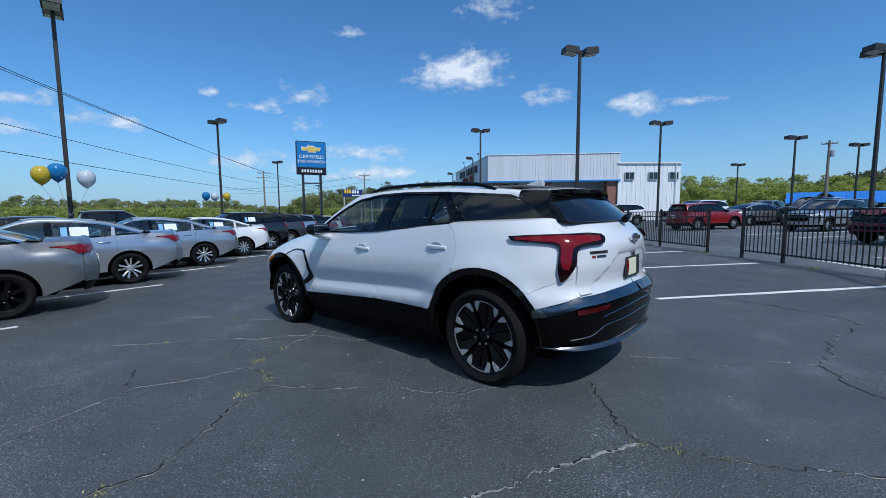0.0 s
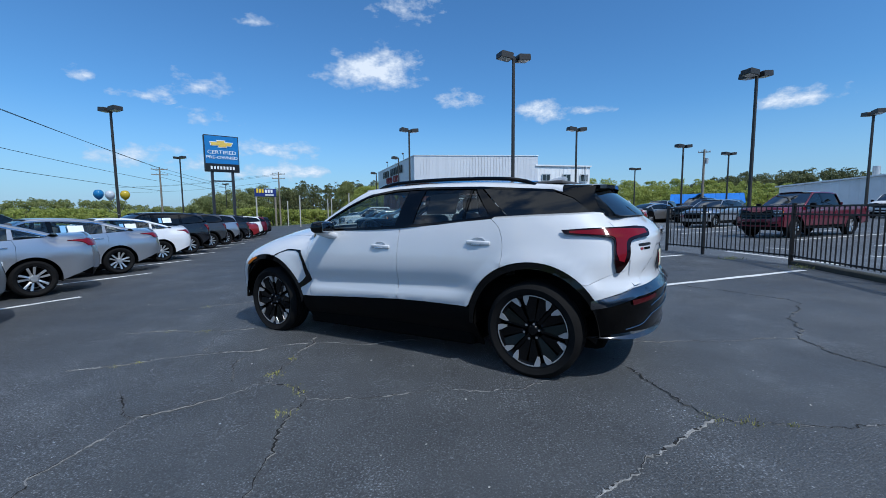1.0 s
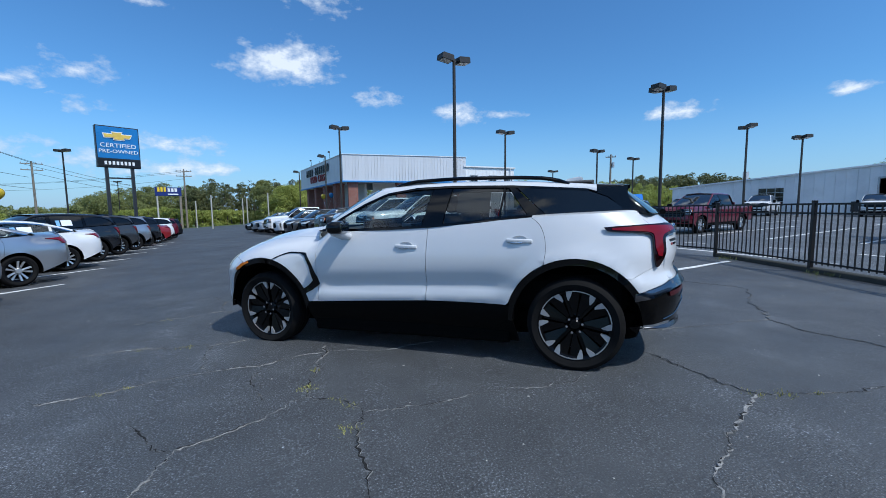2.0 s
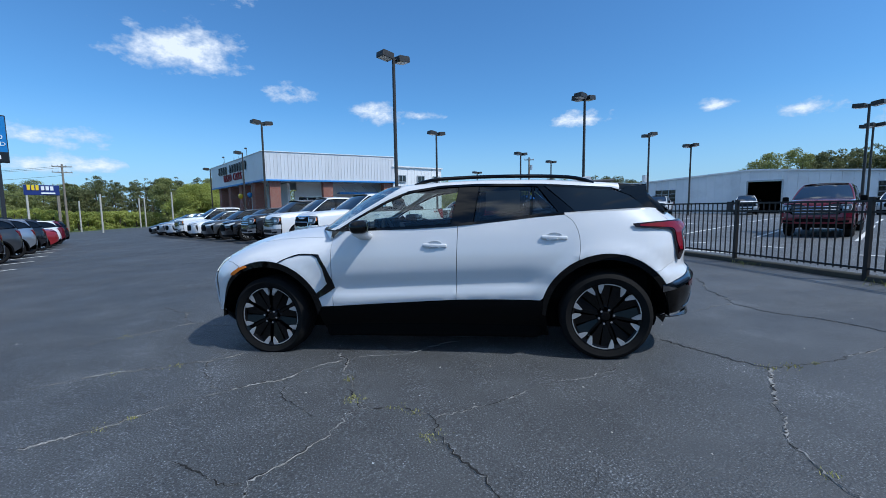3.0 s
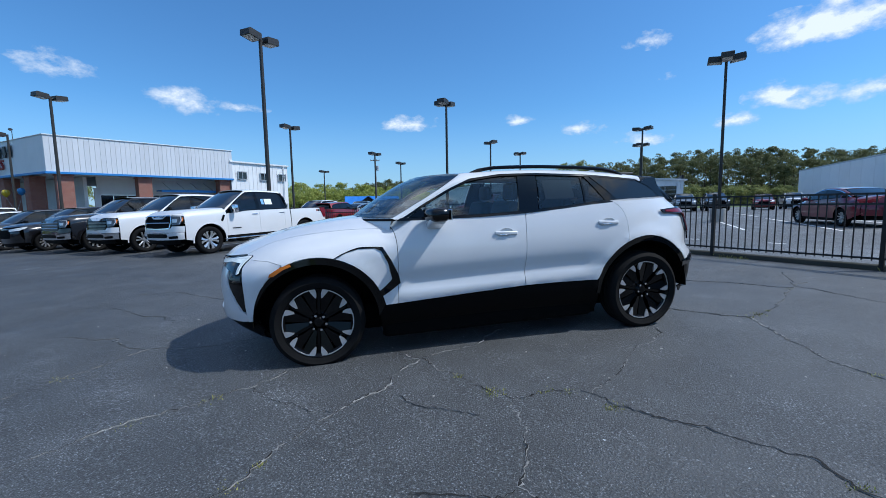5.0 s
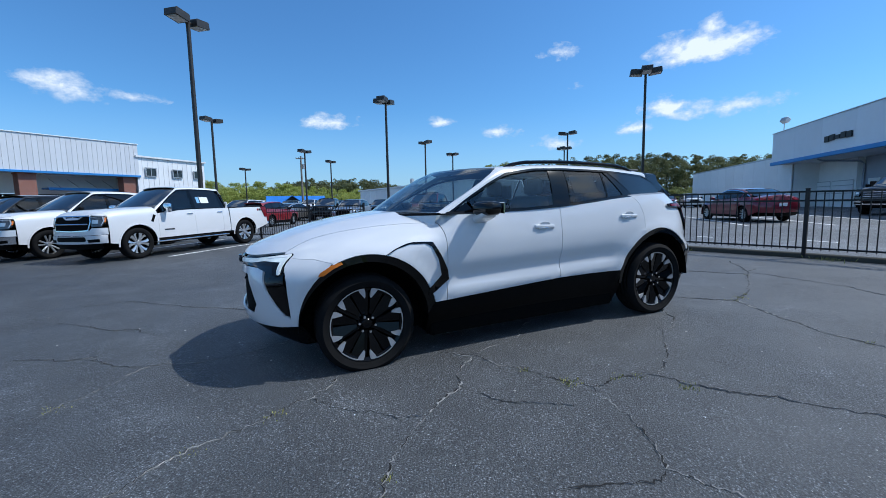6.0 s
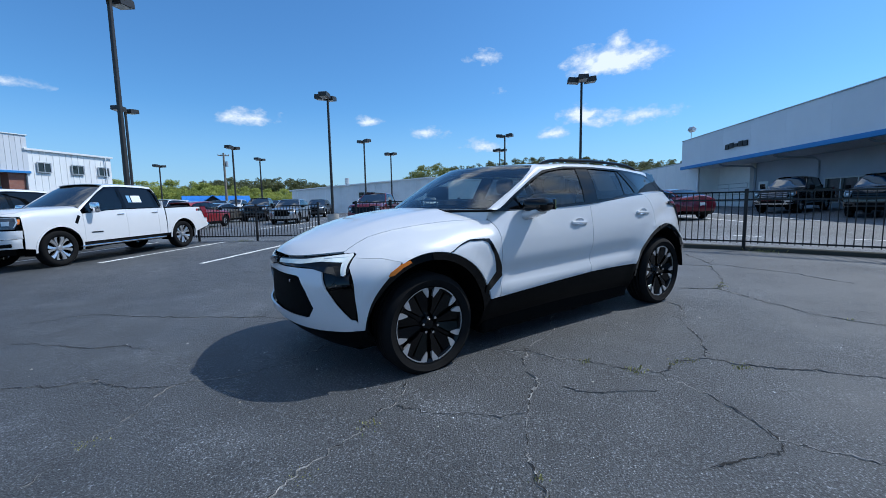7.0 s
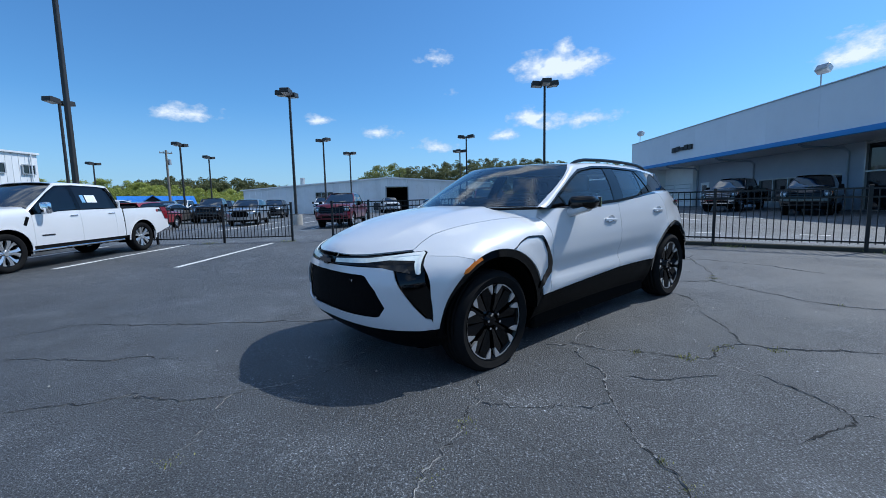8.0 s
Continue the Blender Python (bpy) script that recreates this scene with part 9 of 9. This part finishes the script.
        panel("nose_panel", [(0.0, zf - 0.365), (0.62, zf - 0.345), (0.70, zf - 0.275), (ye(zf - 0.3), zf - 0.28), (ye(zf - 0.45), zf - 0.45), (0.0, zf - 0.47)], front, paint, C, whole=True, step=step)
        panel("front_bumper", [(0.0, zf - 0.475), (ye(zf - 0.46), zf - 0.455), (ye(0.5), 0.50), (0.0, 0.48)], lambda P: front(P) + [0.02, 0, 0], M_CHROME if (grille is M_CHROME and paint is P_BLACK) or grille is M_GLOSSBLACK else paint, C, whole=True, step=step)
        panel("bumper_slot", [(0.0, 0.67), (0.50, 0.67), (0.54, 0.60), (0.50, 0.55), (0.0, 0.55)], lambda P: front(P) + [0.026, 0, 0], M_PLASTIC, C, "black bumper intake", whole=True, step=0.1)
        panel("lower_bumper", [(0.0, 0.47), (0.85, 0.49), (0.82, 0.36), (0.0, 0.34)], lambda P: front(P) - [0.03, 0, 0], M_PLASTIC, C, whole=True, step=0.15)
        panel("tailgate", [(0.0, 1.27), (0.79, 1.27), (0.79, 0.76), (0.0, 0.76)], rear, paint, C, whole=True, step=0.12)
        part("rear_bumper", rounded_box((-2.99, 0, 0.60), (0.18, 1.82, 0.20), 0.05, 2), M_CHROME if paint is P_WHITE_PLAIN else M_PLASTIC, C, smooth=50)
        part("bed_floor", rounded_box((-2.05, 0, 0.82), (1.75, 1.6, 0.06), 0.01, 1), M_UNDER, C)
        part("cab_back", rounded_box((-1.17, 0, 1.0), (0.06, 1.82, 0.9), 0.02, 1), paint, C)
        panel("rear_glass", [(0, 1.33), (0.72, 1.33), (0.66, 1.78), (0, 1.80)], lambda P: np.stack([S.backlight(P[:, 0], P[:, 1]), P[:, 0], P[:, 1]], 1), M_GLASS_PRIV, C, whole=True, step=0.15)
        panel("cab_rear", [(0, 1.26), (0.90, 1.26), (0.74, 1.82), (0.62, 1.87), (0, 1.885)], lambda P: np.stack([S.backlight(P[:, 0], P[:, 1]) + 0.01, P[:, 0], P[:, 1]], 1), paint, C, whole=True, step=0.15)
    else:
        zb0 = 0.30 if kind == "sedan" else 0.38
        panel("front_bumper", [(0.0, zf - 0.02), (0.45, zf - 0.01), (0.78, zf + 0.02), (ye(zf), zf), (ye(zb0 + 0.1), zb0 + 0.1), (ye(zb0), zb0), (0.0, zb0 - 0.02)], front, paint, C, whole=True, step=step)
        panel("grille", [(0.0, zf - 0.06), (0.40, zf - 0.05), (0.52, zf - 0.20), (0.46, zf - 0.38), (0.0, zf - 0.40)], lambda P: front(P) + [0.006, 0, 0], grille or M_GRILLE, C, "dark grille", whole=True, step=0.08)
        panel("lower_bumper", [(0.0, zb0 - 0.02), (ye(zb0), zb0), (ye(lowz + 0.03), lowz + 0.03), (0.0, lowz)], lambda P: front(P) - [0.015, 0, 0], M_PLASTIC, C, whole=True, step=0.15)
        yr = lambda z: float(S.side(XR, z)) - 0.002
        if kind == "sedan":
            panel("trunk_lid", [(-2.47, 0), (-2.44, 0.45), (-2.36, 0.61), (XR + 0.1, 0.62), (-1.86, 0.62), (-1.90, 0.3), (-1.95, 0.0)], top, paint, C, whole=True, step=step)
            panel("rear_bumper", [(0.0, 1.055), (0.5, 1.05), (0.66, 1.02), (yr(0.97), 0.97), (yr(0.8), 0.8), (yr(0.6), 0.6), (yr(0.42), 0.42), (0.0, 0.40)], rear, paint, C, whole=True, step=step)
            panel("diffuser", [(0.0, 0.40), (yr(0.42), 0.42), (yr(0.26), 0.27), (0.0, 0.24)], lambda P: rear(P) + [0.02, 0, 0], M_PLASTIC, C, whole=True, step=0.15)
            panel("lip_spoiler", [(-2.46, 0.0), (-2.43, 0.45), (-2.34, 0.62), (-2.27, 0.62), (-2.35, 0.45), (-2.38, 0.0)], lambda P: top(P) + [0, 0, 0.018], paint, C, whole=True, step=0.1)
        else:
            panel("tailgate", [(0.0, 1.20), (0.70, 1.20), (yr(1.18) - 0.01, 1.18), (yr(0.95), 0.95), (yr(0.72), 0.72), (0.0, 0.70)], rear, paint, C, whole=True, step=step)
            panel("rear_bumper", [(0.0, 0.695), (yr(0.71), 0.71), (yr(0.45), 0.48), (0.0, 0.44)], lambda P: rear(P) - [0.02, 0, 0], paint, C, whole=True, step=step)
            panel("diffuser", [(0.0, 0.44), (yr(0.45), 0.47), (yr(0.3), 0.30), (0.0, 0.28)], rear, M_PLASTIC, C, whole=True, step=0.15)
            part("spoiler", rounded_box((-2.0, 0, 1.575), (0.24, 1.12, 0.035), 0.012, 1), paint, C)
        panel("rear_glass", [(0, belt(-1.9) + 0.02), (0.62, belt(-1.9) + 0.03), (0.52, float(S.bl[0][-1]) - 0.03), (0, float(S.bl[0][-1]) - 0.01)] if kind == "suv" else [(0, 1.10), (0.66, 1.09), (0.60, 1.25), (0.54, 1.36), (0, 1.385)], lambda P: np.stack([S.backlight(P[:, 0], P[:, 1]), P[:, 0], P[:, 1]], 1), (M_GLASS_DEEP if clear else M_GLASS_PRIV), C, "dark rear window", whole=True, step=step, flange=0.004)
        part("licence_plate", rounded_box((float(S.tail(0.01, 0.75)) - 0.008, 0, 0.72 if kind == "sedan" else 0.86), (0.012, 0.30, 0.15), 0.004, 1), M_PAPER, C, "white dealer plate")
    zw0, zw1 = belt(xa) + 0.02, float(S.ws[0][-1]) - 0.04
    edge = []
    for z in np.linspace(zw0, zw1, 8):
        k = (z - zw0) / (zw1 - zw0)
        edge.append((float(S.cabin(float(S.screen(0.7, z)), z)) - 0.03 - 0.03 * k, z))
    panel("windscreen", [(0, zw0 - 0.02)] + edge + [(0.3, zw1 + 0.025), (0.0, zw1 + 0.03)], lambda P: np.stack([S.screen(P[:, 0], P[:, 1]), P[:, 0], P[:, 1]], 1), (M_GLASS_WS if clear else M_GLASS_FLEET), C, "dark windscreen", whole=True, step=step, flange=0.004)
    ye0 = edge[-1][0]
    xe0 = float(S.screen(ye0, zw1))
    xc0 = float(S.screen(0.0, zw1 + 0.03))
    xr_end = {"sedan": -0.95, "suv": -1.98, "pickup": -1.08}[kind]
    panel("roof", [(xc0, 0), ((xc0 + xe0) / 2 + 0.02, ye0 * 0.6), (xe0, ye0), (xr_end, 0.565 if not pick else 0.62), (xr_end - (0.05 if kind == "sedan" else 0.0), 0)], lambda P: np.stack([P[:, 0], P[:, 1], S.roof(P[:, 0], P[:, 1])], 1), paint, C, whole=True, step=step, inset=0)
    part("underbody", rounded_box((0, 0, R + 0.05), (2 * hx + 1.2, 1.3, 0.28), 0.06, 1), M_UNDER, C)
    part("cabin_block", rounded_box((-0.35 if not pick else 0.2, 0, belt(0) - 0.22), (2.6 if not pick else 2.4, 1.5, 0.3), 0.05, 1), M_UNDER, C)
    if clear:
        for s in (1, -1):
            for v in (-0.25, -1.15):
                part("seat_back", rounded_box((v, 0.36 * s, belt(0) - 0.02), (0.16, 0.5, 0.55), 0.06, 2, Matrix.Rotation(radians(-16), 4, "Y")), M_SEAT, C, smooth=50)
                part("headrest", rounded_box((v - 0.10, 0.36 * s, belt(0) + 0.28), (0.08, 0.24, 0.15), 0.03, 2), M_SEAT, C, smooth=50)
        part("dashboard", rounded_box((0.72, 0, belt(0.7) - 0.05), (0.4, 1.4, 0.16), 0.05, 2), M_SEAT, C, smooth=50)
    if papers and pick:
        for s in (1, -1):
            for k in range(3):
                v = -2.66 + 0.09 * k
                part("bed_badge", rounded_box((v, (float(S.side(v, 1.15)) + 0.006) * s, 1.15), (0.07, 0.01, 0.075), 0.003, 1), M_LETTERRED if k == 2 else M_LETTERBLACK, C)
            part("fender_vent", rounded_box((1.42, (float(S.side(1.42, 1.05)) + 0.006) * s, 1.05), (0.07, 0.014, 0.20), 0.006, 1, Matrix.Rotation(radians(-24), 4, "Y")), M_PLASTIC, C, "black fender vent")
            part("door_badge", rounded_box((0.98, (float(S.side(0.98, 0.72)) + 0.006) * s, 0.72), (0.30, 0.01, 0.03), 0.003, 1), M_FRAME, C)
    if papers:
        for s in (1, -1):
            for k, mt in ((0.0, M_PAPERBLUE), (0.26, M_PAPER), (0.48, M_PAPER)):
                v = xb - 0.22 - k * 0.62
                z = (belt(v) + wt(v)) / 2 - 0.03
                yy = float(S.cabin(v, z))
                sl = (float(S.cabin(v, z + 0.05)) - float(S.cabin(v, z - 0.05))) / 0.1
                part("window_paper", rounded_box((v, (yy + 0.006) * s, z), (0.155 if k else 0.10, 0.003, 0.20), 0.001, 1, Matrix.Rotation(math.atan(-sl * s), 4, "X")), mt, C, "printed price sheet in the window")
    return C


# ---- the fleet ----
LEFT = "used cars along the fence side row"
make_vehicle("sedan", P_GREY, "warm grey sedan parked at an angle in the used car row", -7.77, 5.32, 225, "black", group=LEFT, step=0.06, clear=True)
make_vehicle("sedan", P_SILVER, "silver sedan with price sheets in its side window", -8.31, 8.40, 225, "five", papers=True, group=LEFT, step=0.07, clear=True)
make_vehicle("sedan", P_SILVER, "silver sedan beside another silver sedan in the used car row", -8.52, 11.52, 225, "five", papers=True, group=LEFT, clear=True)
make_vehicle("sedan", P_WHITE_PLAIN, "white sedan between a silver sedan and a black suv", -8.85, 14.6, 225, "ten", papers=True, group=LEFT, clear=True)
make_vehicle("suv", P_BLACK, "black suv with price sheets in its window", -9.1, 17.7, 225, "five", papers=True, group=LEFT)
make_vehicle("suv", P_DARKGREY, "dark grey suv in the used car row", -9.35, 20.8, 225, "ten", group=LEFT)
make_vehicle("suv", P_SILVER, "silver suv in the used car row", -9.6, 23.9, 225, "ten", papers=True, group=LEFT)
make_vehicle("suv", P_BLACK, "black suv with black wheels in the used car row", -9.85, 27.0, 225, "black", papers=True, group=LEFT)
make_vehicle("sedan", P_BRIGHTRED, "bright red sedan in the used car row", -10.1, 30.2, 225, "ten", group=LEFT, step=0.14)
make_vehicle("suv", P_WHITE_PLAIN, "white suv at the far part of the row", -10.4, 33.3, 225, "ten", group=LEFT, step=0.14)
make_vehicle("suv", P_RED, "deep red suv at the far part of the row", -10.7, 36.4, 225, "ten", group=LEFT, step=0.14)
make_vehicle("suv", P_BLACK, "black suv at the far end of the row", -11.0, 39.6, 225, "ten", group=LEFT, step=0.14)
make_vehicle("sedan", P_BLACK, "black sedan in the row behind the silver sedans", -14.6, 12.4, 45, "ten", group=LEFT, step=0.14)
make_vehicle("pickup", P_BLACK, "black pickup truck in the row behind the sedans", -15.2, 19.0, 45, "black", "truck", group=LEFT, step=0.14)
make_vehicle("suv", P_NAVY, "dark blue suv in the row behind the sedans", -14.8, 15.6, 45, "ten", group=LEFT, step=0.14)

TRUCKS = "vehicles parked nose out before the showroom"
make_vehicle("pickup", P_WHITE_PLAIN, "white crew cab pickup truck with a price sheet", 3.91, 16.32, 185.5, "six", "truck", papers=True, grille=M_GRILLE, group=TRUCKS, step=0.08)
make_vehicle("pickup", P_WHITE_PLAIN, "white heavy duty pickup truck with a black grille", 3.4, 19.6, 186, "five", "truck", grille=M_GLOSSBLACK, group=TRUCKS)
make_vehicle("pickup", P_BLACK, "black pickup truck with bright grille bars", 2.9, 22.5, 187, "ten", "truck", grille=M_CHROME, group=TRUCKS)
make_vehicle("suv", P_BLACK, "black suv parked nose out in the row", 1.7, 25.4, 188, "ten", group=TRUCKS)
make_vehicle("suv", P_DARKGREY, "dark grey suv with silver wheels in the row", 1.0, 28.4, 190, "five", group=TRUCKS)
make_vehicle("suv", P_WHITE_PLAIN, "white suv in the row before the showroom", 0.4, 31.4, 190, "ten", group=TRUCKS)
make_vehicle("pickup", P_WHITE_PLAIN, "white pickup truck farther along the row", 0.3, 34.4, 190, "ten", "truck", group=TRUCKS, step=0.14)
make_vehicle("suv", P_WHITE_PLAIN, "white suv near the far end of the row", -0.8, 37.4, 191, "ten", group=TRUCKS, step=0.14)
make_vehicle("suv", P_SILVER, "silver suv near the far end of the row", -1.4, 40.4, 191, "ten", group=TRUCKS, step=0.14)
make_vehicle("sedan", P_DARKGREY, "dark grey sedan at the far end of the row", -2.0, 43.4, 191, "ten", group=TRUCKS, step=0.14)

BACK = "vehicles on the second lot"
make_vehicle("pickup", P_RED, "deep red pickup truck behind the picket fence", 15.80, 13.2, 187, "six", "truck", size=0.865, group=BACK)
make_vehicle("pickup", P_RED, "dark maroon pickup truck facing the picket fence", 16.3, 5.75, 188, "six", "truck", size=0.88, grille=M_CHROME, group=BACK)
make_vehicle("suv", P_BRIGHTRED, "bright red suv on the second lot", 15.3, 24.2, 14, "ten", size=0.93, group=BACK)
make_vehicle("suv", P_SILVER, "silver suv on the second lot near the red suv", 19.25, 20.8, 199, "ten", size=0.94, group=BACK)
make_vehicle("sedan", P_GREY, "grey sedan behind the red suv", 21.2, 28.0, 10, "ten", group=BACK, step=0.14)
make_vehicle("suv", P_WHITE_PLAIN, "white suv near the white block", 13.0, 31.5, 190, "ten", group=BACK, step=0.14)
make_vehicle("sedan", P_RED, "deep red sedan with its rear to the fence", 16.9, -1.15, 19, "ten", size=0.93, group=BACK)
make_vehicle("pickup", P_BLACK, "black pickup truck before the showroom windows", 20.62, -8.03, 136, "ten", "truck", size=0.92, grille=M_CHROME, group=BACK)
make_vehicle("pickup", P_BLACK, "black pickup truck under the showroom eave", 15.95, -8.9, 140, "ten", "truck", size=0.88, group=BACK)
FAR = "vehicles by the service shop"
make_vehicle("pickup", P_WHITE_PLAIN, "white pickup truck near the service shop hedge", 40.5, 25.2, 200, "ten", "truck", group=FAR, step=0.16)
make_vehicle("pickup", P_WHITE_PLAIN, "white pickup truck at the open service bay", 41.8, 17.8, 203, "ten", "truck", size=0.9, group=FAR, step=0.16)
make_vehicle("suv", P_SILVER, "silver suv before the service shop", 40.8, 8.0, 185, "ten", group=FAR, step=0.16)
make_vehicle("suv", P_GREY, "warm grey suv beside the service shop", 40.6, 5.7, 188, "ten", group=FAR, step=0.16)
make_vehicle("suv", P_DARKGREY, "dark grey suv on the far part of the lot", 41.2, 3.3, 190, "ten", group=FAR, step=0.16)
make_vehicle("suv", P_BRIGHTRED, "bright red suv on the far part of the lot", 41.1, -0.2, 180, "ten", size=0.82, group=FAR, step=0.16)
make_vehicle("suv", P_WHITE_PLAIN, "white suv beside the bright red suv", 42.3, -2.3, 183, "ten", size=0.84, group=FAR, step=0.16)
make_vehicle("suv", P_WHITE_PLAIN, "white suv behind the bright red suv", 18.8, 30.9, 195, "ten", size=1.08, group=FAR, step=0.14)
make_vehicle("suv", P_SILVER, "silver suv far behind the gate opening", 23.4, 30.3, 215, "ten", group=FAR, step=0.14)
make_vehicle("pickup", P_BLACK, "black pickup truck behind the silver suv", 23.8, 26.6, 205, "ten", "truck", size=0.92, group=FAR, step=0.16)
make_vehicle("suv", P_BLACK, "black suv between lamp poles on the lot", 29.0, 29.5, 205, "ten", group=FAR, step=0.16)
make_vehicle("sedan", P_SILVER, "pale silver car far back on the lot", 33.0, 35.0, 200, "ten", group=FAR, step=0.16)
make_vehicle("pickup", P_WHITE_PLAIN, "white pickup truck far back on the lot", 38.0, 41.0, 200, "ten", "truck", group=FAR, step=0.16)
make_vehicle("suv", P_DARKGREY, "grey suv far back on the lot", 30.5, 25.5, 200, "ten", group=FAR, step=0.16)
